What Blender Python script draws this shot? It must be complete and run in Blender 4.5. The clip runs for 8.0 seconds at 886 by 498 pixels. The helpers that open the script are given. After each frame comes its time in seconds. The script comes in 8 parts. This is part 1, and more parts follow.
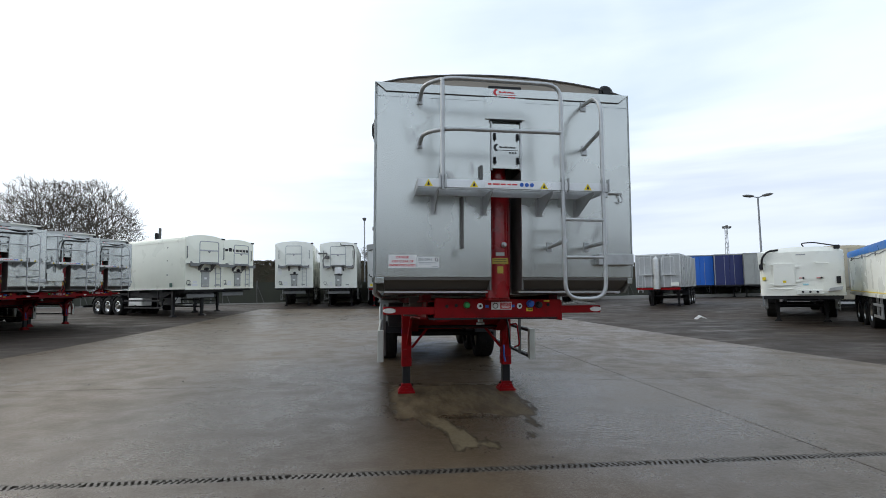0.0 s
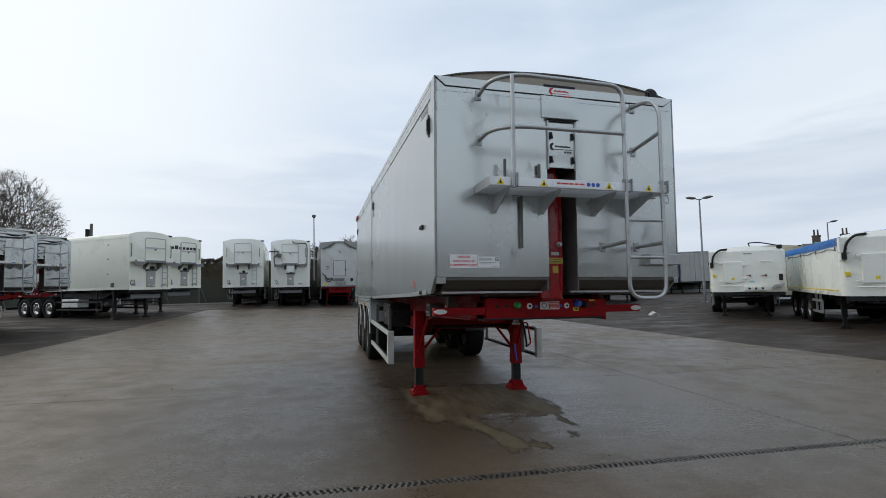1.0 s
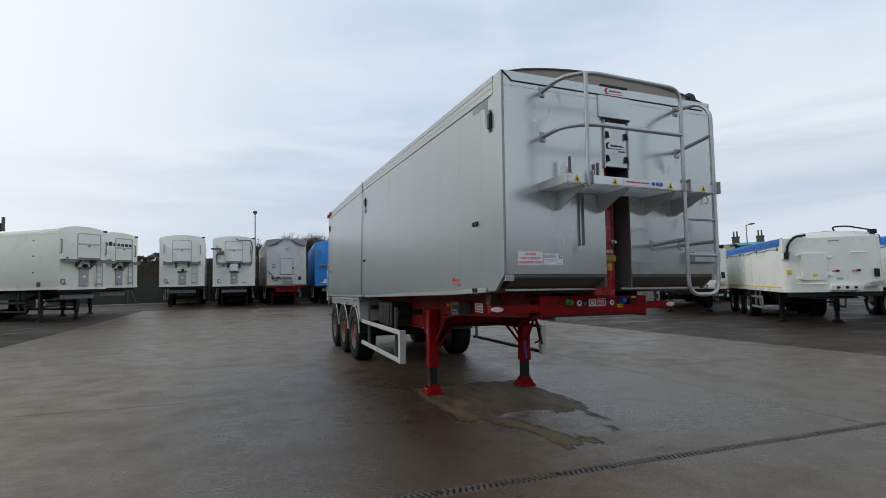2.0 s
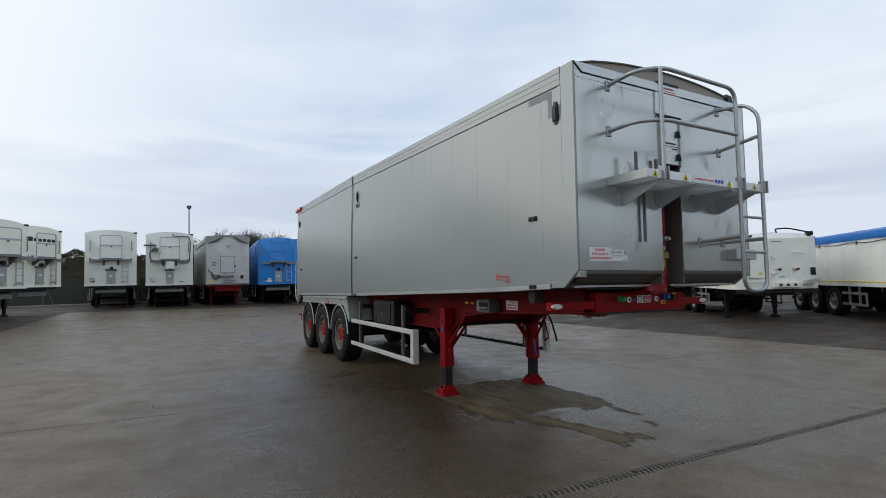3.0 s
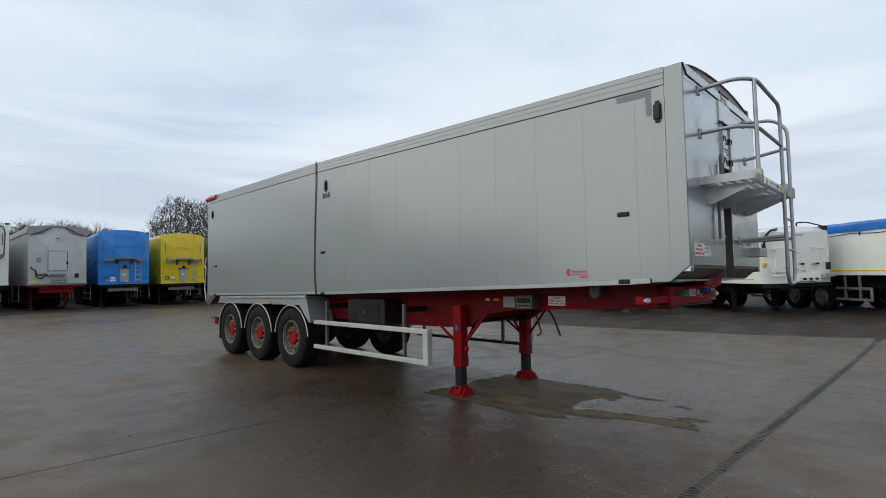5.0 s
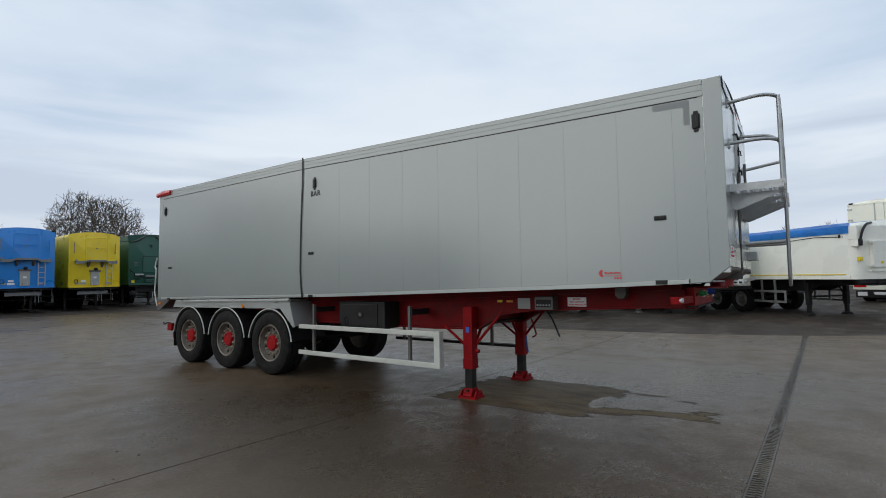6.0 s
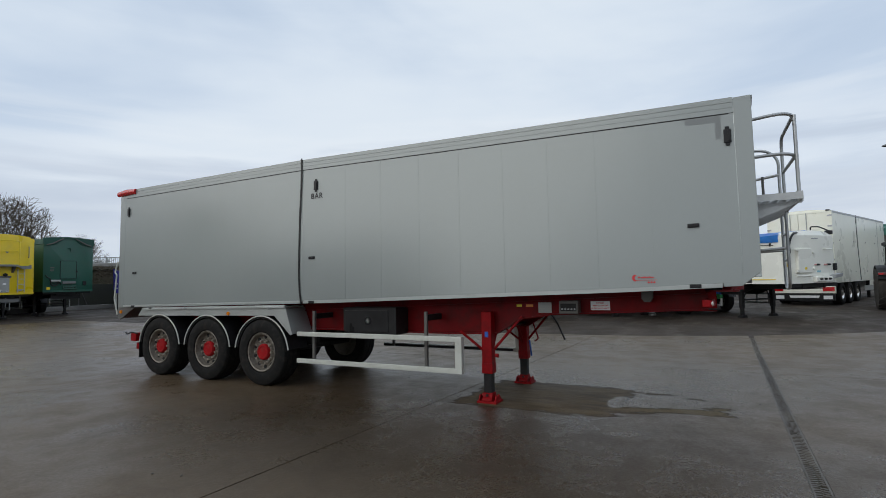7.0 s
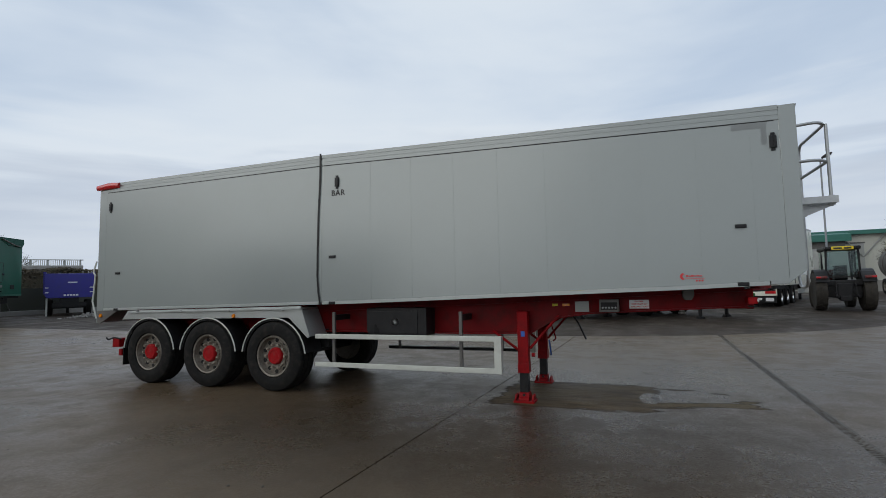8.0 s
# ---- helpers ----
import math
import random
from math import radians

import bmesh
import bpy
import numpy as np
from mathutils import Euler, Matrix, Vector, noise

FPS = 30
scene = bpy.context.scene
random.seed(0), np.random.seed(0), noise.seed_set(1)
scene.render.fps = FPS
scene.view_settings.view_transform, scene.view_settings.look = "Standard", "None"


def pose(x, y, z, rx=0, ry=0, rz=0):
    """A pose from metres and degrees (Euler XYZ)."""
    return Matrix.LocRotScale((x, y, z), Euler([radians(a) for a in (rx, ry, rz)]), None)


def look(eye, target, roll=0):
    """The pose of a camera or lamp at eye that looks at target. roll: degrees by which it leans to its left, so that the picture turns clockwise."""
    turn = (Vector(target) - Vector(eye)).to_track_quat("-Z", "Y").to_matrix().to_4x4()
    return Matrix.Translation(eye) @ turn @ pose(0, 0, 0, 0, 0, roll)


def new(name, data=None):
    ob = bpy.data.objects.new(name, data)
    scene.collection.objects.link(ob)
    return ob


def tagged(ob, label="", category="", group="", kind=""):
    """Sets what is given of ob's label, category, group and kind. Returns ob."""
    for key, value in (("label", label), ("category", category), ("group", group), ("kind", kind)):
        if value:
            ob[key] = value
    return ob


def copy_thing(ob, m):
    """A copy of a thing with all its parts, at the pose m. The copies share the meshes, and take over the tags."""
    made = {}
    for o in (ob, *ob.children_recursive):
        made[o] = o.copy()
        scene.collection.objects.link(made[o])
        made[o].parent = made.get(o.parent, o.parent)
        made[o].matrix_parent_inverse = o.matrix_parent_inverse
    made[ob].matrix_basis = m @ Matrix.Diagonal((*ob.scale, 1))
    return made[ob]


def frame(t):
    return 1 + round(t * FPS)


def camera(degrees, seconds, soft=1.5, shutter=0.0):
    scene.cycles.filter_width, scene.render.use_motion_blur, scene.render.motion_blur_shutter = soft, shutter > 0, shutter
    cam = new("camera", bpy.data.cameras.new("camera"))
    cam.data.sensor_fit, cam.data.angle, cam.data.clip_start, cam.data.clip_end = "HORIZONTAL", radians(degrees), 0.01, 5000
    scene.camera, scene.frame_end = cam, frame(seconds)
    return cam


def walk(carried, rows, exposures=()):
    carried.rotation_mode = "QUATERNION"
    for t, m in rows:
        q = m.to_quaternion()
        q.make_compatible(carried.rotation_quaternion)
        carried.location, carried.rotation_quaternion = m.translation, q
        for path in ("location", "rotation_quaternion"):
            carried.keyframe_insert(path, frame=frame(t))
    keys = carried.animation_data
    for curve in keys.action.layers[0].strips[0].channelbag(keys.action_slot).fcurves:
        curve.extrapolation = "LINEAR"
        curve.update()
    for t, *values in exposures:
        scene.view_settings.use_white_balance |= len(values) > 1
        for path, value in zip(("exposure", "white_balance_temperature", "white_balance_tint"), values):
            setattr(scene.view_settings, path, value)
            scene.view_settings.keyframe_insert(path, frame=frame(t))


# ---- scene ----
cam = camera(81.4, 8.0, soft=0.9)
PATH = [
    (0, (0.085, 0.341, 1.483), (0.308, 2.323, 1.632), -1.0),
    (0.5, (-0.406, 0.445, 1.499), (-0.075, 2.412, 1.641), -1.1),
    (1, (-0.922, 0.62, 1.524), (-0.473, 2.565, 1.661), -1.3),
    (1.5, (-1.458, 0.788, 1.537), (-0.89, 2.701, 1.669), -1.4),
    (3, (-2.908, 1.666, 1.547), (-1.983, 3.436, 1.662), -1.5),
    (3.5, (-3.346, 2.027, 1.567), (-2.307, 3.733, 1.679), -1.5),
    (4, (-3.72, 2.41, 1.557), (-2.542, 4.023, 1.66), -1.5),
    (4.5, (-4.129, 2.808, 1.57), (-2.835, 4.33, 1.667), -1.6),
    (6, (-5.227, 4.171, 1.561), (-3.621, 5.359, 1.666), -1.4),
    (6.5, (-5.535, 4.671, 1.567), (-3.85, 5.742, 1.68), -1.5),
    (7, (-5.839, 5.161, 1.578), (-4.086, 6.117, 1.699), -1.5),
    (7.5, (-6.077, 5.718, 1.557), (-4.27, 6.566, 1.684), -1.5),
    (8, (-6.285, 6.308, 1.539), (-4.436, 7.059, 1.673), -1.5),
]
walk(cam, [(t, look(eye, target, roll)) for t, eye, target, roll in PATH],
     exposures=[(0.0, 0.0), (0.6, -0.2), (1.5, -0.41), (3.5, -0.3), (4.5, -0.3), (6.0, -0.37), (7.0, -0.42), (8.0, -0.5)])

# ---------------- world, sun, exposure ----------------
SUN_TURN, SUN_UP = -54.0, 26.0

world = bpy.data.worlds.new("world")
scene.world = world
world.use_nodes = True
wn, wl = world.node_tree.nodes, world.node_tree.links
wn.clear()
w_out, w_bg = wn.new("ShaderNodeOutputWorld"), wn.new("ShaderNodeBackground")
w_sky = wn.new("ShaderNodeTexSky")
w_sky.sky_type, w_sky.sun_disc = "NISHITA", False
w_sky.sun_elevation, w_sky.sun_rotation = radians(SUN_UP), radians(SUN_TURN)
w_sky.air_density, w_sky.dust_density, w_sky.ozone_density = 1.0, 1.5, 1.5
w_co = wn.new("ShaderNodeTexCoord")
w_xyz = wn.new("ShaderNodeSeparateXYZ")
wl.new(w_co.outputs["Generated"], w_xyz.inputs[0])


def sky_noise(scale, stretch, turn, detail, rough=0.5, twist=0.2):
    mp = wn.new("ShaderNodeMapping")
    mp.inputs["Scale"].default_value, mp.inputs["Rotation"].default_value = (1.0, 1.0, stretch), turn
    wl.new(w_co.outputs["Generated"], mp.inputs["Vector"])
    nz = wn.new("ShaderNodeTexNoise")
    nz.inputs["Scale"].default_value, nz.inputs["Detail"].default_value = scale, detail
    nz.inputs["Roughness"].default_value, nz.inputs["Distortion"].default_value = rough, twist
    wl.new(mp.outputs["Vector"], nz.inputs["Vector"])
    return nz.outputs["Fac"]


def sky_range(src, a, c, lo=0.0, hi=1.0):
    r = wn.new("ShaderNodeMapRange")
    r.interpolation_type = "SMOOTHSTEP"
    for key, value in (("From Min", a), ("From Max", c), ("To Min", lo), ("To Max", hi)):
        r.inputs[key].default_value = value
    wl.new(src, r.inputs["Value"])
    return r.outputs["Result"]


def sky_mix(f, a, c):
    x = wn.new("ShaderNodeMix")
    x.data_type = "RGBA"
    wl.new(f, x.inputs["Factor"])
    for key, v in (("A", a), ("B", c)):
        if isinstance(v, tuple):
            x.inputs[key].default_value = (*v, 1)
        else:
            wl.new(v, x.inputs[key])
    return x.outputs["Result"]


def sky_calc(op, a, c):
    x = wn.new("ShaderNodeMath")
    x.operation = op
    for i, v in enumerate((a, c)):
        if isinstance(v, (int, float)):
            x.inputs[i].default_value = v
        else:
            wl.new(v, x.inputs[i])
    return x.outputs[0]


def sky_side(x, y, z):
    d = wn.new("ShaderNodeVectorMath")
    d.operation = "DOT_PRODUCT"
    d.inputs[1].default_value = (x, y, z)
    wl.new(w_co.outputs["Generated"], d.inputs[0])
    return d.outputs["Value"]


# a thin veil of high cloud with blue showing through, brighter towards the hidden sun
w_veil = sky_noise(1.15, 2.4, (0.10, 0.06, 0.9), 5.0, 0.5, 0.35)
w_wisp = sky_noise(2.6, 5.0, (0.12, -0.05, 0.4), 6.0, 0.55, 0.3)
w_white = sky_calc("ADD", sky_calc("MULTIPLY", w_veil, 0.82), sky_calc("MULTIPLY", w_wisp, 0.18))
w_high = sky_mix(sky_range(w_white, 0.36, 0.66), (7.4, 8.9, 11.0), (9.7, 10.75, 11.9))
w_col = sky_mix(sky_range(w_white, 0.3, 0.6, 0.86, 1.0), w_sky.outputs["Color"], w_high)
w_glow = sky_range(sky_side(math.sin(radians(SUN_TURN)) * 0.94, math.cos(radians(SUN_TURN)) * 0.94, 0.34), 0.35, 0.95)
w_col = sky_mix(w_glow, w_col, (12.0, 12.7, 13.3))
# a flat grey-mauve cloud deck low down, with a ragged bright upper edge
w_rag = sky_noise(2.1, 7.5, (0.03, 0.02, 0.2), 7.0, 0.52, 0.3)
w_deck_z = sky_calc("ADD", w_xyz.outputs[2], sky_calc("MULTIPLY", sky_calc("SUBTRACT", w_rag, 0.5), 0.34))
w_deck = sky_range(w_deck_z, 0.25, 0.15)
w_rim = sky_calc("MULTIPLY", sky_range(w_deck_z, 0.19, 0.235), sky_range(w_deck_z, 0.31, 0.24))
w_col = sky_mix(sky_calc("MULTIPLY", w_rim, 0.32), w_col, (11.0, 11.7, 12.4))
w_soft = sky_noise(1.7, 9.0, (0.0, 0.03, 1.3), 5.0)
w_deck_col = sky_mix(sky_range(w_soft, 0.38, 0.62), (7.2, 8.2, 9.7), (8.8, 9.7, 10.9))
w_amount = sky_calc("MULTIPLY", w_deck, sky_calc("SUBTRACT", 0.92, sky_calc("MULTIPLY", w_glow, 0.72)))
w_col = sky_mix(w_amount, w_col, w_deck_col)
wl.new(w_col, w_bg.inputs["Color"])
w_bg.inputs["Strength"].default_value = 0.1
wl.new(w_bg.outputs["Background"], w_out.inputs["Surface"])

sun = new("sun", bpy.data.lights.new("sun", "SUN"))
sun.data.energy, sun.data.angle, sun.data.color = 0.8, radians(56), (1.0, 0.95, 0.88)
_e, _a = radians(SUN_UP), radians(SUN_TURN)
sun.matrix_world = look((math.sin(_a) * math.cos(_e) * 60, math.cos(_a) * math.cos(_e) * 60, math.sin(_e) * 60), (0, 0, 0))


# ---------------- materials ----------------
def surf(name, col, rough=0.5, metal=0.0, var=0.1, scale=2.5, fine=45.0, bump=0.05, coat=0.0, dirt=None, dirt_amount=0.35, rvar=0.12, each=0.0, scuff=0.0, spec=0.5):
    """A weathered surface: colour varies at two scales, with fine relief, patchy gloss and optional grime."""
    m = bpy.data.materials.new(name)
    m.use_nodes = True
    n, l = m.node_tree.nodes, m.node_tree.links
    b = n["Principled BSDF"]
    co = n.new("ShaderNodeTexCoord")
    big, small = n.new("ShaderNodeTexNoise"), n.new("ShaderNodeTexNoise")
    big.inputs["Scale"].default_value, big.inputs["Detail"].default_value = scale, 6.0
    small.inputs["Scale"].default_value, small.inputs["Detail"].default_value = fine, 3.0
    l.new(co.outputs["Object"], big.inputs["Vector"])
    l.new(co.outputs["Object"], small.inputs["Vector"])
    mix = n.new("ShaderNodeMix")
    mix.data_type = "RGBA"
    mix.inputs["A"].default_value = (*[c * (1 - var) for c in col], 1)
    mix.inputs["B"].default_value = (*[min(1, c * (1 + var)) for c in col], 1)
    add = n.new("ShaderNodeMath")
    add.operation = "MULTIPLY_ADD"
    add.inputs[1].default_value, add.inputs[2].default_value = 0.35, 0.0
    l.new(small.outputs["Fac"], add.inputs[0])
    tot = n.new("ShaderNodeMath")
    tot.operation = "MULTIPLY_ADD"
    tot.inputs[1].default_value = 1.3
    l.new(big.outputs["Fac"], tot.inputs[0])
    l.new(add.outputs[0], tot.inputs[2])
    off = n.new("ShaderNodeMath")
    off.operation, off.use_clamp = "SUBTRACT", True
    off.inputs[1].default_value = 0.33
    l.new(tot.outputs[0], off.inputs[0])
    l.new(off.outputs[0], mix.inputs["Factor"])
    out = mix.outputs["Result"]
    if each:
        info = n.new("ShaderNodeObjectInfo")
        rng = n.new("ShaderNodeMapRange")
        rng.inputs["To Min"].default_value, rng.inputs["To Max"].default_value = 1 - each, 1 + each
        l.new(info.outputs["Random"], rng.inputs["Value"])
        mul = n.new("ShaderNodeMix")
        mul.data_type, mul.blend_type = "RGBA", "MULTIPLY"
        mul.inputs["Factor"].default_value = 1.0
        l.new(out, mul.inputs["A"])
        l.new(rng.outputs["Result"], mul.inputs["B"])
        out = mul.outputs["Result"]
    if dirt:
        grime = n.new("ShaderNodeTexNoise")
        grime.inputs["Scale"].default_value, grime.inputs["Detail"].default_value, grime.inputs["Roughness"].default_value = scale * 2.3, 9.0, 0.65
        l.new(co.outputs["Object"], grime.inputs["Vector"])
        rng = n.new("ShaderNodeMapRange")
        for key, value in (("From Min", 0.48), ("From Max", 0.75), ("To Min", 0.0), ("To Max", dirt_amount)):
            rng.inputs[key].default_value = value
        l.new(grime.outputs["Fac"], rng.inputs["Value"])
        dm = n.new("ShaderNodeMix")
        dm.data_type = "RGBA"
        dm.inputs["B"].default_value = (*dirt, 1)
        l.new(rng.outputs["Result"], dm.inputs["Factor"])
        l.new(out, dm.inputs["A"])
        out = dm.outputs["Result"]
    if scuff:
        mp = n.new("ShaderNodeMapping")
        mp.inputs["Scale"].default_value, mp.inputs["Rotation"].default_value = (3.0, 3.0, 1.6), (0.0, 0.6, 0.0)
        l.new(co.outputs["Object"], mp.inputs["Vector"])
        rub = n.new("ShaderNodeTexNoise")
        rub.inputs["Scale"].default_value, rub.inputs["Detail"].default_value, rub.inputs["Roughness"].default_value = 1.7, 6.0, 0.58
        l.new(mp.outputs["Vector"], rub.inputs["Vector"])
        rng = n.new("ShaderNodeMapRange")
        for key, value in (("From Min", 0.53), ("From Max", 0.66), ("To Min", 0.0), ("To Max", scuff)):
            rng.inputs[key].default_value = value
        l.new(rub.outputs["Fac"], rng.inputs["Value"])
        where = None
        for cx, cz, rad in ((0.56, 2.96, 0.36), (0.74, 2.55, 0.34), (1.72, 2.62, 0.16), (0.7, 1.95, 0.3), (1.95, 1.95, 0.26)):
            far = n.new("ShaderNodeVectorMath")
            far.operation = "DISTANCE"
            far.inputs[1].default_value = (cx, 0.0, cz)
            l.new(co.outputs["Object"], far.inputs[0])
            near = n.new("ShaderNodeMapRange")
            for key, value in (("From Min", rad * 0.3), ("From Max", rad), ("To Min", 1.0), ("To Max", 0.0)):
                near.inputs[key].default_value = value
            l.new(far.outputs["Value"], near.inputs["Value"])
            if where is None:
                where = near.outputs["Result"]
            else:
                top = n.new("ShaderNodeMath")
                top.operation = "MAXIMUM"
                l.new(where, top.inputs[0])
                l.new(near.outputs["Result"], top.inputs[1])
                where = top.outputs[0]
        worn = n.new("ShaderNodeMath")
        worn.operation = "MULTIPLY"
        l.new(rng.outputs["Result"], worn.inputs[0])
        l.new(where, worn.inputs[1])
        sm = n.new("ShaderNodeMix")
        sm.data_type = "RGBA"
        sm.inputs["B"].default_value = (0.16, 0.16, 0.155, 1)
        l.new(worn.outputs[0], sm.inputs["Factor"])
        l.new(out, sm.inputs["A"])
        out = sm.outputs["Result"]
    l.new(out, b.inputs["Base Color"])
    rr = n.new("ShaderNodeMapRange")
    rr.inputs["From Min"].default_value, rr.inputs["From Max"].default_value = 0.3, 0.7
    rr.inputs["To Min"].default_value, rr.inputs["To Max"].default_value = max(0.03, rough - rvar), min(1, rough + rvar)
    l.new(big.outputs["Fac"], rr.inputs["Value"])
    l.new(rr.outputs["Result"], b.inputs["Roughness"])
    b.inputs["Metallic"].default_value = metal
    b.inputs["Specular IOR Level"].default_value = spec
    b.inputs["Coat Weight"].default_value, b.inputs["Coat Roughness"].default_value = coat, 0.12
    if bump:
        bp = n.new("ShaderNodeBump")
        bp.inputs["Strength"].default_value, bp.inputs["Distance"].default_value = bump, 0.01
        l.new(small.outputs["Fac"], bp.inputs["Height"])
        l.new(bp.outputs["Normal"], b.inputs["Normal"])
    return m


GRIME = (0.09, 0.075, 0.06)
# one silver body; side tone set darker, face lighter for light on each
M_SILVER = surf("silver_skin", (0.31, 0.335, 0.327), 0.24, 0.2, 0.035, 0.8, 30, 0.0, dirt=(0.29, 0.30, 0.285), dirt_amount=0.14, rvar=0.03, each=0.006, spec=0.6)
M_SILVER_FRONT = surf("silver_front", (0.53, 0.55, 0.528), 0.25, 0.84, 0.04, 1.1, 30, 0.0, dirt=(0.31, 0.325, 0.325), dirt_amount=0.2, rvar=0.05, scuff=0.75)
M_ALU = surf("bare_aluminium", (0.62, 0.63, 0.63), 0.36, 0.8, 0.08, 3, 60, 0.03, dirt=(0.3, 0.3, 0.28), dirt_amount=0.3)
M_GALV = surf("galvanised_steel", (0.46, 0.47, 0.47), 0.45, 0.75, 0.16, 7, 40, 0.05, dirt=(0.22, 0.21, 0.2), dirt_amount=0.3)
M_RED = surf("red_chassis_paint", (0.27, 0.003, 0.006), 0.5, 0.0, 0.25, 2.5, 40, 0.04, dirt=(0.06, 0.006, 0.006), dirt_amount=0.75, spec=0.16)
# chassis red darkened for the shade under the body, with grime over it
M_RED_SHADED = surf("shaded_grimy_red_web", (0.17, 0.004, 0.006), 0.55, 0.0, 0.3, 2.0, 40, 0.05, dirt=(0.035, 0.010, 0.008), dirt_amount=0.85, spec=0.16)
M_RED_DARK = surf("red_ram_paint", (0.30, 0.004, 0.008), 0.3, 0.0, 0.2, 3, 40, 0.03, coat=0.3, dirt=(0.06, 0.01, 0.01), dirt_amount=0.5)
M_DARKGREY = surf("dark_grey_underpanel", (0.12, 0.115, 0.108), 0.5, 0.2, 0.16, 2, 40, 0.04, dirt=GRIME, dirt_amount=0.4)
M_BLACK = surf("black_steel", (0.014, 0.014, 0.015), 0.5, 0.0, 0.3, 3, 40, 0.06, dirt=(0.05, 0.045, 0.04), dirt_amount=0.35, spec=0.25)
M_RUBBER = surf("tyre_rubber", (0.010, 0.0098, 0.0095), 0.78, 0.0, 0.35, 5, 70, 0.2, dirt=(0.045, 0.038, 0.03), dirt_amount=0.5, spec=0.2)
M_PLASTIC = surf("black_plastic", (0.013, 0.013, 0.0145), 0.38, 0.0, 0.25, 6, 60, 0.04, dirt=(0.03, 0.027, 0.024), dirt_amount=0.4, spec=0.3)
M_RIM = surf("wheel_steel", (0.205, 0.185, 0.155), 0.5, 0.45, 0.3, 9, 60, 0.08, dirt=(0.075, 0.05, 0.035), dirt_amount=0.8)
M_HUB = surf("red_hub", (0.32, 0.006, 0.009), 0.7, 0.0, 0.25, 8, 60, 0.05, dirt=(0.16, 0.05, 0.04), dirt_amount=0.5, spec=0.15)
M_GUARD = surf("pale_guard_rail", (0.55, 0.56, 0.51), 0.45, 0.15, 0.07, 2, 40, 0.03, dirt=(0.25, 0.23, 0.19), dirt_amount=0.35)
M_WHITE = surf("white_sticker", (0.78, 0.78, 0.77), 0.4, 0.0, 0.03, 4, 60, 0.0)
M_WPAINT = surf("white_gloss_paint", (0.86, 0.865, 0.79), 0.3, 0.0, 0.02, 1.2, 30, 0.015, coat=0.3, dirt=(0.74, 0.72, 0.66), dirt_amount=0.25)
M_CREAM = surf("cream_paint", (0.90, 0.90, 0.77), 0.34, 0.0, 0.02, 1.0, 30, 0.015, coat=0.25, dirt=(0.66, 0.64, 0.53), dirt_amount=0.15)
M_BLUE = surf("blue_paint", (0.012, 0.235, 0.68), 0.34, 0.0, 0.06, 1.0, 30, 0.015, coat=0.3, dirt=(0.02, 0.14, 0.5), dirt_amount=0.3)
M_YELLOW = surf("yellow_paint", (0.80, 0.585, 0.008), 0.34, 0.0, 0.08, 1.0, 30, 0.015, coat=0.3, dirt=(0.5, 0.4, 0.04), dirt_amount=0.35)
M_GREEN = surf("dark_green_paint", (0.008, 0.085, 0.058), 0.4, 0.0, 0.14, 1.0, 30, 0.02, coat=0.2, dirt=(0.03, 0.07, 0.055), dirt_amount=0.5)
M_GREYP = surf("grey_paint", (0.36, 0.37, 0.35), 0.4, 0.1, 0.08, 1.0, 30, 0.02, dirt=(0.22, 0.21, 0.19), dirt_amount=0.4)
M_TANW = surf("weathered_tan_paint", (0.50, 0.45, 0.34), 0.55, 0.0, 0.08, 1.0, 30, 0.02, dirt=(0.30, 0.26, 0.20), dirt_amount=0.45)
M_PALEGREY = surf("pale_grey_paint", (0.55, 0.56, 0.54), 0.4, 0.1, 0.06, 1.0, 30, 0.02, dirt=(0.34, 0.33, 0.30), dirt_amount=0.4)
M_CATGREY = surf("dull_grey_steel", (0.20, 0.205, 0.205), 0.5, 0.4, 0.15, 4, 40, 0.04, dirt=(0.12, 0.11, 0.10), dirt_amount=0.4)
M_NAVY = surf("navy_paint", (0.02, 0.018, 0.24), 0.36, 0.0, 0.14, 1.0, 30, 0.02, coat=0.2, dirt=(0.03, 0.03, 0.1), dirt_amount=0.4)
M_TARP_BLUE = surf("blue_tarpaulin", (0.04, 0.31, 0.80), 0.38, 0.0, 0.22, 3, 7, 1.0)
M_TARP_TAN = surf("tan_roll_sheet", (0.33, 0.29, 0.24), 0.7, 0.0, 0.12, 2, 20, 0.25)
M_TARP_GREEN = surf("green_tarpaulin", (0.01, 0.07, 0.05), 0.6, 0.0, 0.2, 3, 12, 0.3)
M_TARP_GREY = surf("grey_tarpaulin", (0.30, 0.31, 0.30), 0.6, 0.0, 0.14, 3, 12, 0.3)
M_CURT_BLUE = surf("blue_curtain", (0.01, 0.13, 0.55), 0.5, 0.0, 0.12, 2, 12, 0.2)
M_CURT_NAVY = surf("navy_curtain", (0.02, 0.03, 0.13), 0.5, 0.0, 0.16, 2, 12, 0.2)
M_REDSTICK = surf("red_print", (0.60, 0.03, 0.035), 0.45, 0.0, 0.06, 8, 60, 0.0)
M_BLUESTICK = surf("blue_print", (0.02, 0.10, 0.45), 0.45, 0.0, 0.06, 8, 60, 0.0)
M_YELSTICK = surf("yellow_print", (0.78, 0.60, 0.02), 0.45, 0.0, 0.06, 8, 60, 0.0)
M_OLDYEL = surf("faded_yellow_label", (0.42, 0.30, 0.03), 0.5, 0.0, 0.15, 8, 60, 0.0, dirt=(0.1, 0.05, 0.03), dirt_amount=0.5)
M_INK = surf("black_print", (0.015, 0.015, 0.016), 0.5, 0.0, 0.06, 8, 60, 0.0)
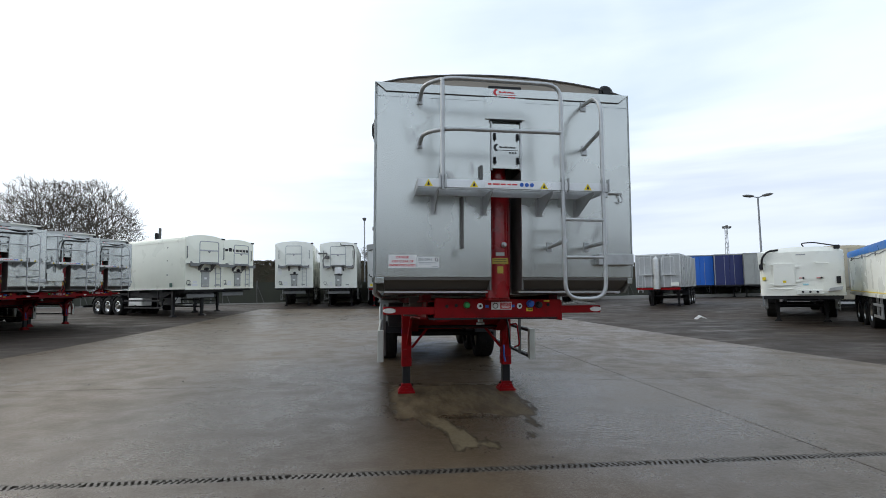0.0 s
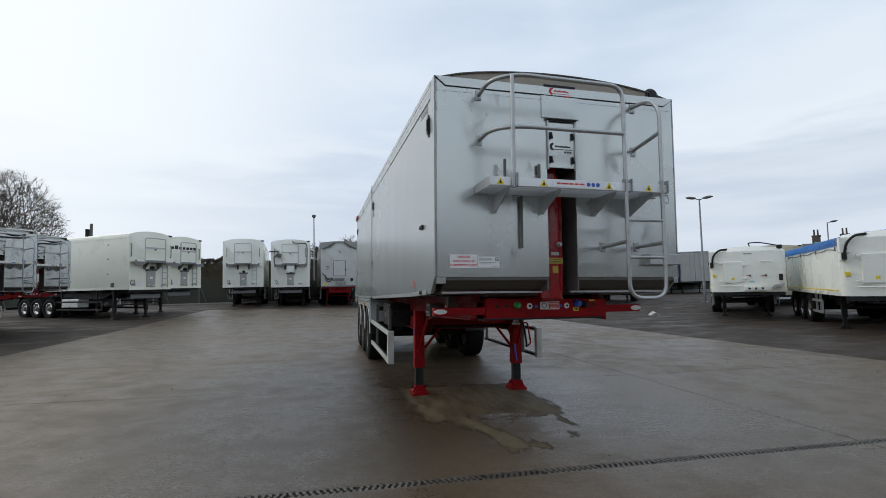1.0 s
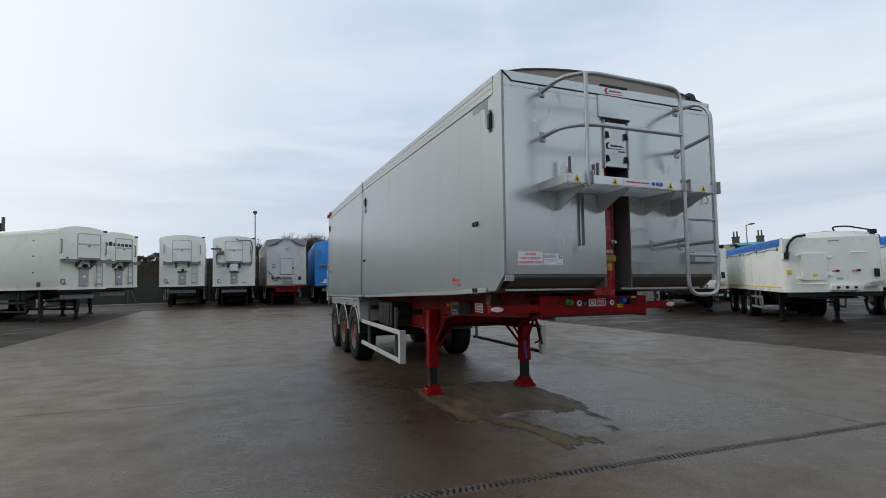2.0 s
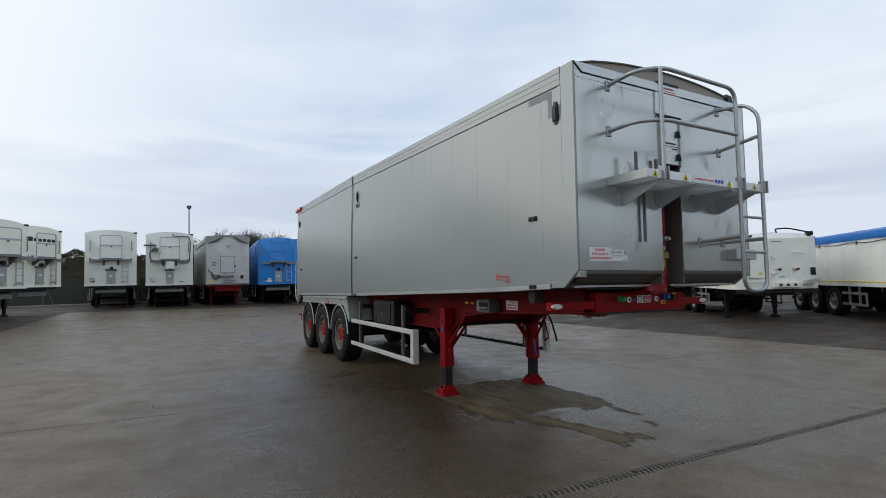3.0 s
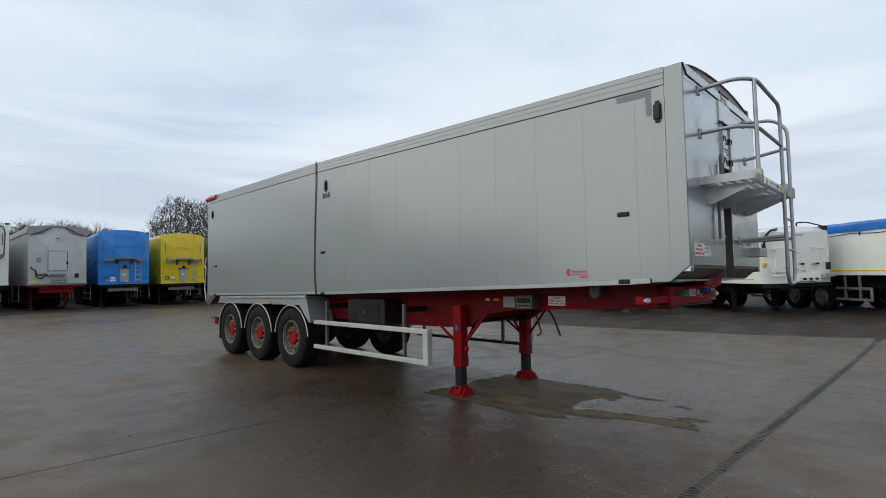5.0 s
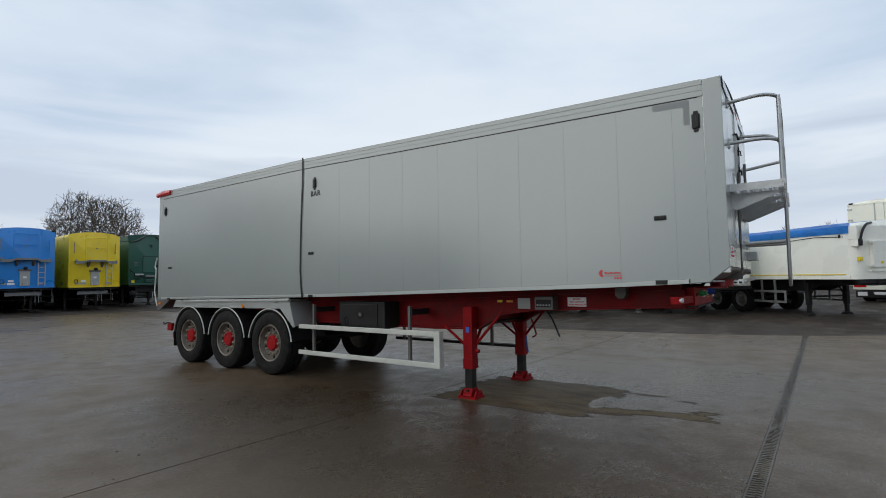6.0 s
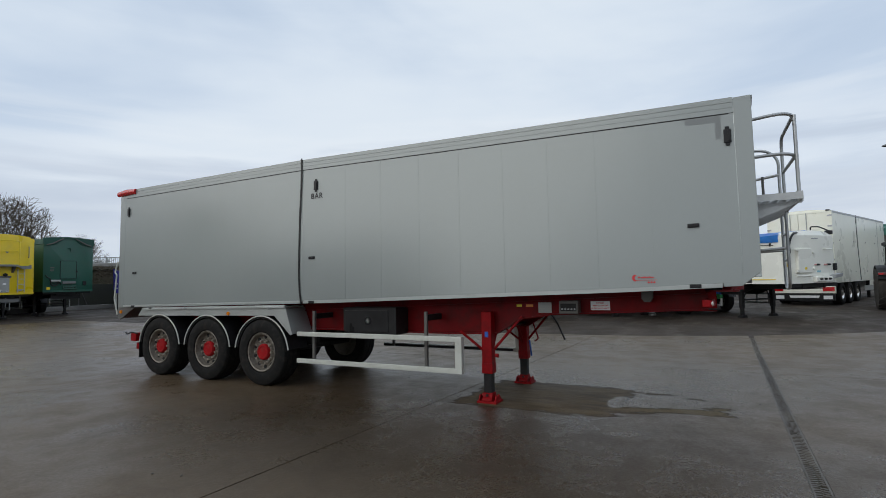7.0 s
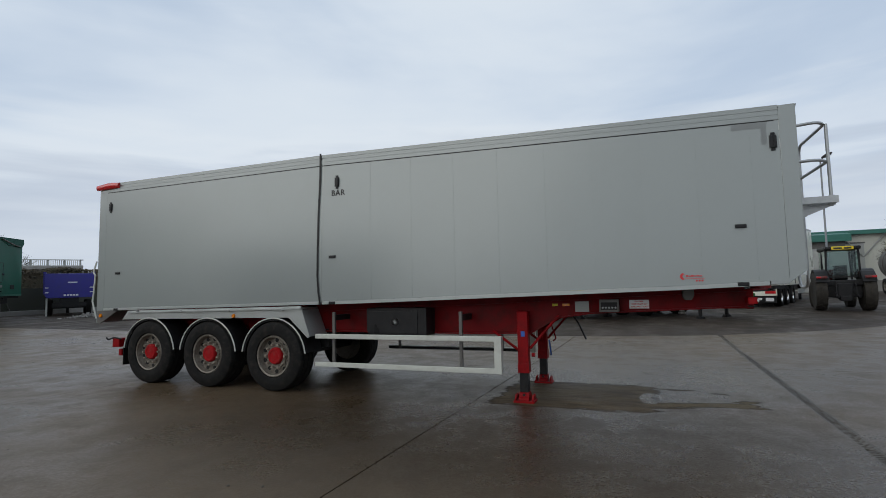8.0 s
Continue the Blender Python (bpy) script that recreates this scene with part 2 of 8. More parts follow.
M_GREYINK = surf("grey_print", (0.32, 0.33, 0.34), 0.5, 0.0, 0.06, 8, 60, 0.0)
M_GREENFIT = surf("green_valve", (0.02, 0.28, 0.07), 0.4, 0.0, 0.1, 8, 60, 0.0)
M_ORANGE = surf("orange_lens", (0.75, 0.22, 0.01), 0.2, 0.0, 0.06, 8, 60, 0.0, coat=0.5)
M_REDLENS = surf("red_lens", (0.55, 0.012, 0.015), 0.18, 0.0, 0.1, 8, 60, 0.0, coat=0.5)
M_ALLOY = surf("dull_wheel_alloy", (0.5, 0.5, 0.49), 0.35, 0.8, 0.25, 6, 50, 0.05, dirt=(0.06, 0.055, 0.05), dirt_amount=0.7)
M_SKIRT = surf("folded_aluminium_skirt", (0.40, 0.42, 0.41), 0.4, 0.45, 0.06, 2, 40, 0.03, dirt=(0.3, 0.3, 0.28), dirt_amount=0.3)
M_NUT = surf("worn_wheel_nut", (0.30, 0.26, 0.21), 0.6, 0.3, 0.3, 9, 60, 0.05)
M_TAPE = surf("grey_tape", (0.22, 0.235, 0.235), 0.5, 0.0, 0.06, 3, 40, 0.0)
M_CHROME = surf("polished_steel", (0.72, 0.72, 0.71), 0.2, 1.0, 0.05, 6, 60, 0.0)
M_HOLE = surf("shadowed_gap", (0.012, 0.012, 0.012), 0.8, 0.0, 0.2, 6, 60, 0.0)
M_BARK = surf("bare_bark", (0.085, 0.07, 0.055), 0.85, 0.0, 0.3, 1.2, 18, 0.3)
M_TWIG = surf("bare_twigs", (0.085, 0.072, 0.055), 0.9, 0.0, 0.25, 0.6, 6, 0.0)
M_POLE = surf("weathered_grey_pole", (0.22, 0.23, 0.24), 0.5, 0.4, 0.15, 3, 40, 0.04)
M_HEDGE = surf("winter_hedge", (0.07, 0.055, 0.034), 0.95, 0.0, 0.4, 0.5, 5, 0.6, dirt=(0.045, 0.055, 0.03), dirt_amount=0.8)
M_BRICK = surf("brown_brick", (0.10, 0.075, 0.06), 0.85, 0.0, 0.25, 1.5, 14, 0.3)
M_CLAD = surf("pale_cladding", (0.52, 0.52, 0.46), 0.6, 0.0, 0.07, 0.6, 10, 0.05, dirt=(0.35, 0.35, 0.31), dirt_amount=0.35)
M_ROOFGREEN = surf("green_roof_sheet", (0.03, 0.14, 0.11), 0.5, 0.0, 0.15, 0.6, 10, 0.05)
M_TEAL = surf("teal_cladding", (0.02, 0.26, 0.28), 0.5, 0.0, 0.1, 0.6, 10, 0.05)
M_CONC_OLD = surf("old_concrete", (0.30, 0.29, 0.27), 0.85, 0.0, 0.18, 0.8, 14, 0.2, dirt=(0.15, 0.14, 0.12), dirt_amount=0.5)
M_STONE = surf("small_stone", (0.10, 0.09, 0.08), 0.8, 0.0, 0.4, 9, 40, 0.2)
M_IRON = surf("cast_iron_grating", (0.115, 0.10, 0.082), 0.5, 0.3, 0.4, 5, 60, 0.3, dirt=(0.05, 0.04, 0.03), dirt_amount=0.8, each=0.25)
M_TRACTOR = surf("tractor_dark_red", (0.13, 0.014, 0.012), 0.4, 0.0, 0.2, 3, 40, 0.03, coat=0.2, dirt=GRIME, dirt_amount=0.5)

M_GLASS = bpy.data.materials.new("cab_glass")
M_GLASS.use_nodes = True
_g = M_GLASS.node_tree.nodes["Principled BSDF"]
_g.inputs["Base Color"].default_value = (0.42, 0.58, 0.56, 1)
_g.inputs["Roughness"].default_value, _g.inputs["Transmission Weight"].default_value, _g.inputs["IOR"].default_value = 0.03, 1.0, 1.45


def wet_ground(name, col_a, col_b, wet_lo, wet_hi, scale, patch=False, tracks=False, bump=0.12):
    """Rain-wet paving: stained base colour, gloss from damp to standing water."""
    m = bpy.data.materials.new(name)
    m.use_nodes = True
    n, l = m.node_tree.nodes, m.node_tree.links
    b = n["Principled BSDF"]
    geo = n.new("ShaderNodeNewGeometry")

    def tex(s, d=6.0, r=0.55, vec=None):
        t = n.new("ShaderNodeTexNoise")
        t.inputs["Scale"].default_value, t.inputs["Detail"].default_value, t.inputs["Roughness"].default_value = s, d, r
        l.new(vec or geo.outputs["Position"], t.inputs["Vector"])
        return t.outputs["Fac"]

    def ranged(src, a, c, lo, hi):
        r = n.new("ShaderNodeMapRange")
        r.interpolation_type = "SMOOTHSTEP"
        for key, value in (("From Min", a), ("From Max", c), ("To Min", lo), ("To Max", hi)):
            r.inputs[key].default_value = value
        l.new(src, r.inputs["Value"])
        return r.outputs["Result"]

    def mixed(f, a, c):
        x = n.new("ShaderNodeMix")
        x.data_type = "RGBA"
        l.new(f, x.inputs["Factor"])
        for key, v in (("A", a), ("B", c)):
            if isinstance(v, tuple):
                x.inputs[key].default_value = (*v, 1)
            else:
                l.new(v, x.inputs[key])
        return x.outputs["Result"]

    def calc(op, a, c):
        x = n.new("ShaderNodeMath")
        x.operation = op
        for i, v in enumerate((a, c)):
            if isinstance(v, (int, float)):
                x.inputs[i].default_value = v
            else:
                l.new(v, x.inputs[i])
        return x.outputs[0]

    broad, mid, fine, grit = tex(scale), tex(scale * 6, 8.0, 0.65), tex(38.0, 4.0), tex(160.0, 2.0)
    col = mixed(ranged(broad, 0.35, 0.65, 0, 1), col_a, col_b)
    dark = tuple(c * 0.62 for c in col_a)
    col = mixed(ranged(mid, 0.5, 0.72, 0, 0.4), col, dark)
    col = mixed(ranged(grit, 0.5, 0.72, 0, 0.7), col, tuple(c * 0.42 for c in col_a))
    col = mixed(ranged(tex(110.0, 3.0), 0.56, 0.74, 0, 0.5), col, tuple(c * 1.8 for c in col_b))
    rough = ranged(mid, 0.35, 0.68, wet_lo, wet_hi)
    rough = calc("ADD", rough, ranged(broad, 0.4, 0.6, -0.05, 0.07))
    rough = calc("ADD", rough, ranged(fine, 0.35, 0.65, -0.05, 0.06))
    if tracks:
        mp = n.new("ShaderNodeMapping")
        mp.inputs["Scale"].default_value, mp.inputs["Rotation"].default_value = (0.6, 1.5, 1.0), (0, 0, 0.5)
        l.new(geo.outputs["Position"], mp.inputs["Vector"])
        streak = tex(0.7, 5.0, 0.6, mp.outputs["Vector"])
        col = mixed(ranged(streak, 0.45, 0.7, 0, 0.6), col, tuple(c * 1.7 for c in col_b))
        rough = calc("ADD", rough, ranged(streak, 0.46, 0.66, 0.06, -0.12))
    if patch:
        sep = n.new("ShaderNodeSeparateXYZ")
        l.new(geo.outputs["Position"], sep.inputs[0])
        px, py = sep.outputs[0], sep.outputs[1]
        wob = calc("ADD", calc("MULTIPLY", calc("SUBTRACT", tex(1.5, 3.0, 0.5), 0.5), 0.34), calc("MULTIPLY", calc("SUBTRACT", tex(7.0, 7.0, 0.68), 0.5), 0.3))

        def area(cx, cy, hx, hy, lean=0.0):
            """Signed distance to a leaning rectangle on the ground."""
            ux = calc("SUBTRACT", calc("ABSOLUTE", calc("SUBTRACT", calc("SUBTRACT", px, cx), calc("MULTIPLY", calc("SUBTRACT", py, cy), lean)), 0.0), hx)
            uy = calc("SUBTRACT", calc("ABSOLUTE", calc("SUBTRACT", py, cy), 0.0), hy)
            return calc("MAXIMUM", ux, uy)

        def blob(cx, cy, rx, ry, soft):
            dx = calc("DIVIDE", calc("SUBTRACT", px, cx), rx)
            dy = calc("DIVIDE", calc("SUBTRACT", py, cy), ry)
            d = calc("SQRT", calc("ADD", calc("MULTIPLY", dx, dx), calc("MULTIPLY", dy, dy)), 0.0)
            return ranged(calc("ADD", d, wob), 1.0 - soft, 1.0 + soft, 1.0, 0.0)

        mp2 = n.new("ShaderNodeMapping")
        mp2.inputs["Scale"].default_value = (3.6, 0.8, 1.0)
        l.new(geo.outputs["Position"], mp2.inputs["Vector"])
        streaks = tex(1.6, 7.0, 0.6, mp2.outputs["Vector"])
        # the half-dry patch run out from under the legs, with two tongues and a shallow pool
        main = area(1.02, 7.35, 0.88, 1.0)
        tongue = calc("MINIMUM", area(0.72, 5.95, 0.16, 0.72, -0.30), area(1.70, 6.2, 0.05, 0.7, 0.2))
        shape = calc("ADD", calc("MINIMUM", main, tongue), calc("ADD", calc("MULTIPLY", wob, 0.5), calc("MULTIPLY", calc("SUBTRACT", streaks, 0.5), 0.6)))
        sheen = calc("MULTIPLY", blob(2.9, 7.1, 1.7, 2.1, 0.5), ranged(mid, 0.38, 0.6, 0.3, 1.0))
        rough = calc("SUBTRACT", rough, calc("MULTIPLY", sheen, 0.17))
        pool = blob(1.02, 6.42, 0.36, 0.13, 0.12)
        dry = calc("MULTIPLY", ranged(shape, -0.02, 0.02, 1.0, 0.0), calc("SUBTRACT", 1.0, calc("MULTIPLY", pool, 0.8)))
        rim = calc("MULTIPLY", ranged(shape, -0.07, -0.01, 0.0, 1.0), ranged(shape, 0.0, 0.05, 1.0, 0.0))
        # the trailer's dark reflection beside it, painted as a brown, glossier blob
        trailer_mirror = blob(-1.2, 7.8, 1.9, 3.6, 0.6)
        col = mixed(calc("MULTIPLY", trailer_mirror, 0.85), col, (0.036, 0.024, 0.014))
        rough = calc("SUBTRACT", rough, calc("MULTIPLY", trailer_mirror, 0.09))
        tip = blob(0.78, 5.45, 0.5, 0.75, 0.4)
        tan = mixed(ranged(streaks, 0.36, 0.62, 0, 1), (0.066, 0.047, 0.027), (0.155, 0.115, 0.067))
        tan = mixed(calc("MULTIPLY", tip, 0.75), tan, (0.165, 0.132, 0.08))
        tan = mixed(ranged(fine, 0.45, 0.7, 0, 0.3), tan, (0.05, 0.04, 0.026))
        col = mixed(calc("MULTIPLY", dry, 0.92), col, tan)
        col = mixed(calc("MULTIPLY", rim, 0.7), col, (0.026, 0.019, 0.012))
        rough = calc("ADD", rough, calc("MULTIPLY", dry, 0.3))
        rough = calc("MULTIPLY", rough, calc("SUBTRACT", 1.0, calc("MULTIPLY", pool, 0.3)))
        spec = calc("SUBTRACT", calc("SUBTRACT", 0.5, calc("MULTIPLY", rim, 0.25)), calc("ADD", calc("MULTIPLY", trailer_mirror, 0.06), calc("MULTIPLY", dry, 0.36)))
        l.new(calc("MAXIMUM", spec, 0.12), b.inputs["Specular IOR Level"])
    l.new(col, b.inputs["Base Color"])
    l.new(rough, b.inputs["Roughness"])
    b.inputs["IOR"].default_value = 1.4
    hgt = calc("ADD", calc("MULTIPLY", fine, 0.7), calc("MULTIPLY", grit, 0.7))
    hgt = calc("ADD", hgt, calc("MULTIPLY", mid, 0.35))
    bp = n.new("ShaderNodeBump")
    bp.inputs["Strength"].default_value, bp.inputs["Distance"].default_value = bump, 0.012
    l.new(hgt, bp.inputs["Height"])
    l.new(bp.outputs["Normal"], b.inputs["Normal"])
    return m


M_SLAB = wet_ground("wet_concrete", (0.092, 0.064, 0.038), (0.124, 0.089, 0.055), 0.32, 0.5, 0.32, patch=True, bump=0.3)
M_YARD = wet_ground("wet_tarmac", (0.031, 0.022, 0.015), (0.044, 0.0315, 0.022), 0.6, 0.85, 0.2, tracks=True, bump=0.4)


# ---------------- building helpers ----------------
def part(name, bm, material, parent=None, label="", smooth=0):
    """Link a bmesh as one mesh object, under a thing or a part if one is given."""
    bmesh.ops.recalc_face_normals(bm, faces=bm.faces[:])
    me = bpy.data.meshes.new(name)
    if smooth:
        for f in bm.faces:
            f.smooth = True
    bm.to_mesh(me)
    bm.free()
    if smooth:
        me.set_sharp_from_angle(angle=radians(smooth))
    me.materials.append(material)
    ob = new(name, me)
    if parent:
        ob.parent = parent
    return tagged(ob, label) if label else ob


def again(ob, m=None, parent=None):
    """Another object on the same mesh, moved by m."""
    o = ob.copy()
    scene.collection.objects.link(o)
    if parent is not None:
        o.parent = parent
    if m is not None:
        o.matrix_basis = m
    return o


def root(name, m, label, category, group="", kind=""):
    ob = new(name)
    ob.empty_display_size = 0.3
    ob.matrix_world = m
    return tagged(ob, label, category, group, kind)


def bx(bm, x0, x1, y0, y1, z0, z1, bevel=0.0):
    """A box, its edges rounded off by bevel."""
    v = [bm.verts.new((x, y, z)) for x in (x0, x1) for y in (y0, y1) for z in (z0, z1)]
    fs = [bm.faces.new([v[i] for i in q]) for q in ((0, 1, 3, 2), (4, 6, 7, 5), (0, 4, 5, 1), (2, 3, 7, 6), (0, 2, 6, 4), (1, 5, 7, 3))]
    if bevel:
        es = list({e for f in fs for e in f.edges})
        bmesh.ops.bevel(bm, geom=es, offset=bevel, segments=2, affect="EDGES", profile=0.6)
    return bm


def prism(bm, poly, axis, a, b, bevel=0.0):
    """A polygon drawn in the plane across axis, pushed from a to b along it."""
    put = {"x": lambda p, t: (t, p[0], p[1]), "y": lambda p, t: (p[0], t, p[1]), "z": lambda p, t: (p[0], p[1], t)}[axis]
    va, vb = [bm.verts.new(put(p, a)) for p in poly], [bm.verts.new(put(p, b)) for p in poly]
    n = len(poly)
    fs = [bm.faces.new(va), bm.faces.new(vb[::-1])]
    fs += [bm.faces.new((va[i], vb[i], vb[(i + 1) % n], va[(i + 1) % n])) for i in range(n)]
    if bevel:
        es = list({e for f in fs for e in f.edges})
        bmesh.ops.bevel(bm, geom=es, offset=bevel, segments=2, affect="EDGES", profile=0.6)
    return bm


def fillet(pts, rad, steps=5):
    """A polyline with its inner corners rounded."""
    pts = [Vector(p) for p in pts]
    out = [pts[0]]
    for a, p, c in zip(pts, pts[1:], pts[2:]):
        r = min(rad, (a - p).length * 0.48, (c - p).length * 0.48)
        s, e = p + (a - p).normalized() * r, p + (c - p).normalized() * r
        for i in range(steps + 1):
            k = i / steps
            out.append(s * (1 - k) ** 2 + p * 2 * k * (1 - k) + e * k * k)
    return out + [pts[-1]]


def tube(bm, pts, r, n=8):
    """A round bar along a line of points; r may be a number or one radius a point."""
    pts = [Vector(p) for p in pts]
    rs = r if isinstance(r, (list, tuple)) else [r] * len(pts)
    d = (pts[1] - pts[0]).normalized()
    up = d.cross(Vector((0.31, 0.2, 0.93))).normalized()
    rings = []
    for i, p in enumerate(pts):
        d = ((pts[min(i + 1, len(pts) - 1)]) - pts[max(i - 1, 0)]).normalized()
        up = (up - d * up.dot(d)).normalized()
        side = d.cross(up)
        rings.append([bm.verts.new(p + (up * math.cos(k * 2 * math.pi / n) + side * math.sin(k * 2 * math.pi / n)) * rs[i]) for k in range(n)])
    for a, b in zip(rings, rings[1:]):
        for k in range(n):
            bm.faces.new((a[k], a[(k + 1) % n], b[(k + 1) % n], b[k]))
    bm.faces.new(rings[0][::-1])
    bm.faces.new(rings[-1])
    return bm


def lathe(bm, prof, centre, n=32, axis="x", caps=True):
    """A profile of (offset, radius) turned round an axis through centre."""
    c = Vector(centre)
    rings = []
    for o, r in prof:
        ring = []
        for k in range(n):
            q = 2 * math.pi * k / n
            u, w = r * math.cos(q), r * math.sin(q)
            ring.append(bm.verts.new(c + Vector({"x": (o, u, w), "y": (u, o, w), "z": (u, w, o)}[axis])))
        rings.append(ring)
    for a, b in zip(rings, rings[1:]):
        for k in range(n):
            bm.faces.new((a[k], a[(k + 1) % n], b[(k + 1) % n], b[k]))
    for ring in (rings[0], rings[-1]) if caps else ():
        if (ring[0].co - ring[n // 2].co).length > 1e-5:
            bm.faces.new(ring)
    return bm


def words(name, body, size, m, material, parent, spread=1.0):
    """Lettering cut as a thin mesh, lying in the plane of m."""
    cu = bpy.data.curves.new(name, "FONT")
    cu.body, cu.size, cu.extrude, cu.align_x, cu.align_y, cu.space_character = body, size, 0.0008, "CENTER", "CENTER", spread
    cu.offset = size * 0.022
    tmp = bpy.data.objects.new(name, cu)
    scene.collection.objects.link(tmp)
    me = bpy.data.meshes.new_from_object(tmp.evaluated_get(bpy.context.evaluated_depsgraph_get()))
    bpy.data.objects.remove(tmp)
    me.materials.clear()
    me.materials.append(material)
    ob = new(name, me)
    ob.parent = parent
    ob.matrix_basis = m
    return ob


B = bmesh.new


# ---------------- ground ----------------
def sstep(a, b, v):
    t = min(1, max(0, (v - a) / (b - a)))
    return t * t * (3 - 2 * t)


def level(x, y):
    """Height of the yard: a slight crossfall, rising a little towards the far sides."""
    return -0.0175 * max(-7, min(7, x)) + 0.24 * sstep(10, 34, math.hypot(x - 1, y - 7))


def sheet(bm, xs, ys, drop=0.0, skip=None):
    g = [[bm.verts.new((x, y, level(x, y) - drop)) for y in ys] for x in xs]
    for i in range(len(xs) - 1):
        for j in range(len(ys) - 1):
            bm.faces.new((g[i][j], g[i + 1][j], g[i + 1][j + 1], g[i][j + 1]))
    return bm


def steps(lo, hi, step):
    k = max(1, round((hi - lo) / step))
    return [lo + (hi - lo) * i / k for i in range(k + 1)]


_far = [-1800, -700, -300, -150, -90]
_axis = _far + steps(-60, 60, 2.0) + [-v for v in _far[::-1]]
yard = part("ground", sheet(B(), _axis, _axis, 0.022), M_YARD, smooth=60)
tagged(yard, "dark rain-wet tarmac yard with muddy tyre tracks", "ground", kind="structure")

pavement = root("pavement", Matrix(), "wet stained concrete slab yard with straight joints", "pavement", kind="structure")
def slab_edge(i, y):
    """Where the joints and edges of the concrete run, from its left side to its right."""
    flare = max(0.0, 8.0 - max(y, -2.0))
    return (-8.25 + 0.02 * (y - 5), -1.76, 4.1, 9.75 - 0.07 * (y - 5) + 0.05 * flare ** 2)[i]


SLAB_Y = [-14.0, -7.6, -1.5, 4.578, 4.702, 8.56, 14.7, 20.8, 26.9, 33.6]
for i in range(3):
    for j in range(9):
        if j == 3:
            continue
        ga, gb = (0.001 if j == 4 else 0.008), (0.001 if j == 2 else 0.008)
        y0, y1 = SLAB_Y[j] + ga, SLAB_Y[j + 1] - gb
        ys, bm = steps(y0, y1, 0.8), B()
        cols = max(4, round((slab_edge(i + 1, y0) - slab_edge(i, y0)) / 0.8))
        grid = []
        for y in ys:
            xa, xb = slab_edge(i, y) + (0.0006 if i == 1 else 0.008), slab_edge(i + 1, y) - (0.0006 if i == 0 else 0.008)
            xs = [xa + (xb - xa) * k / cols for k in range(cols + 1)]
            grid.append([bm.verts.new((x, y, level(x, y))) for x in xs])
        for ra, rb in zip(grid, grid[1:]):
            for k in range(cols):
                bm.faces.new((ra[k], ra[k + 1], rb[k + 1], rb[k]))
        rim = [e for e in bm.edges if e.is_boundary]
        ext = bmesh.ops.extrude_edge_only(bm, edges=rim)
        for v in ext["geom"]:
            if isinstance(v, bmesh.types.BMVert):
                v.co.z -= 0.1
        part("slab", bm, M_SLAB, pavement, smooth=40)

# drain channel across the yard, with an interlocking toothed cast grating
drain = root("drain_channel", Matrix(), "dark cast-iron toothed drain grating set in the concrete", "drain", kind="structure")
DX0, DX1 = -8.2, 9.8
bm = B()
for x0 in steps(DX0, DX1 - 0.5, 0.5):
    z = level(x0 + 0.25, 4.65)
    bx(bm, x0, x0 + 0.5, 4.58, 4.70, z - 0.09, z - 0.045)
part("channel_bed", bm, M_HOLE, drain)
bm = B()
for ya in (0.0, 0.106):
    bx(bm, 0.001, 0.499, ya, ya + 0.014, -0.034, 0.0)
for k in range(10):
    x = 0.006 + k * 0.049
    prism(bm, [(x, 0.0145), (x + 0.026, 0.0145), (x + 0.034, 0.060), (x + 0.022, 0.072), (x + 0.012, 0.060)], "z", -0.03, -0.001)
    prism(bm, [(x + 0.016, 0.1055), (x + 0.044, 0.1055), (x + 0.048, 0.078), (x + 0.040, 0.060), (x + 0.030, 0.074)], "z", -0.03, -0.001)
first = None
for k, x0 in enumerate(steps(DX0, DX1 - 0.5, 0.5)):
    at = pose(x0, 4.58, level(x0, 4.65) - 0.001, 0, 1.0 if abs(x0 + 0.25) < 7 else 0.0, 0) @ Matrix.Diagonal((1.0, 1.0 if k % 2 else -1.0, 1.0, 1.0)) @ Matrix.Translation((0, 0.0 if k % 2 else -0.12, 0))
    if first is None:
        first = part("grating", bm, M_IRON, drain)
        first.matrix_basis = at
    else:
        again(first, at)

# scattered grit and leaves on the slabs
rnd = random.Random(7)
bm = B()
knots = [(rnd.uniform(-8, 9.5), rnd.uniform(1.5, 22), rnd.uniform(0.1, 0.5)) for k in range(70)]
for k in range(1100):
    if k % 3:
        x, y = rnd.uniform(-8, 9.5), rnd.uniform(1.5, 22)
    else:
        kx, ky, kr = knots[rnd.randrange(70)]
        x, y = kx + rnd.gauss(0, kr), ky + rnd.gauss(0, kr)
    s = rnd.uniform(0.004, 0.010) * (1 if rnd.random() < 0.9 else 1.7)
    m = pose(x, y, level(x, y) + s * 0.3, rnd.uniform(-20, 20), rnd.uniform(-20, 20), rnd.uniform(0, 360)) @ Matrix.Diagonal((s, s * 0.7, s * 0.45, 1))
    bmesh.ops.create_icosphere(bm, subdivisions=1, radius=1.0, matrix=m)
tagged(part("grit", bm, M_STONE), "scattered dark grit and small stones on the concrete", "grit", kind="stuff")


HEAP, SCRAP = (14.3, 37.6), (13.33, 20.98)
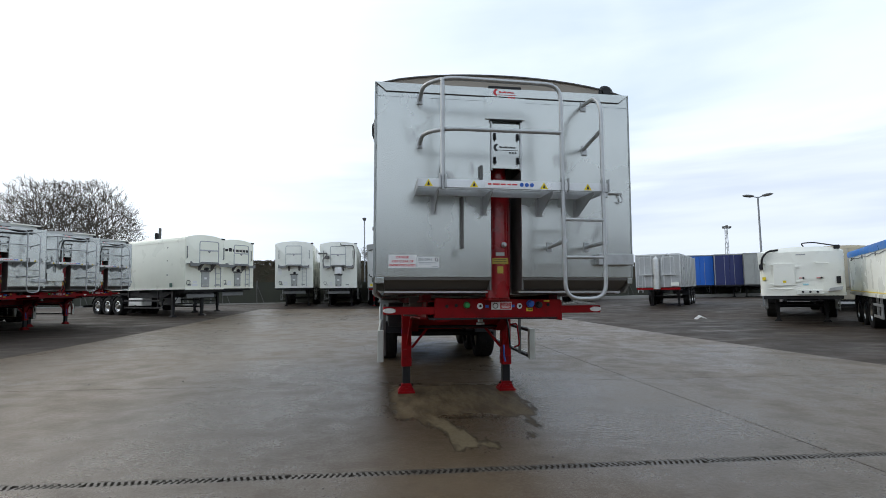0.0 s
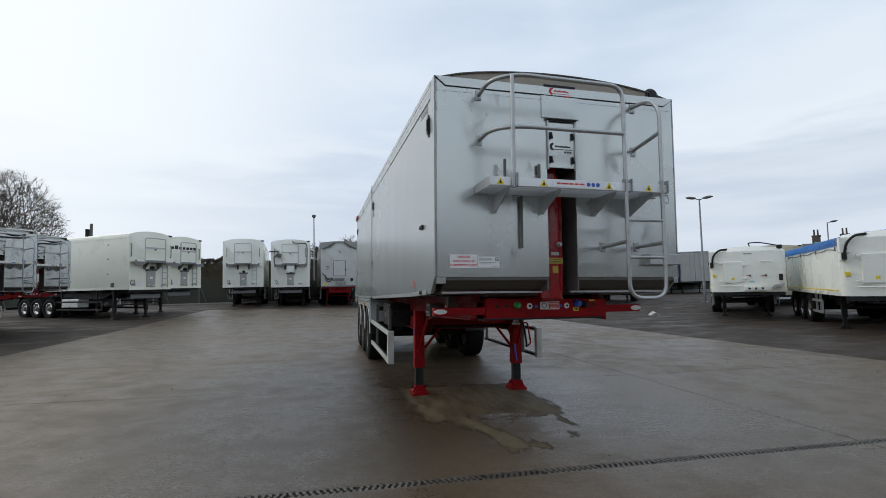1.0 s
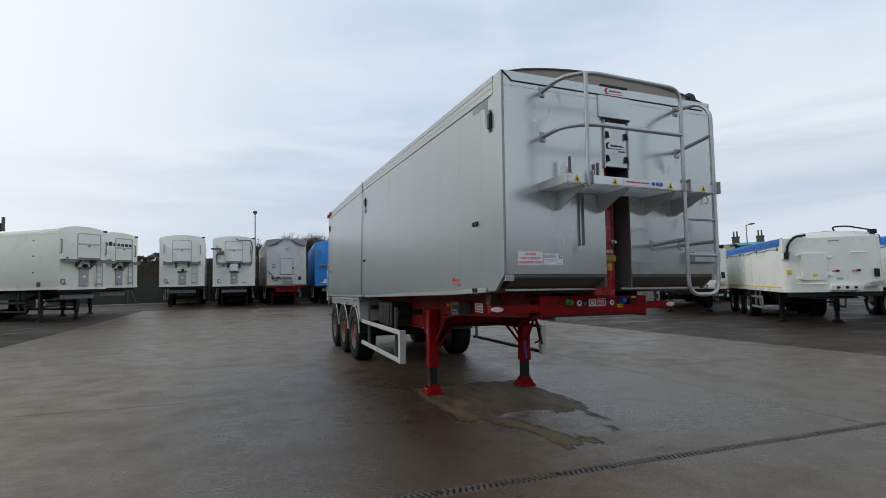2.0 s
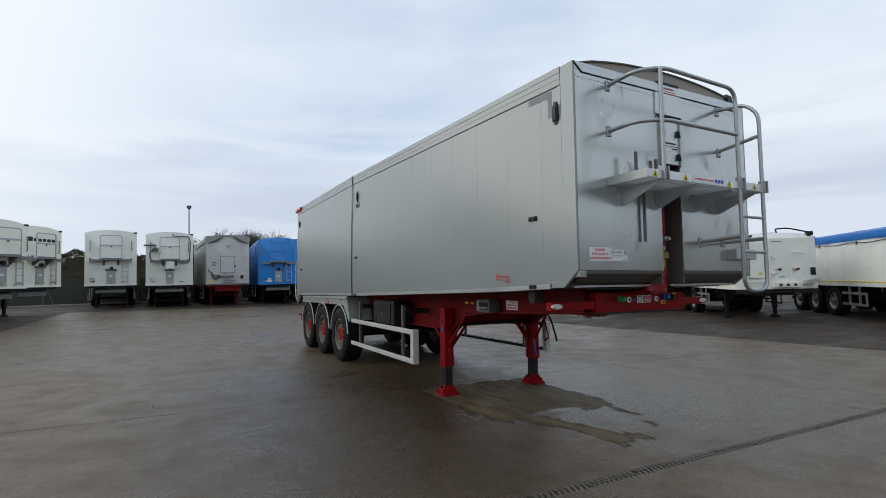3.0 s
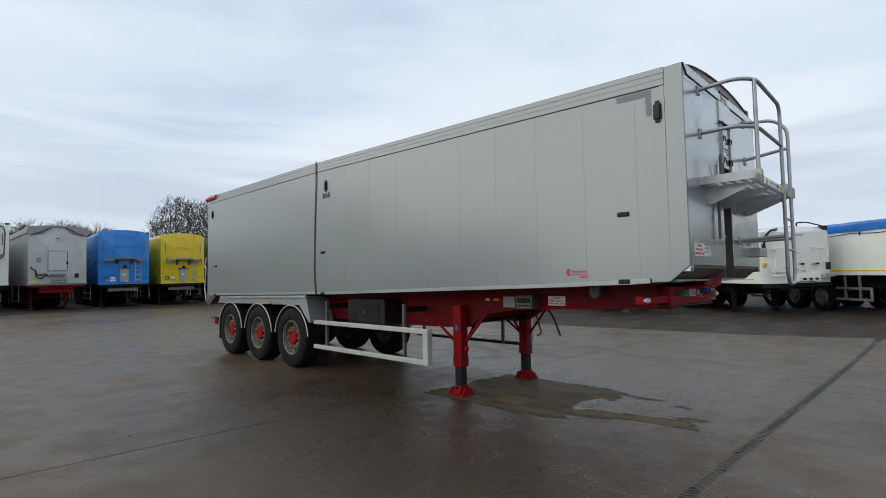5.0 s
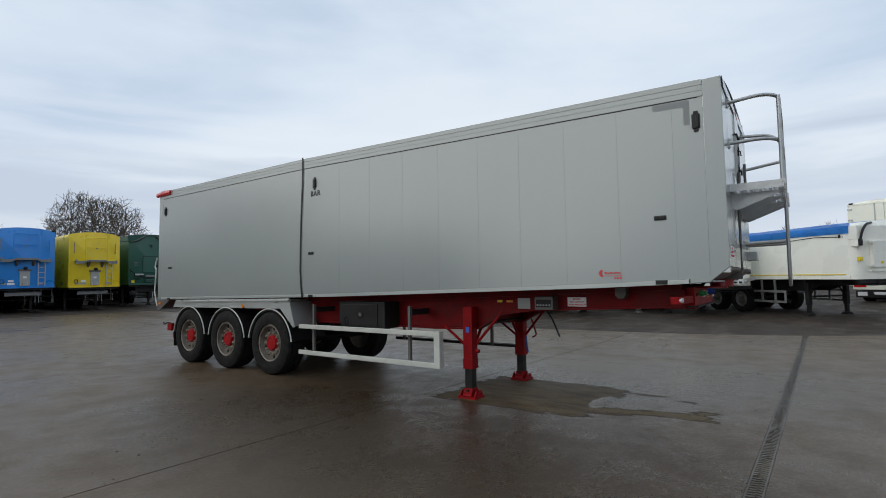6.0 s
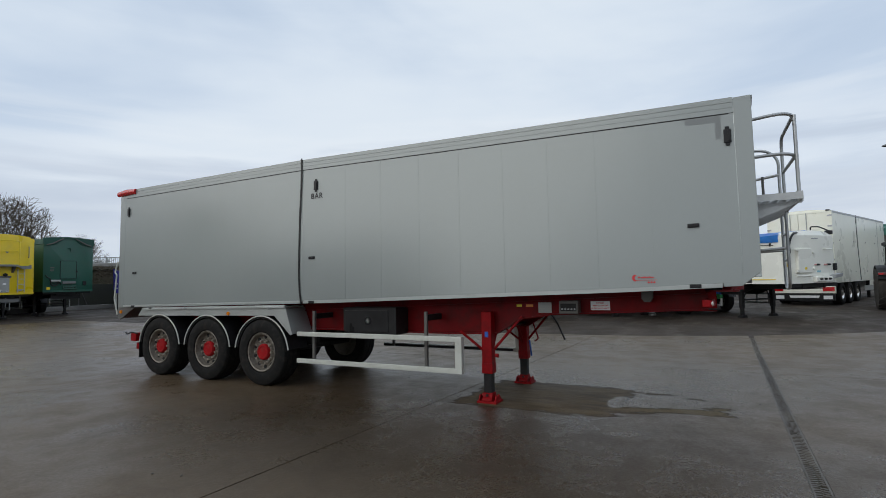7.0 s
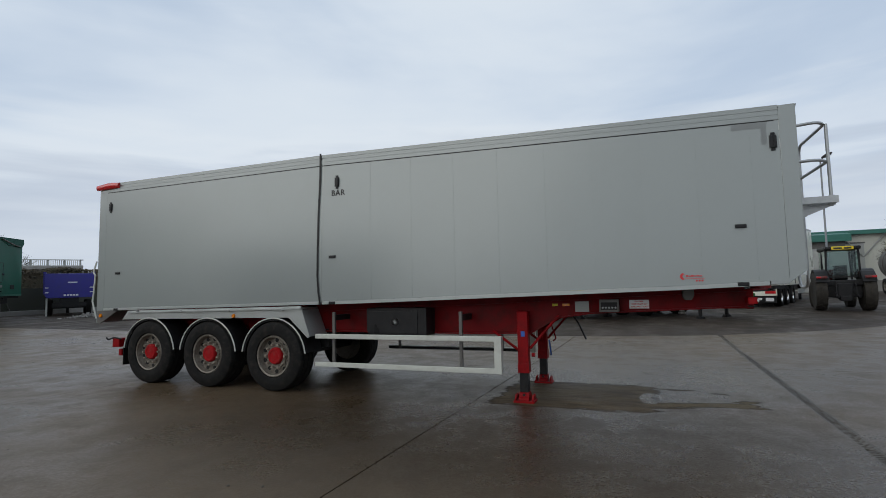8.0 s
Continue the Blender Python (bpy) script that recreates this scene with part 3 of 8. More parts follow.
# a small heap of rubble and a scrap of pale sheet lying on the tarmac
rnd = random.Random(19)
bm = B()
for k in range(140):
    a, d = rnd.uniform(0, 2 * math.pi), abs(rnd.gauss(0, 0.42))
    x, y = HEAP[0] + d * math.cos(a) * 1.7, HEAP[1] + d * math.sin(a)
    s = rnd.uniform(0.03, 0.11)
    m = pose(x, y, level(x, y) + max(0, 0.26 - 0.4 * d) * rnd.random(), rnd.uniform(0, 360), rnd.uniform(0, 360), 0) @ Matrix.Diagonal((s, s * 0.7, s * 0.5, 1))
    bmesh.ops.create_icosphere(bm, subdivisions=1, radius=1.0, matrix=m)
tagged(part("rubble", bm, M_CONC_OLD), "low heap of pale rubble on the tarmac", "rubble", kind="stuff")
bm = B()
z = level(*SCRAP)
vs = [bm.verts.new((SCRAP[0] + x, SCRAP[1] + y, z + h)) for x, y, h in ((-0.22, -0.1, 0.0), (0.0, -0.14, 0.14), (0.26, -0.08, 0.02), (0.2, 0.16, 0.05), (0.0, 0.12, 0.18), (-0.2, 0.14, 0.03))]
bm.faces.new((vs[0], vs[1], vs[4], vs[5]))
bm.faces.new((vs[1], vs[2], vs[3], vs[4]))
bmesh.ops.solidify(bm, geom=bm.faces[:], thickness=0.006)
tagged(part("plastic_scrap", bm, M_WHITE), "crumpled pale plastic scrap lying on the tarmac", "litter")


# ---------------- shared trailer pieces ----------------
def tyre_mesh(bm, r, w, n=40):
    """A truck tyre round the x axis, with shoulder, sidewall and tread grooves."""
    h = w / 2
    prof = [(-h * 0.55, r * 0.56), (-h * 0.92, r * 0.62), (-h, r * 0.74), (-h * 0.97, r * 0.88), (-h * 0.86, r * 0.965), (-h * 0.78, r * 0.985)]
    for g in (-0.5, 0.0, 0.5):
        c = g * h
        prof += [(c - h * 0.16, r), (c - 0.006, r), (c - 0.005, r - 0.012), (c + 0.005, r - 0.012), (c + 0.006, r), (c + h * 0.16, r)]
    prof += [(h * 0.78, r * 0.985), (h * 0.86, r * 0.965), (h * 0.97, r * 0.88), (h, r * 0.74), (h * 0.92, r * 0.62), (h * 0.55, r * 0.56)]
    return lathe(bm, prof, (0, 0, 0), n, caps=False)


WHEEL_PARTS = {}


def wheel(parent, m, key, r=0.52, w=0.385, rim_mat=None, hub_mat=None):
    """A truck wheel whose outer face looks along -x: tyre, steel rim, hub cap, nuts and hand holes."""
    e = new("wheel")
    e.empty_display_size, e.parent, e.matrix_basis = 0.2, parent, m
    if key not in WHEEL_PARTS:
        q = r * 0.56
        made = [part("tyre", tyre_mesh(B(), r, w), M_RUBBER, e, smooth=30)]
        prof = [(-w * 0.40, q + 0.02), (-w * 0.44, q + 0.006), (-w * 0.42, q - 0.012), (-w * 0.27, q - 0.02), (-w * 0.20, q * 0.89), (-w * 0.195, q * 0.64), (-w * 0.24, q * 0.60), (-w * 0.24, q * 0.3), (w * 0.1, q * 0.2), (w * 0.3, q - 0.02), (w * 0.34, q + 0.012)]
        made.append(part("rim", lathe(B(), prof, (0, 0, 0), 36, caps=False), rim_mat or M_RIM, e, smooth=35))
        prof = [(-w * 0.2, q * 0.45), (-w * 0.31, q * 0.44), (-w * 0.35, q * 0.41), (-w * 0.37, q * 0.38), (-w * 0.375, q * 0.30), (-w * 0.355, q * 0.27), (-w * 0.365, q * 0.16), (-w * 0.37, 0.001)]
        made.append(part("hub", lathe(B(), prof, (0, 0, 0), 28, caps=False), hub_mat or M_HUB, e, smooth=35))
        hole, nut = None, None
        for k in range(10):
            a = 2 * math.pi * k / 10
            y, z = math.cos(a), math.sin(a)
            if nut is None:
                nut = part("wheel_nut", lathe(B(), [(-0.05, 0.001), (-0.048, 0.017), (-0.02, 0.023), (0.0, 0.027)], (0, 0, 0), 6), M_NUT if rim_mat is None else rim_mat, e)
                hole = part("hand_hole", lathe(B(), [(0, 0.001), (-0.001, 0.027), (-0.003, 0.030), (0.006, 0.033)], (0, 0, 0), 10), M_HOLE, e)
            else:
                nut, hole = again(nut), again(hole)
            nut.matrix_basis = Matrix.Translation((-w * 0.24, y * q * 0.60, z * q * 0.60))
            a += math.pi / 10
            hole.matrix_basis = Matrix.Translation((-w * 0.205, math.cos(a) * q * 0.80, math.sin(a) * q * 0.80))
            made += [nut, hole]
        WHEEL_PARTS[key] = [(o, o.matrix_basis.copy()) for o in made]
    else:
        for o, mb in WHEEL_PARTS[key]:
            again(o, mb, e)
    return e


def panel_sign(parent, name, m, w, h, material, label=""):
    """A thin sign or plate, facing -y in the plane of m, centred there."""
    o = part(name, bx(B(), -w / 2, w / 2, -0.0015, 0.002, -h / 2, h / 2), material, parent, label)
    o.matrix_basis = m
    return o


def bars(parent, m, rows, material, h):
    """Plain bars in place of small print: rows of (x, z, width)."""
    bm = B()
    for x, z, w in rows:
        bx(bm, x - w / 2, x + w / 2, -0.0032, -0.001, z - h / 2, z + h / 2)
    o = part("print", bm, material, parent)
    o.matrix_basis = m
    return o


def crescent_mark(parent, m, s, material):
    """A maker's mark as plain shapes: a crescent, a bar and three dots."""
    bm = B()
    out, inn = [], []
    for k in range(13):
        a = radians(100 + 160 * k / 12)
        out.append((s * 0.16 * math.cos(a), s * 0.16 * math.sin(a)))
        inn.append((s * (0.075 + 0.15 * math.cos(a) * 0.85), s * 0.11 * math.sin(a)))
    for k in range(12):
        vs = [bm.verts.new((p[0] - 0.38 * s, -0.003, p[1])) for p in (out[k], out[k + 1], inn[k + 1], inn[k])]
        bm.faces.new(vs)
    bx(bm, -0.33 * s, 0.5 * s, -0.0035, -0.001, -0.115 * s, -0.098 * s)
    for k, (x, w) in enumerate(((-0.24, 0.10), (-0.12, 0.09), (-0.01, 0.11), (0.11, 0.07), (0.21, 0.09), (0.33, 0.12))):
        bx(bm, (x - w / 2) * s, (x + w / 2) * s, -0.0035, -0.001, (-0.015) * s, (0.03 if k % 2 else 0.055) * s)
    for k in range(3):
        lathe(bm, [(-0.003, 0.001), (-0.003, 0.043 * s), (-0.001, 0.043 * s)], ((0.16 + 0.12 * k) * s, 0, -0.21 * s), 12, "y")
    o = part("maker_mark", bm, material, parent)
    o.matrix_basis = m
    return o


# ---------------- the silver tipping trailer ----------------
trailer = root("tipping_trailer", pose(-0.048, 4.86, 0, 0, 1.0, 0), "silver bulk tipping trailer with red chassis parked on wet concrete", "trailer")
TW = 2.405
TOP = lambda y: 3.33 + (0.15 * y / 5.94 if y < 5.94 else 0.15 + 0.02 * (y - 5.94) / 4.8)
LOW = lambda y: 1.445 - 0.045 * y / 1.2 if y < 1.2 else (1.40 - 0.11 * (y - 1.2) / 4.23 if y < 5.43 else 1.29 - 0.07 * (y - 5.43) / 4.8)
REAR = 10.72

# hollow tub behind the front bulkhead
bm = B()
prism(bm, [(0.42, LOW(0.42) + 0.03), (REAR, LOW(REAR) + 0.03), (REAR, TOP(REAR) - 0.02), (5.94, TOP(5.94) - 0.02), (0.42, TOP(0.42) - 0.02)], "x", 0.003, TW - 0.003)
part("body", bm, M_SILVER, trailer)

# side skins: narrow planks at the front, wide sheets behind, on both sides
SEAMS = [0.16, 0.43, 0.96, 1.53, 2.08, 2.64, 3.24, 3.84, 4.46, 5.09, 5.92, 10.56]
for side in (0, 1):
    xa, xb = (0.0, 0.026) if side == 0 else (TW - 0.026, TW)
    for k, (y0, y1) in enumerate(zip(SEAMS, SEAMS[1:])):
        a, b = y0 + 0.0008, y1 - 0.0008
        bm = prism(B(), [(a, LOW(a) + 0.045), (b, LOW(b) + 0.045), (b, TOP(b) - 0.162), (a, TOP(a) - 0.162)], "x", xa, xb)
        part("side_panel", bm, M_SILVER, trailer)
    # corner post at the front, with the cut-off lower corner
    bm = prism(B(), [(0.0, 1.585), (0.17, 1.445), (0.33, 1.44), (0.33, 1.49), (0.155, 1.50), (0.155, TOP(0.15) - 0.005), (0.0, TOP(0))], "x", xa - (0.003 if side == 0 else -0.003), xb, 0.004)
    part("corner_post", bm, M_SILVER, trailer)
    bm = prism(B(), [(REAR - 0.16, LOW(REAR)), (REAR, LOW(REAR)), (REAR, TOP(REAR) - 0.02), (REAR - 0.16, TOP(REAR) - 0.02)], "x", xa - (0.002 if side == 0 else -0.002), xb, 0.004)
    part("rear_post", bm, M_SILVER, trailer)
    # three-ribbed top rail
    for k, (za, zb) in enumerate(((0.158, 0.1062), (0.1048, 0.0532), (0.0518, 0.0))):
        for y0, y1 in ((0.157, 5.92), (5.945, REAR - 0.005)):
            d = 0.005 if k < 2 else 0.007
            bm = prism(B(), [(y0, TOP(y0) - za), (y1, TOP(y1) - za), (y1, TOP(y1) - zb), (y0, TOP(y0) - zb)], "x", xa - d if side == 0 else xa, xb if side == 0 else xb + d, 0.0015)
            part("top_rail", bm, M_SILVER, trailer)
    # thin black seal under the top rail
    for y0, y1 in ((0.2, 5.91), (5.95, REAR - 0.17)):
        bm = prism(B(), [(y0, TOP(y0) - 0.168), (y1, TOP(y1) - 0.168), (y1, TOP(y1) - 0.159), (y0, TOP(y0) - 0.159)], "x", xa - 0.003 if side == 0 else xa, xb if side == 0 else xb + 0.003)
        part("rail_seal", bm, M_PLASTIC, trailer)
    # pale bottom rail
    for y0, y1 in ((0.338, 5.90), (5.96, REAR - 0.17)):
        bm = B()
        ys = [y for y in (y0, 1.2, 3.3, 5.43, y1) if y0 <= y <= y1]
        prism(bm, [(y, LOW(y)) for y in ys] + [(y, LOW(y) + 0.043) for y in ys[::-1]], "x", xa - 0.014 if side == 0 else xa, xb if side == 0 else xb + 0.014, 0.004)
        part("bottom_rail", bm, M_SKIRT, trailer)

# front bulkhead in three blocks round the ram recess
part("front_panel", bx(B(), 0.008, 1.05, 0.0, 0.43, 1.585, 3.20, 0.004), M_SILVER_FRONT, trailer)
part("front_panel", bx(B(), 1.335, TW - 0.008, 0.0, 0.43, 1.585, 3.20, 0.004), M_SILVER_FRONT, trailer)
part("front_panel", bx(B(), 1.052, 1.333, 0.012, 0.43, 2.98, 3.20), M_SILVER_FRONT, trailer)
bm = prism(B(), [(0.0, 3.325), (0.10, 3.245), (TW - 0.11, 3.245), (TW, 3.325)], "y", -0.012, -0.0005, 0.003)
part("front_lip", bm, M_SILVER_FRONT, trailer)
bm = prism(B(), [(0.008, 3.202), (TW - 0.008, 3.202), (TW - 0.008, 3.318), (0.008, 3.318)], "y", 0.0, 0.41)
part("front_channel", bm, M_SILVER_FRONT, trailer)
# thin black gasket under the folded lip
part("lip_gasket", prism(B(), [(0.006, 3.315), (0.098, 3.239), (TW - 0.108, 3.239), (TW - 0.006, 3.315), (TW - 0.002, 3.318), (TW - 0.106, 3.245), (0.096, 3.245), (0.002, 3.318)], "y", -0.0045, -0.0006), M_PLASTIC, trailer)
part("recess_back", bx(B(), 1.04, 1.345, 0.40, 0.44, 1.44, 3.0), M_DARKGREY, trailer)
part("recess_cheek", bx(B(), 1.3335, 1.349, 0.012, 0.42, 1.47, 2.56), M_DARKGREY, trailer)
part("recess_cheek", bx(B(), 1.036, 1.0515, 0.012, 0.42, 1.47, 2.56), M_DARKGREY, trailer)
# slanted dark underpanels below the face
for x0, x1 in ((0.095, 1.045), (1.34, TW - 0.06)):
    bm = prism(B(), [(0.002, 1.583), (0.006, 1.56), (0.17, 1.475), (0.45, 1.43), (0.45, 1.583)], "x", x0, x1)
    part("under_panel", bm, M_DARKGREY, trailer)
    part("under_panel_lip", bx(B(), x0, x1, 0.155, 0.19, 1.445, 1.462), M_GALV, trailer)
part("corner_block", bx(B(), 0.012, 0.094, 0.0, 0.2, 1.53, 1.583, 0.004), M_SILVER_FRONT, trailer)
part("corner_block", bx(B(), TW - 0.058, TW - 0.01, 0.0, 0.2, 1.53, 1.583, 0.004), M_SILVER_FRONT, trailer)

# flap and hatch over the ram head
part("flap", bx(B(), 1.0, 1.375, -0.014, 0.005, 3.03, 3.238, 0.004), M_SILVER_FRONT, trailer)
part("flap_bar", tube(B(), [(1.04, -0.02, 3.02), (1.34, -0.02, 3.02)], 0.012), M_BLACK, trailer)
hatch = part("hatch", bx(B(), 1.06, 1.325, -0.006, 0.02, 2.575, 2.995, 0.004), M_SILVER_FRONT, trailer)
for x, z in ((1.085, 2.87), (1.30, 2.87), (1.085, 2.65), (1.30, 2.65)):
    bm = bx(B(), x - 0.012, x + 0.012, -0.022, -0.004, z - 0.03, z + 0.03, 0.003)
    tube(bm, [(x, -0.03, z + 0.02), (x + 0.008, -0.036, z - 0.035)], 0.006, 6)
    part("latch", bm, M_BLACK, hatch, "small black over-centre latch")
for x0, x1 in ((1.05, 1.062), (1.323, 1.335)):
    part("hatch_guide", bx(B(), x0, x1, -0.02, 0.01, 2.56, 3.02), M_GALV, trailer)
crescent_mark(hatch, pose(1.195, -0.006, 2.77), 0.22, M_INK)
crescent_mark(trailer, pose(1.19, -0.0115, 3.285), 0.21, M_REDSTICK)

# telescopic ram in the recess
ram = part("ram", lathe(B(), [(1.40, 0.001), (1.40, 0.115), (2.35, 0.115), (2.36, 0.10), (2.50, 0.10), (2.51, 0.085), (2.62, 0.085), (2.62, 0.001)], (1.15, 0.20, 0), 28, "z"), M_RED_DARK, trailer, smooth=30)
bm = B()
for k in range(9):
    a = radians(200 + 140 * k / 8)
    tube(bm, [(1.15 + 0.1155 * math.cos(a), 0.20 + 0.1155 * math.sin(a), 1.45), (1.15 + 0.1155 * math.cos(a), 0.20 + 0.1155 * math.sin(a), 2.34)], 0.0025, 4)
part("rib", bm, M_RED_DARK, ram)
part("ram_foot", bx(B(), 1.05, 1.25, 0.14, 0.62, 1.375, 1.399, 0.006), M_RED_DARK, ram)
part("valve", lathe(B(), [(-0.06, 0.001), (-0.06, 0.014), (-0.035, 0.016), (-0.03, 0.024), (0.0, 0.026)], (1.185, 0.09, 1.885), 14, "y"), M_GALV, ram)
panel_sign(ram, "plate", pose(1.15, 0.083, 1.80), 0.08, 0.03, M_GREYP)
panel_sign(ram, "plate", pose(1.15, 0.082, 1.735), 0.15, 0.055, M_OLDYEL, "yellow ram warning label")
bars(ram, pose(1.15, 0.082, 1.735), [(0, 0.014, 0.11), (0, -0.004, 0.12), (0, -0.018, 0.10)], M_INK, 0.004)
panel_sign(ram, "plate", pose(1.15, 0.083, 1.655), 0.055, 0.065, M_OLDYEL)
part("ram_hose", tube(B(), fillet([(1.27, 0.3, 2.5), (1.29, 0.3, 2.0), (1.27, 0.34, 1.5), (1.3, 0.5, 1.3)], 0.1), 0.018), M_PLASTIC, trailer)

# roof sheet: a shallow tan tarpaulin over hoops, with its roll along the far edge
bm = B()
ys = steps(0.02, REAR - 0.05, 0.9)
rows = []
for k, y in enumerate(ys):
    sag = 0.012 if k % 2 else 0.0
    rows.append([bm.verts.new((0.06 + (TW - 0.12) * i / 14, y, TOP(y) - 0.005 + (0.125 - sag) * (1 - (2 * i / 14 - 1) ** 2) ** 0.8)) for i in range(15)])
for a, b in zip(rows, rows[1:]):
    for i in range(14):
        bm.faces.new((a[i], a[i + 1], b[i + 1], b[i]))
for a in (rows[0], rows[-1]):
    lowv = [bm.verts.new((v.co.x, v.co.y, TOP(v.co.y) - 0.03)) for v in a]
    for i in range(14):
        bm.faces.new((a[i], a[i + 1], lowv[i + 1], lowv[i]))
part("roof_sheet", bm, M_TARP_TAN, trailer, "tan roll-over sheet on a shallow arch", smooth=40)
bm = B()
tube(bm, [(0.06 + (TW - 0.12) * i / 14, 0.012, TOP(0) - 0.004 + 0.126 * (1 - (2 * i / 14 - 1) ** 2) ** 0.8) for i in range(15)], 0.008, 6)
part("roof_edge", bm, M_DARKGREY, trailer)
part("sheet_clamp", bx(B(), 1.03, 1.34, -0.02, 0.02, 3.322, 3.342, 0.003), M_PLASTIC, trailer)
bm = tube(B(), [(TW - 0.22, -0.0, 3.365), (TW - 0.2, 3.0, 3.45), (TW - 0.2, REAR, 3.55)], 0.04, 12)
part("sheet_roll", bm, M_PLASTIC, trailer)
part("roll_crank", lathe(B(), [(-0.05, 0.001), (-0.05, 0.06), (-0.035, 0.08), (0.06, 0.08), (0.08, 0.05)], (TW - 0.22, 0.06, 3.345), 18, "y"), M_PLASTIC, trailer)

# black strap round the body
bm = B()
rows = [(-0.018, 5.925, TOP(5.94) + 0.02), (-0.014, 5.935, 3.1), (-0.012, 5.965, 2.6), (-0.012, 5.98, 2.1), (-0.012, 5.985, 1.7), (-0.014, 5.965, 1.45), (-0.018, 5.93, LOW(5.9) - 0.01)]
for (xa, ya, za), (xb, yb, zb) in zip(rows, rows[1:]):
    vs = [bm.verts.new(p) for p in ((xa, ya - 0.014, za), (xa, ya + 0.014, za), (xb, yb + 0.014, zb), (xb, yb - 0.014, zb))]
    bm.faces.new(vs)
bmesh.ops.remove_doubles(bm, verts=bm.verts[:], dist=0.0005)
bmesh.ops.solidify(bm, geom=bm.faces[:], thickness=0.004)
part("strap", bm, M_PLASTIC, trailer, "thin black retaining strap")

# side fittings: lamp boxes, small markers, lettering
SIDE = lambda y, z: pose(-0.004, y, z, 0, 0, -90)
for y, z in ((0.22, 2.945), (5.645, 3.05), (10.45, 3.06)):
    bm = bx(B(), -0.034, 0.034, -0.016, 0.012, -0.068, 0.068, 0.005)
    bx(bm, -0.02, 0.02, -0.008, 0.0, 0.069, 0.098, 0.003)
    bx(bm, -0.02, 0.02, -0.008, 0.0, -0.098, -0.069, 0.003)
    bx(bm, 0.004, 0.026, -0.026, -0.017, -0.055, 0.055, 0.004)
    o = part("side_bracket", bm, M_PLASTIC, trailer, "black plastic side bracket")
    o.matrix_basis = SIDE(y, z)
for y, z in ((0.57, 2.068), (5.73, 1.965), (10.22, 1.87), (0.58, 1.45), (5.73, 1.305), (10.23, 1.235)):
    bm = bx(B(), -0.055, 0.055, -0.014, 0.012, -0.021, 0.021, 0.005)
    bx(bm, -0.045, -0.012, -0.021, 0.0, -0.014, 0.014, 0.003)
    bx(bm, 0.012, 0.045, -0.021, 0.0, -0.014, 0.014, 0.003)
    o = part("side_marker", bm, M_PLASTIC, trailer)
    o.matrix_basis = SIDE(y, z)
words("lettering", "BAR", 0.115, pose(-0.004, 5.63, 2.89, 90, 0, -90), M_INK, trailer, 1.15)
crescent_mark(trailer, SIDE(1.06, 1.548), 0.235, M_REDSTICK)
part("tape_patch", prism(B(), [(0.272, 3.162), (0.60, 3.17), (0.60, 3.11), (0.325, 3.102), (0.325, 2.925), (0.272, 2.925)], "x", -0.0012, 0.003), M_TAPE, trailer)

# signs on the face
panel_sign(trailer, "danger_sign", pose(0.253, 0, 1.722), 0.245, 0.115, M_WHITE, "white danger sign with red lettering")
for k, line in enumerate(("DANGER", "KEEP CLEAR OF", "UNPROPPED BODY")):
    words("lettering", line, 0.0275, pose(0.253, -0.0022, 1.757 - 0.035 * k, 90), M_REDSTICK, trailer)
panel_sign(trailer, "stock_plate", pose(0.480, 0, 1.716), 0.195, 0.095, M_WHITE)
words("lettering", "SN10941", 0.034, pose(0.453, -0.0022, 1.738, 90), M_GREYINK, trailer)
words("lettering", "G", 0.046, pose(0.553, -0.0022, 1.738, 90), M_INK, trailer)
bars(trailer, pose(0.480, 0, 1.716), [(-0.01, -0.005, 0.15), (-0.03, -0.016, 0.10), (0.06, -0.036, 0.05)], M_GREYINK, 0.005)

# ---- catwalk, handrails and ladder on the face ----
OUT = -0.42
catwalk = part("catwalk_frame", bx(bx(bx(B(), 0.36, 1.99, OUT - 0.006, OUT, 2.305, 2.375, 0.002), 0.36, 1.99, -0.012, 0.0, 2.31, 2.37), 1.984, 1.99, OUT, -0.012, 2.305, 2.375), M_ALU, trailer, "bare aluminium catwalk frame")
part("end_plate", bx(B(), 0.356, 0.3595, OUT, -0.003, 2.305, 2.376), M_GALV, catwalk)
slat = None
for k in range(5):
    y = OUT + 0.012 + k * 0.083
    bm = bx(bx(B(), 0.37, 1.98, 0, 0.004, -0.018, 0.0), 0.37, 1.98, 0.070, 0.074, -0.018, 0.0)
    if slat is None:
        for j in range(30):
            x = 0.375 + j * 0.0537
            prism(bm, [(x, 0.004), (x + 0.026, 0.037), (x + 0.052, 0.004), (x + 0.046, 0.004), (x + 0.026, 0.031), (x + 0.006, 0.004)], "z", -0.006, 0.0)
            prism(bm, [(x, 0.070), (x + 0.026, 0.037), (x + 0.052, 0.070), (x + 0.046, 0.070), (x + 0.026, 0.043), (x + 0.006, 0.070)], "z", -0.006, 0.0)
        slat = part("slat", bm, M_ALU, catwalk)
    else:
        bm.free()
        slat = again(slat)
    slat.matrix_basis = Matrix.Translation((0, y, 2.374))
for x in (0.53, 0.98, 1.50, 1.86):
    bm = prism(B(), [(OUT + 0.02, 2.304), (0.0, 2.304), (0.0, 2.15), (-0.05, 2.145), (OUT + 0.02, 2.285)], "x", x - 0.004, x + 0.004)
    bx(bm, x - 0.03, x + 0.03, -0.006, 0.0, 2.14, 2.30)
    part("bracket", bm, M_GALV, catwalk)
R1 = 0.0178
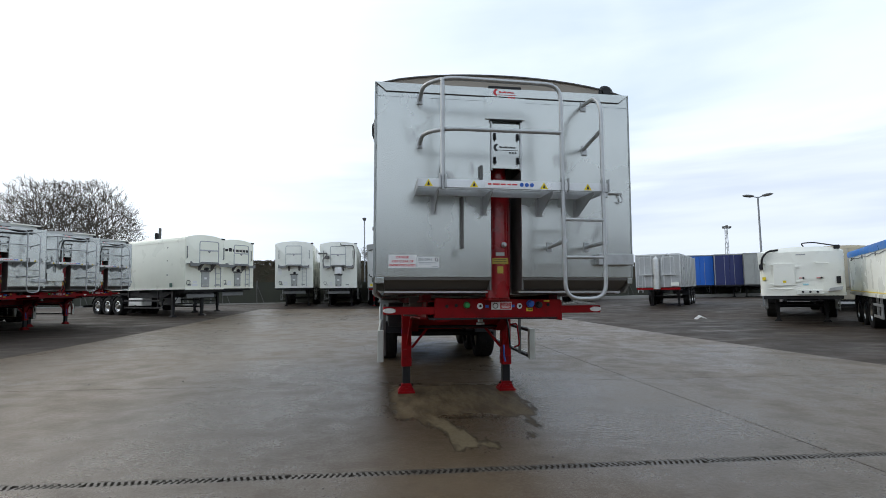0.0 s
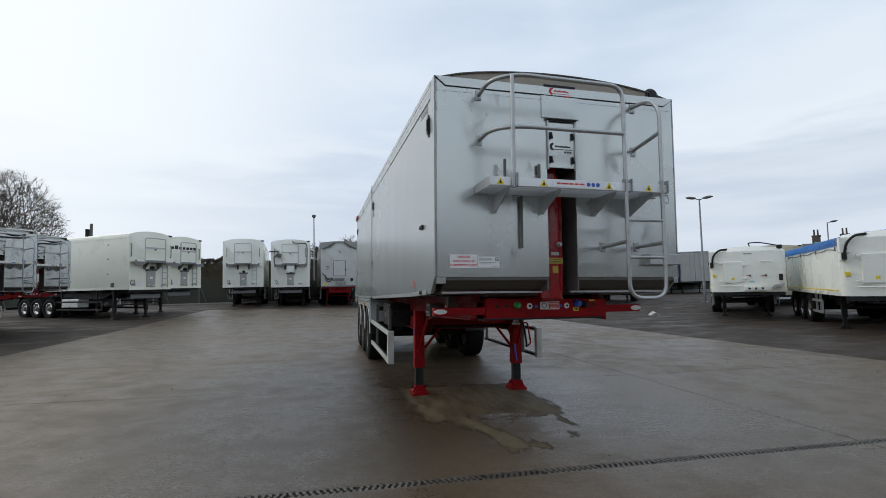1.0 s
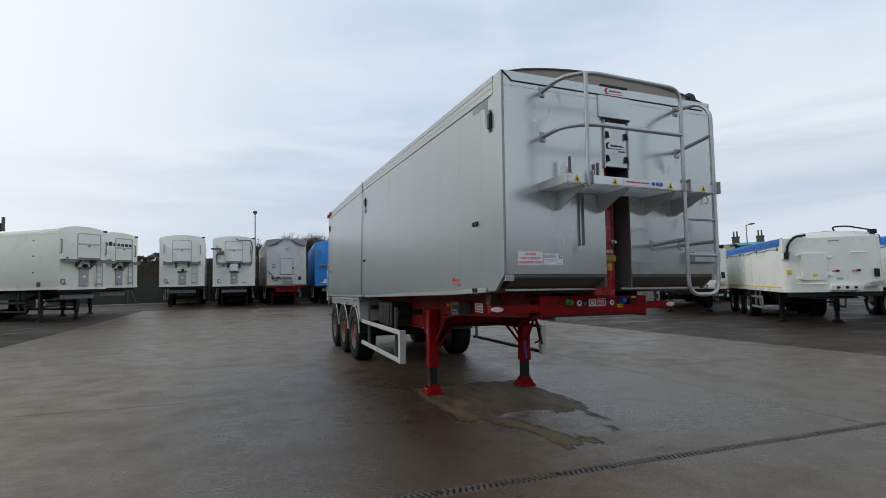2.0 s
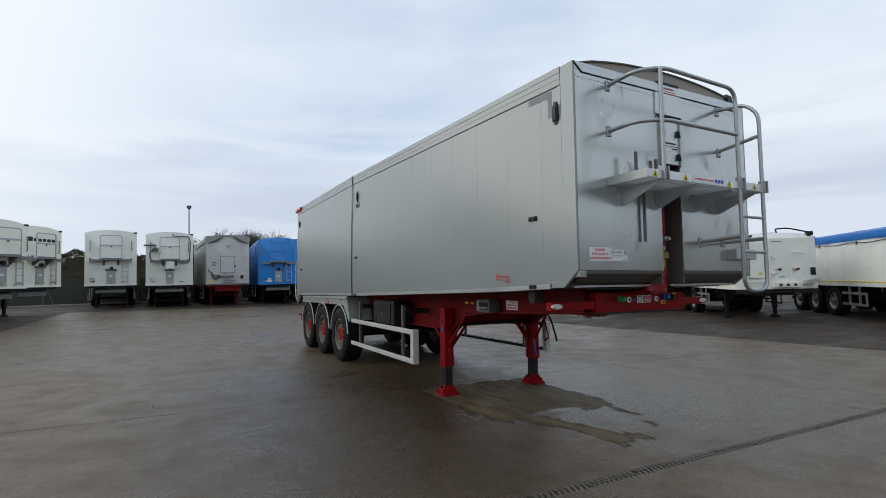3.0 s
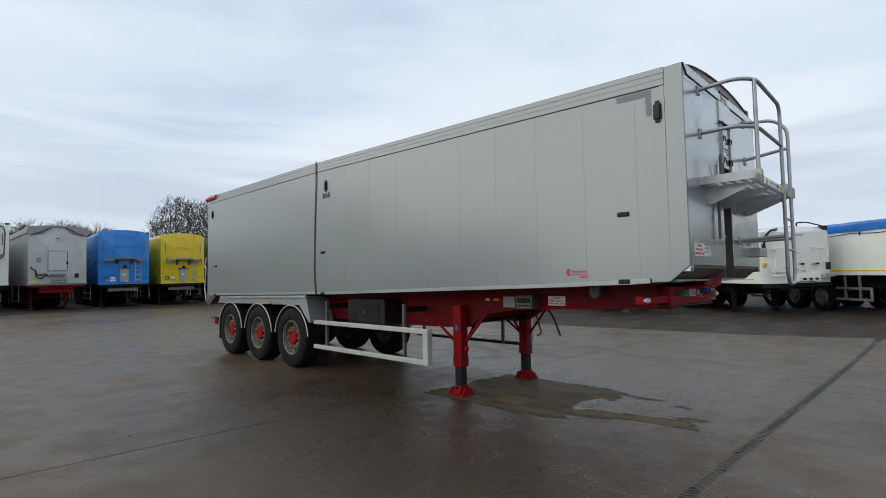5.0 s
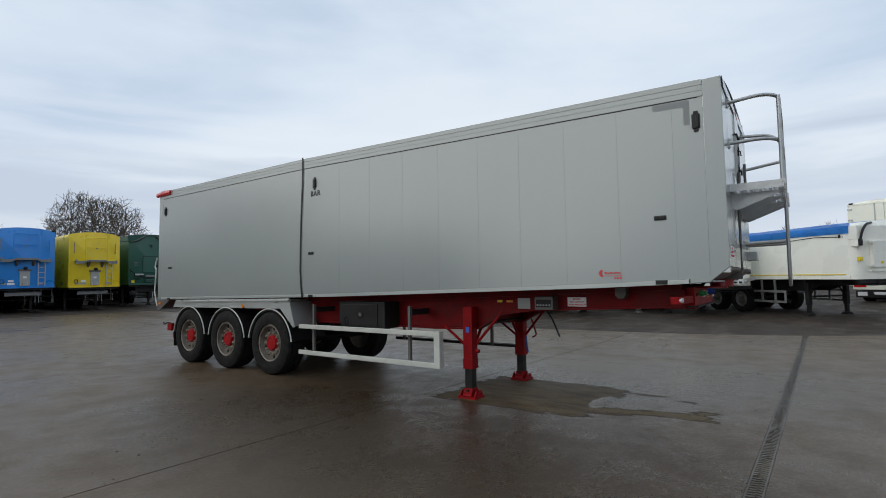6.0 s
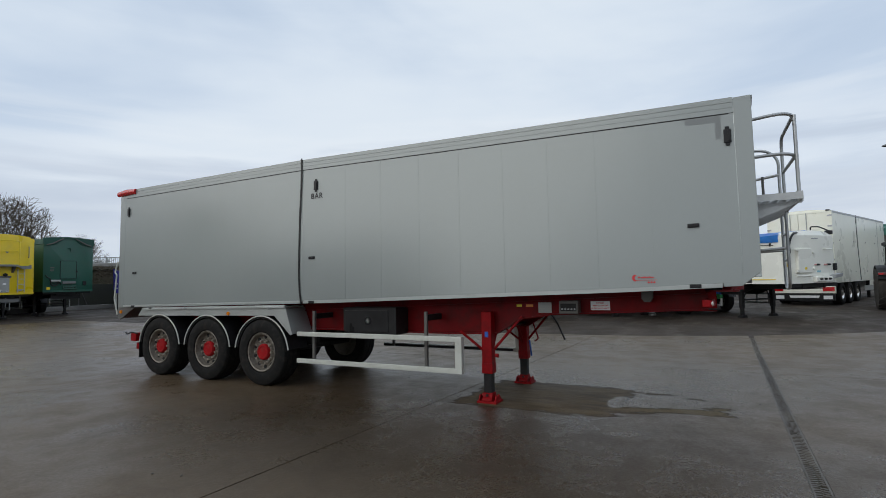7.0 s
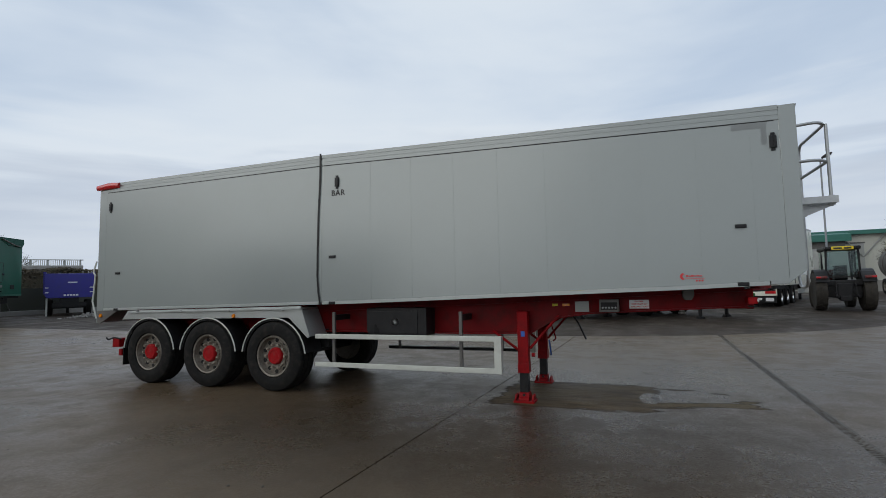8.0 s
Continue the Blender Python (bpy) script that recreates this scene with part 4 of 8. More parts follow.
rails = [
    ("top_rail_tube", [(0.40, 0, 3.18), (0.41, OUT + 0.13, 3.21), (0.60, OUT, 3.225), (1.575, OUT, 3.215), (1.58, OUT, 2.4), (1.59, OUT, 1.40), (1.945, OUT, 1.40), (1.935, OUT, 3.05), (1.93, OUT + 0.12, 3.17), (1.935, 0, 3.20)], 0.13),
    ("mid_rail_tube", [(0.40, 0, 2.78), (0.41, OUT + 0.13, 2.79), (0.60, OUT, 2.795), (1.59, OUT, 2.80)], 0.13),
    ("post_tube", [(0.56, OUT, 2.29), (0.56, OUT, 3.215)], 0.1),
    ("stay_tube", [(1.935, OUT, 2.84), (1.935, 0, 2.78)], 0.1),
    ("stay_tube", [(1.60, OUT, 1.885), (1.59, 0, 1.86)], 0.1),
    ("stay_tube", [(1.955, OUT, 1.875), (1.945, 0, 1.865)], 0.1),
]
for name, pts, rad in rails:
    part(name, tube(B(), fillet(pts, rad), R1, 10), M_GALV, trailer, smooth=40)
for z in (2.06, 1.745):
    part("rung", tube(B(), [(1.588, OUT, z), (1.942, OUT, z)], 0.014, 8), M_GALV, trailer, smooth=40)
for x, z in ((0.40, 3.18), (0.40, 2.78), (1.945, 3.19), (1.945, 2.77), (1.59, 1.86), (1.945, 1.865)):
    bm = bx(B(), x - 0.025, x + 0.025, -0.012, 0.0, z - 0.045, z + 0.045, 0.003)
    for s in (-0.033, 0.033):
        lathe(bm, [(-0.02, 0.001), (-0.02, 0.008), (0.0, 0.009)], (x, 0, z + s), 8, "y")
    part("rail_foot", bm, M_GALV, trailer)
for x in (0.54, 0.59, 1.57, 1.63, 1.93, 1.985):
    part("gusset", bx(B(), x - 0.004, x + 0.004, OUT - 0.03, OUT + 0.03, 2.30, 2.41, 0.002), M_GALV, catwalk)
part("locking_bar", tube(B(), [(0.78, -0.03, 1.84), (0.78, -0.03, 2.30)], 0.014, 6), M_DARKGREY, trailer)
part("locking_bar", tube(B(), [(0.955, -0.03, 2.37), (0.955, -0.03, 2.59)], 0.016, 6), M_DARKGREY, trailer)
part("locking_bar", tube(B(), [(0.60, -0.11, 2.372), (0.60, -0.11, 2.60)], 0.014, 6), M_DARKGREY, trailer)
part("side_box", bx(B(), 2.03, 2.37, -0.09, 0.01, 1.70, 1.80, 0.006), M_GALV, trailer)
bm = tube(B(), [(2.13, -0.02, 2.37), (2.30, -0.02, 2.37)], 0.01, 6)
tube(bm, fillet([(2.27, -0.03, 2.365), (2.30, -0.035, 2.33), (2.29, -0.035, 2.28), (2.26, -0.03, 2.30)], 0.03), 0.006, 5)
bx(bm, 2.12, 2.16, -0.03, 0.0, 2.33, 2.40, 0.003)
part("drop_pin", bm, M_GALV, trailer, "galvanised drop pin on a chain")

# catwalk notices
for x in (0.445, 0.82, 1.415, 1.80):
    bm = prism(B(), [(x - 0.035, 2.312), (x + 0.035, 2.312), (x, 2.369)], "y", OUT - 0.0085, OUT - 0.006)
    o = part("warning_triangle", bm, M_YELSTICK, catwalk)
    bm = prism(B(), [(x - 0.012, 2.32), (x + 0.012, 2.32), (x, 2.352)], "y", OUT - 0.0105, OUT - 0.008)
    part("print", bm, M_INK, o)
panel_sign(catwalk, "notice", pose(1.10, OUT - 0.007, 2.342), 0.38, 0.048, M_WHITE, "white catwalk notice with small red print")
bars(catwalk, pose(1.10, OUT - 0.007, 2.342), [(-0.15, 0, 0.03), (-0.095, 0, 0.06), (-0.035, 0, 0.04), (0.015, 0, 0.03), (0.062, 0, 0.045)], M_REDSTICK, 0.012)
for k in range(3):
    part("symbol", lathe(B(), [(-0.0035, 0.001), (-0.0035, 0.017), (0, 0.017)], (1.222 + 0.044 * k, OUT - 0.008, 2.342), 14, "y"), M_BLUESTICK, catwalk)

# ---- chassis ----
beam = [(0.47, 1.19), (2.2, 1.12), (2.62, 1.06), (2.95, 0.87), (3.6, 0.85), (6.4, 0.86), (10.3, 0.80), (10.3, 1.05), (6.2, 1.17), (4.2, 1.23), (0.47, 1.372)]
for x in (0.50, 1.78):
    bm = prism(B(), beam, "x", x, x + 0.014)
    part("chassis_beam", bm, M_RED_SHADED, trailer)
    ys = (0.5, 1.2, 2.4, 4.2, 5.43, 6.2, 8.2, 10.28)
    ends = [(10.3, 1.05), (6.2, 1.17), (4.2, 1.23), (0.47, 1.372)][::-1]
    top = [float(np.interp(y, [e[0] for e in ends], [e[1] for e in ends])) for y in ys]
    part("subframe", prism(B(), [(y, z + 0.001) for y, z in zip(ys, top)] + [(y, LOW(y) - 0.002) for y in ys[::-1]], "x", x - 0.035, x + 0.05), M_RED_SHADED, trailer)
    low, high = beam[:7], beam[7:][::-1]
    for pts, s in ((low, 1), (high, -1)):
        bm = prism(B(), [(y, z) for y, z in pts] + [(y, z + 0.016 * s) for y, z in pts[::-1]], "x", x - 0.06, x + 0.074)
        part("chassis_flange", bm, M_RED_SHADED, trailer)
for y, z0, z1 in ((0.9, 1.2, 1.33), (2.1, 1.14, 1.28), (3.05, 0.9, 1.2), (4.4, 0.9, 1.15), (5.8, 0.9, 1.12), (7.2, 0.9, 1.1), (8.6, 0.88, 1.05), (10.2, 0.85, 1.02)):
    part("cross_member", bx(B(), 0.512, 1.782, y - 0.05, y + 0.05, z0, z1, 0.006), M_RED, trailer)
part("king_plate", bx(B(), 0.52, 1.78, 0.35, 1.9, 1.19, 1.205), M_BLACK, trailer)
part("kingpin", lathe(B(), [(1.09, 0.001), (1.09, 0.045), (1.11, 0.045), (1.12, 0.03), (1.16, 0.03), (1.17, 0.045), (1.2, 0.05)], (1.15, 1.1, 0), 16, "z"), M_GALV, trailer)
# headboard with the couplings
head = part("headboard", prism(B(), [(0.56, 1.20), (0.58, 1.185), (0.66, 1.185), (0.74, 1.215), (1.55, 1.215), (1.62, 1.20), (1.73, 1.20), (1.73, 1.385), (0.70, 1.385), (0.62, 1.40), (0.56, 1.40)], "y", 0.12, 0.19, 0.006), M_RED, trailer)
# the headboard stands back under the body
SET_BACK = Matrix.Translation((0.133, 0.27, 1.483)) @ Matrix.Diagonal((1.06, 1.0, 1.06, 1.0)) @ Matrix.Translation((-0.133, 0.0, -1.483))
head.matrix_basis = SET_BACK
part("headboard_cheek", bx(B(), 0.548, 0.5595, 0.12, 0.45, 1.19, 1.39), M_RED, trailer).matrix_basis = SET_BACK
part("headboard_cheek", bx(B(), 1.7305, 1.742, 0.12, 0.45, 1.19, 1.38), M_RED, trailer).matrix_basis = SET_BACK
HF = 0.119
for x, z, mat_, r in ((0.84, 1.335, M_GREENFIT, 0.028), (1.435, 1.345, M_BLUESTICK, 0.032), (1.515, 1.335, M_PLASTIC, 0.03)):
    bm = lathe(B(), [(-0.07, 0.001), (-0.07, r * 0.7), (-0.045, r * 0.75), (-0.04, r), (0.0, r * 1.1)], (x, HF, z), 16, "y")
    part("coupling", bm, mat_, head, "threaded air or electric coupling", smooth=35)
for x, z in ((0.66, 1.325), (0.745, 1.33), (1.61, 1.335)):
    part("port", lathe(B(), [(-0.006, 0.001), (-0.006, 0.014), (0.0, 0.016)], (x, HF, z), 12, "y"), M_HOLE, head)
for x, z, r in ((0.965, 1.325, 0.028), (1.335, 1.325, 0.026)):
    part("round_sign", lathe(B(), [(-0.003, 0.001), (-0.003, r), (0, r)], (x, HF, z), 18, "y"), M_WHITE, head)
    part("round_sign_mark", lathe(B(), [(-0.005, 0.001), (-0.005, r * 0.4), (-0.002, r * 0.4)], (x + 0.003, HF, z), 12, "y"), M_INK, head)
panel_sign(head, "notice", pose(1.165, HF, 1.328), 0.19, 0.07, M_WHITE, "white and red no-entry style notice")
panel_sign(head, "notice_field", pose(1.203, HF - 0.002, 1.328), 0.10, 0.056, M_REDSTICK)
bars(head, pose(1.203, HF - 0.002, 1.328), [(0, 0.016, 0.085), (0, 0.005, 0.08), (0, -0.006, 0.085), (0, -0.017, 0.07)], M_WHITE, 0.004)
bm = B()
for k in range(20):
    a, b = 2 * math.pi * k / 20, 2 * math.pi * (k + 1) / 20
    vs = [bm.verts.new((1.108 + r * math.cos(q), HF - 0.004, 1.328 + r * math.sin(q))) for q, r in ((a, 0.026), (b, 0.026), (b, 0.02), (a, 0.02))]
    bm.faces.new(vs)
part("print", bm, M_INK, head)
panel_sign(head, "sticker", pose(1.03, HF, 1.322), 0.03, 0.025, M_BLUESTICK)
panel_sign(head, "sticker", pose(1.275, HF, 1.325), 0.028, 0.022, M_BLUESTICK)
panel_sign(head, "sticker", pose(1.43, HF, 1.292), 0.06, 0.03, M_YELSTICK)
bars(head, pose(1.43, HF, 1.292), [(-0.012, 0, 0.01), (0.004, 0, 0.012), (0.018, 0, 0.008)], M_INK, 0.016)
panel_sign(head, "sticker", pose(1.595, HF, 1.37), 0.055, 0.012, M_YELSTICK)
# marker arms to both sides
for side, xa, xb, z in ((0, 0.085, 0.56, 1.285), (1, 1.73, 2.15, 1.292)):
    xi, xo = (xb, xa) if side == 0 else (xa, xb)
    s = 1 if side == 0 else -1
    bm = prism(B(), [(xi, 0.13), (xi, 0.21), (xo + 0.01 * s, 0.26), (xo, 0.24), (xo, 0.19), (xo + 0.01 * s, 0.17)], "z", z - 0.034, z + 0.034, 0.006)
    arm = part("marker_arm", bm, M_RED, trailer)
    arm.matrix_basis = SET_BACK
    bm = lathe(B(), [(-0.012, 0.001), (-0.012, 0.03), (-0.004, 0.036), (0.01, 0.036)], (0, 0, 0), 18, "y")
    bmesh.ops.scale(bm, vec=(1.7, 1, 0.65), verts=bm.verts[:])
    bmesh.ops.translate(bm, vec=(xo + 0.062 * s, 0.168, z), verts=bm.verts[:])
    part("marker_lamp", bm, M_WHITE, arm, "oval white marker lamp", smooth=40)
# landing legs
for x, drop in ((0.425, 0.0), (1.90, 0.0)):
    inward = 1 if x < 1 else -1
    leg = part("landing_leg", bx(B(), x - 0.07, x + 0.07, 2.935, 3.075, 0.38, 1.16, 0.012), M_RED, trailer)
    leg.matrix_basis = Matrix.Translation((-0.01, 0.045, 0.0))
    part("leg_collar", bx(B(), x - 0.0735, x + 0.0735, 2.931, 3.079, 0.37, 0.50, 0.006), M_RED, leg)
    part("inner_leg", bx(B(), x - 0.056, x + 0.056, 2.95, 3.062, 0.1, 0.39, 0.01), M_BLACK, leg)
    bm = prism(B(), [(x - 0.105, 0.03), (x + 0.105, 0.03), (x + 0.10, 0.06), (x + 0.08, 0.075), (x + 0.07, 0.115), (x + 0.05, 0.13), (x - 0.05, 0.13), (x - 0.07, 0.115), (x - 0.08, 0.075), (x - 0.10, 0.06)], "y", 2.94, 3.07, 0.005)
    bx(bm, x - 0.12, x + 0.12, 2.87, 3.14, 0.0, 0.028, 0.004)
    for yy in (2.885, 3.107):
        prism(bm, [(x - 0.11, 0.028), (x + 0.11, 0.028), (x + 0.085, 0.05), (x + 0.06, 0.095), (x + 0.03, 0.10), (x + 0.02, 0.07), (x - 0.02, 0.07), (x - 0.03, 0.10), (x - 0.06, 0.095), (x - 0.085, 0.05)], "y", yy, yy + 0.018)
    part("foot", bm, M_RED, leg, "red hinged sand foot")
    part("foot_pin", tube(B(), [(x - 0.10, 3.005, 0.1), (x + 0.10, 3.005, 0.1)], 0.016, 10), M_BLACK, leg)
    part("brace", tube(B(), [(x + 0.08 * inward, 3.0, 0.63), (x + 0.42 * inward, 3.0, 1.05)], 0.02, 8), M_RED, leg)
    part("brace", tube(B(), [(x + 0.01, 3.085, 0.66), (x + 0.01, 3.42, 0.90)], 0.018, 8), M_RED, leg)
    part("brace", tube(B(), [(x + 0.01, 2.925, 0.68), (x + 0.05 * inward, 2.55, 1.10)], 0.018, 8), M_RED, leg)
    if x < 1:
        panel_sign(leg, "sticker", pose(x - 0.076, 3.0, 0.87, 0, 0, -90), 0.05, 0.07, M_BLUESTICK)
        part("bolt", tube(B(), [(x - 0.02, 2.90, 0.6), (x - 0.02, 2.86, 0.6)], 0.025, 10), M_RED, leg)
    else:
        part("crank_handle", tube(B(), fillet([(x + 0.08, 2.97, 0.95), (x + 0.16, 2.92, 0.97), (x + 0.17, 2.82, 0.66), (x + 0.10, 2.86, 0.63)], 0.04), 0.012, 8), M_RED, leg)
        part("hose", tube(B(), fillet([(x - 0.05, 2.90, 0.66), (x - 0.05, 2.88, 0.5), (x - 0.03, 2.88, 0.42)], 0.05), 0.013, 6), M_BLUESTICK, leg)
part("leg_shaft", tube(B(), [(0.5, 3.0, 0.93), (1.82, 3.0, 0.93)], 0.022, 8), M_BLACK, trailer)
part("hanging_strap", tube(B(), fillet([(1.80, 2.60, 1.08), (1.81, 2.50, 0.95), (1.80, 2.38, 0.68)], 0.1), 0.014, 6), M_PLASTIC, trailer)

# fittings on the outside of the chassis
FX = 0.496
panel_sign(trailer, "data_plate", pose(FX, 2.30, 1.21, 0, 0, -90), 0.17, 0.13, M_GREYP)
bars(trailer, pose(FX, 2.30, 1.21, 0, 0, -90), [(0, 0.04, 0.12), (0, 0.02, 0.13), (0, 0.0, 0.11), (0, -0.02, 0.13), (0, -0.04, 0.09)], M_GREYINK, 0.006)
ctrl = part("control_box", bx(B(), 0.33, 0.50, 1.85, 2.08, 1.145, 1.30, 0.008), M_DARKGREY, trailer, "grey control box with a row of valves")
for k in range(5):
    part("valve", lathe(B(), [(-0.012, 0.001), (-0.012, 0.011), (0, 0.012)], (0.33, 1.89 + 0.037 * k, 1.20), 10), M_GREYINK, ctrl)
panel_sign(ctrl, "control_face", pose(0.3285, 1.965, 1.22, 0, 0, -90), 0.19, 0.09, M_BLACK)
panel_sign(trailer, "danger_sign", pose(FX, 1.62, 1.235, 0, 0, -90), 0.225, 0.105, M_WHITE)
for k, line in enumerate(("DANGER", "KEEP CLEAR OF", "UNPROPPED BODY")):
    words("lettering", line, 0.0245, pose(FX - 0.0022, 1.62, 1.267 - 0.032 * k, 90, 0, -90), M_REDSTICK, trailer)
part("small_unit", prism(B(), [(1.02, 1.40), (1.14, 1.39), (1.14, 1.32), (1.11, 1.28), (1.05, 1.28), (1.02, 1.33)], "x", 0.36, 0.50, 0.004), M_DARKGREY, trailer)
for k, (y, w) in enumerate(((2.64, 0.07), (2.5, 0.09))):
    panel_sign(trailer, "sticker", pose(FX, y, 1.235, 0, 0, -90), w, 0.03, M_ORANGE if k else M_YELSTICK)
tool = part("tool_box", prism(B(), [(4.33, 0.84), (5.2, 0.84), (5.26, 0.9), (5.26, 1.22), (4.33, 1.22)], "x", 0.16, 0.49, 0.012), M_BLACK, trailer, "black plastic side tool box")
part("box_lid", bx(B(), 0.148, 0.162, 4.46, 5.22, 0.87, 1.18, 0.006), M_PLASTIC, tool)
bm = lathe(B(), [(-0.003, 0.034), (-0.003, 0.046)], (0.147, 4.80, 1.03), 20)
prism(bm, [(4.775, 1.025), (4.825, 1.045), (4.825, 1.035), (4.775, 1.015)], "x", 0.143, 0.146)
prism(bm, [(4.795, 1.0), (4.805, 1.06), (4.812, 1.06), (4.803, 1.0)], "x", 0.143, 0.146)
part("box_badge", bm, M_WHITE, tool)
part("air_tank", lathe(B(), [(-0.42, 0.001), (-0.42, 0.08), (-0.38, 0.13), (0.38, 0.13), (0.42, 0.08), (0.42, 0.001)], (1.15, 6.0, 0.9), 20), M_BLACK, trailer, smooth=35)

# side guards
for side in (0, 1):
    X = (lambda v: v) if side == 0 else (lambda v: TW - v)
    S = lambda bm, x0, x1, *r: bx(bm, min(X(x0), X(x1)), max(X(x0), X(x1)), *r)
    guard = part("side_guard", S(B(), 0.0, 0.032, 3.34, 6.03, 0.795, 0.862, 0.008), M_GUARD, trailer, "pale aluminium side guard rails")
    part("lower_rail", S(B(), 0.0, 0.032, 3.34, 6.03, 0.398, 0.465, 0.008), M_GUARD, guard)
    part("end_rail", S(B(), -0.004, 0.085, 3.25, 3.345, 0.398, 0.862, 0.008), M_GUARD, guard)
    part("back_channel", S(B(), 0.034, 0.07, 3.40, 6.0, 0.81, 0.85), M_BLACK, guard)
    part("back_channel", S(B(), 0.034, 0.07, 3.40, 6.0, 0.41, 0.45), M_BLACK, guard)
    for y in (5.76, 3.81):
        part("guard_post", S(B(), 0.072, 0.115, y - 0.021, y + 0.021, 0.42, 1.17, 0.004), M_DARKGREY, guard)
        part("outrigger", S(B(), 0.126, 0.50, y - 0.025, y + 0.025, 1.05, 1.13, 0.004), M_BLACK, guard)

# wheel-arch skirts, mudguards
AX = (6.78, 8.09, 9.40)
for side in (0, 1):
    X = (lambda v: v) if side == 0 else (lambda v: TW - v)
    x0, x1 = sorted((X(-0.006), X(0.02)))
    skirt = part("wheel_skirt", prism(B(), [(6.12, 0.82), (6.16, 0.80), (6.50, 1.10), (10.03, 1.068), (10.08, 1.04), (9.92, 1.212), (6.28, 1.262)], "x", x0, x1, 0.004), M_SKIRT, trailer, "bare aluminium skirt over the wheels")
    xa, xb = sorted((X(0.022), X(0.46)))
    part("skirt_end", prism(B(), [(6.125, 0.82), (6.14, 0.82), (6.30, 1.21), (6.285, 1.21)], "x", xa, xb, 0.003), M_SKIRT, skirt)
    xa, xb = sorted((X(-0.03), X(0.4)))
    part("skirt_top", prism(B(), [(6.26, 1.215), (9.92, 1.168), (9.92, 1.195), (6.26, 1.245)], "x", xa, xb, 0.004), M_SKIRT, skirt)
    for k in range(4):
        part("skirt_bolt", lathe(B(), [(-0.05, 0.001), (-0.05, 0.012), (0.0, 0.012)], (X(0.0), 6.6 + k * 1.02, 1.205), 8), M_GALV, skirt)
    part("side_marker_lamp", lathe(B(), [(-0.02 if side == 0 else 0.02, 0.001), (-0.02 if side == 0 else 0.02, 0.028), (0, 0.034)], (X(-0.006), 7.55, 1.12), 12), M_ORANGE, skirt)
    for y in AX:
        bm, trim = B(), B()
        rings = []
        for k in range(19):
            a = radians(8 + 164 * k / 18)
            c, s = math.cos(a), math.sin(a)
            rings.append([(y + 0.552 * c, 0.50 + 0.552 * s), (y + 0.592 * c, 0.50 + 0.592 * s)])
        poly = [r[0] for r in rings] + [r[1] for r in rings[::-1]]
        xa, xb = sorted((X(0.0), X(0.42)))
        guard = part("mudguard", prism(bm, poly, "x", xa, xb), M_PLASTIC, skirt, "black plastic mudguard with a pale edge", smooth=40)
        tube(trim, [(X(-0.012), r[1][0], r[1][1] - 0.005) for r in rings], 0.011, 6)
        part("edge_trim", trim, M_GUARD, guard)

# axles, suspension and wheels
for k, y in enumerate(AX):
    part("axle", tube(B(), [(0.2, y, 0.52), (TW - 0.2, y, 0.52)], 0.065, 12), M_BLACK, trailer)
    for x in (0.56, TW - 0.56):
        part("air_spring", lathe(B(), [(0.60, 0.001), (0.60, 0.10), (0.66, 0.135), (0.74, 0.13), (0.78, 0.11), (0.88, 0.11), (0.88, 0.001)], (x, y + 0.35, 0), 16, "z"), M_RUBBER, trailer, smooth=40)
        part("trailing_arm", prism(B(), [(y - 0.6, 0.66), (y - 0.5, 0.60), (y + 0.4, 0.53), (y + 0.45, 0.6), (y, 0.64), (y - 0.6, 0.76)], "x", x - 0.04, x + 0.04), M_BLACK, trailer)
        part("hanger", bx(B(), x - 0.07, x + 0.07, y - 0.66, y - 0.52, 0.62, 0.9, 0.006), M_BLACK, trailer)
    wheel(trailer, pose(0.165, y, 0.52, 17 * k), "main")
    wheel(trailer, pose(TW - 0.165, y, 0.52, 23 * k, 0, 180), "main")

# rear end: lamps, bumper, door gear, red bundle on the roof corner
bumper = part("rear_bumper", bx(B(), 0.12, TW - 0.12, 10.22, 10.30, 0.42, 0.54, 0.01), M_RED, trailer)
for x in (0.22, TW - 0.22):
    lampbox = part("rear_lamp", bx(B(), x - 0.2, x + 0.2, 10.16, 10.33, 0.58, 0.73, 0.012), M_RED, trailer, "red rear lamp carrier")
    part("lens", bx(B(), x - 0.17, x + 0.17, 10.331, 10.345, 0.60, 0.71, 0.004), M_REDLENS, lampbox)
    part("rear_flap", bx(B(), x - 0.19, x + 0.19, 10.05, 10.065, 0.28, 0.6), M_RUBBER, trailer)
part("bumper_hook", tube(B(), fillet([(0.03, 10.12, 0.72), (0.02, 10.3, 0.75), (0.01, 10.42, 0.70), (0.01, 10.47, 0.74)], 0.06), 0.014, 6), M_BLACK, trailer)
for x0, x1 in ((0.0, 0.02), (TW - 0.02, TW)):
    part("chute_cheek", prism(B(), [(10.2, LOW(10.2)), (REAR, LOW(REAR)), (REAR, 1.02), (REAR - 0.06, 0.98)], "x", x0, x1), M_DARKGREY, trailer)
part("marker_lamp", lathe(B(), [(-0.02, 0.001), (-0.02, 0.03), (0, 0.035)], (-0.002, 10.62, 1.13), 12), M_ORANGE, trailer)
part("tail_door", bx(B(), 0.02, TW - 0.02, REAR, REAR + 0.06, 1.0, 3.4, 0.01), M_SILVER, trailer)
part("door_lever", tube(B(), fillet([(-0.01, REAR + 0.05, 2.1), (-0.02, REAR + 0.12, 1.9), (-0.02, REAR + 0.06, 1.86), (-0.02, REAR + 0.10, 1.45), (-0.02, REAR + 0.12, 1.4), (-0.02, REAR + 0.0, 1.08)], 0.04), 0.014, 6), M_GUARD, trailer)
bm = B()
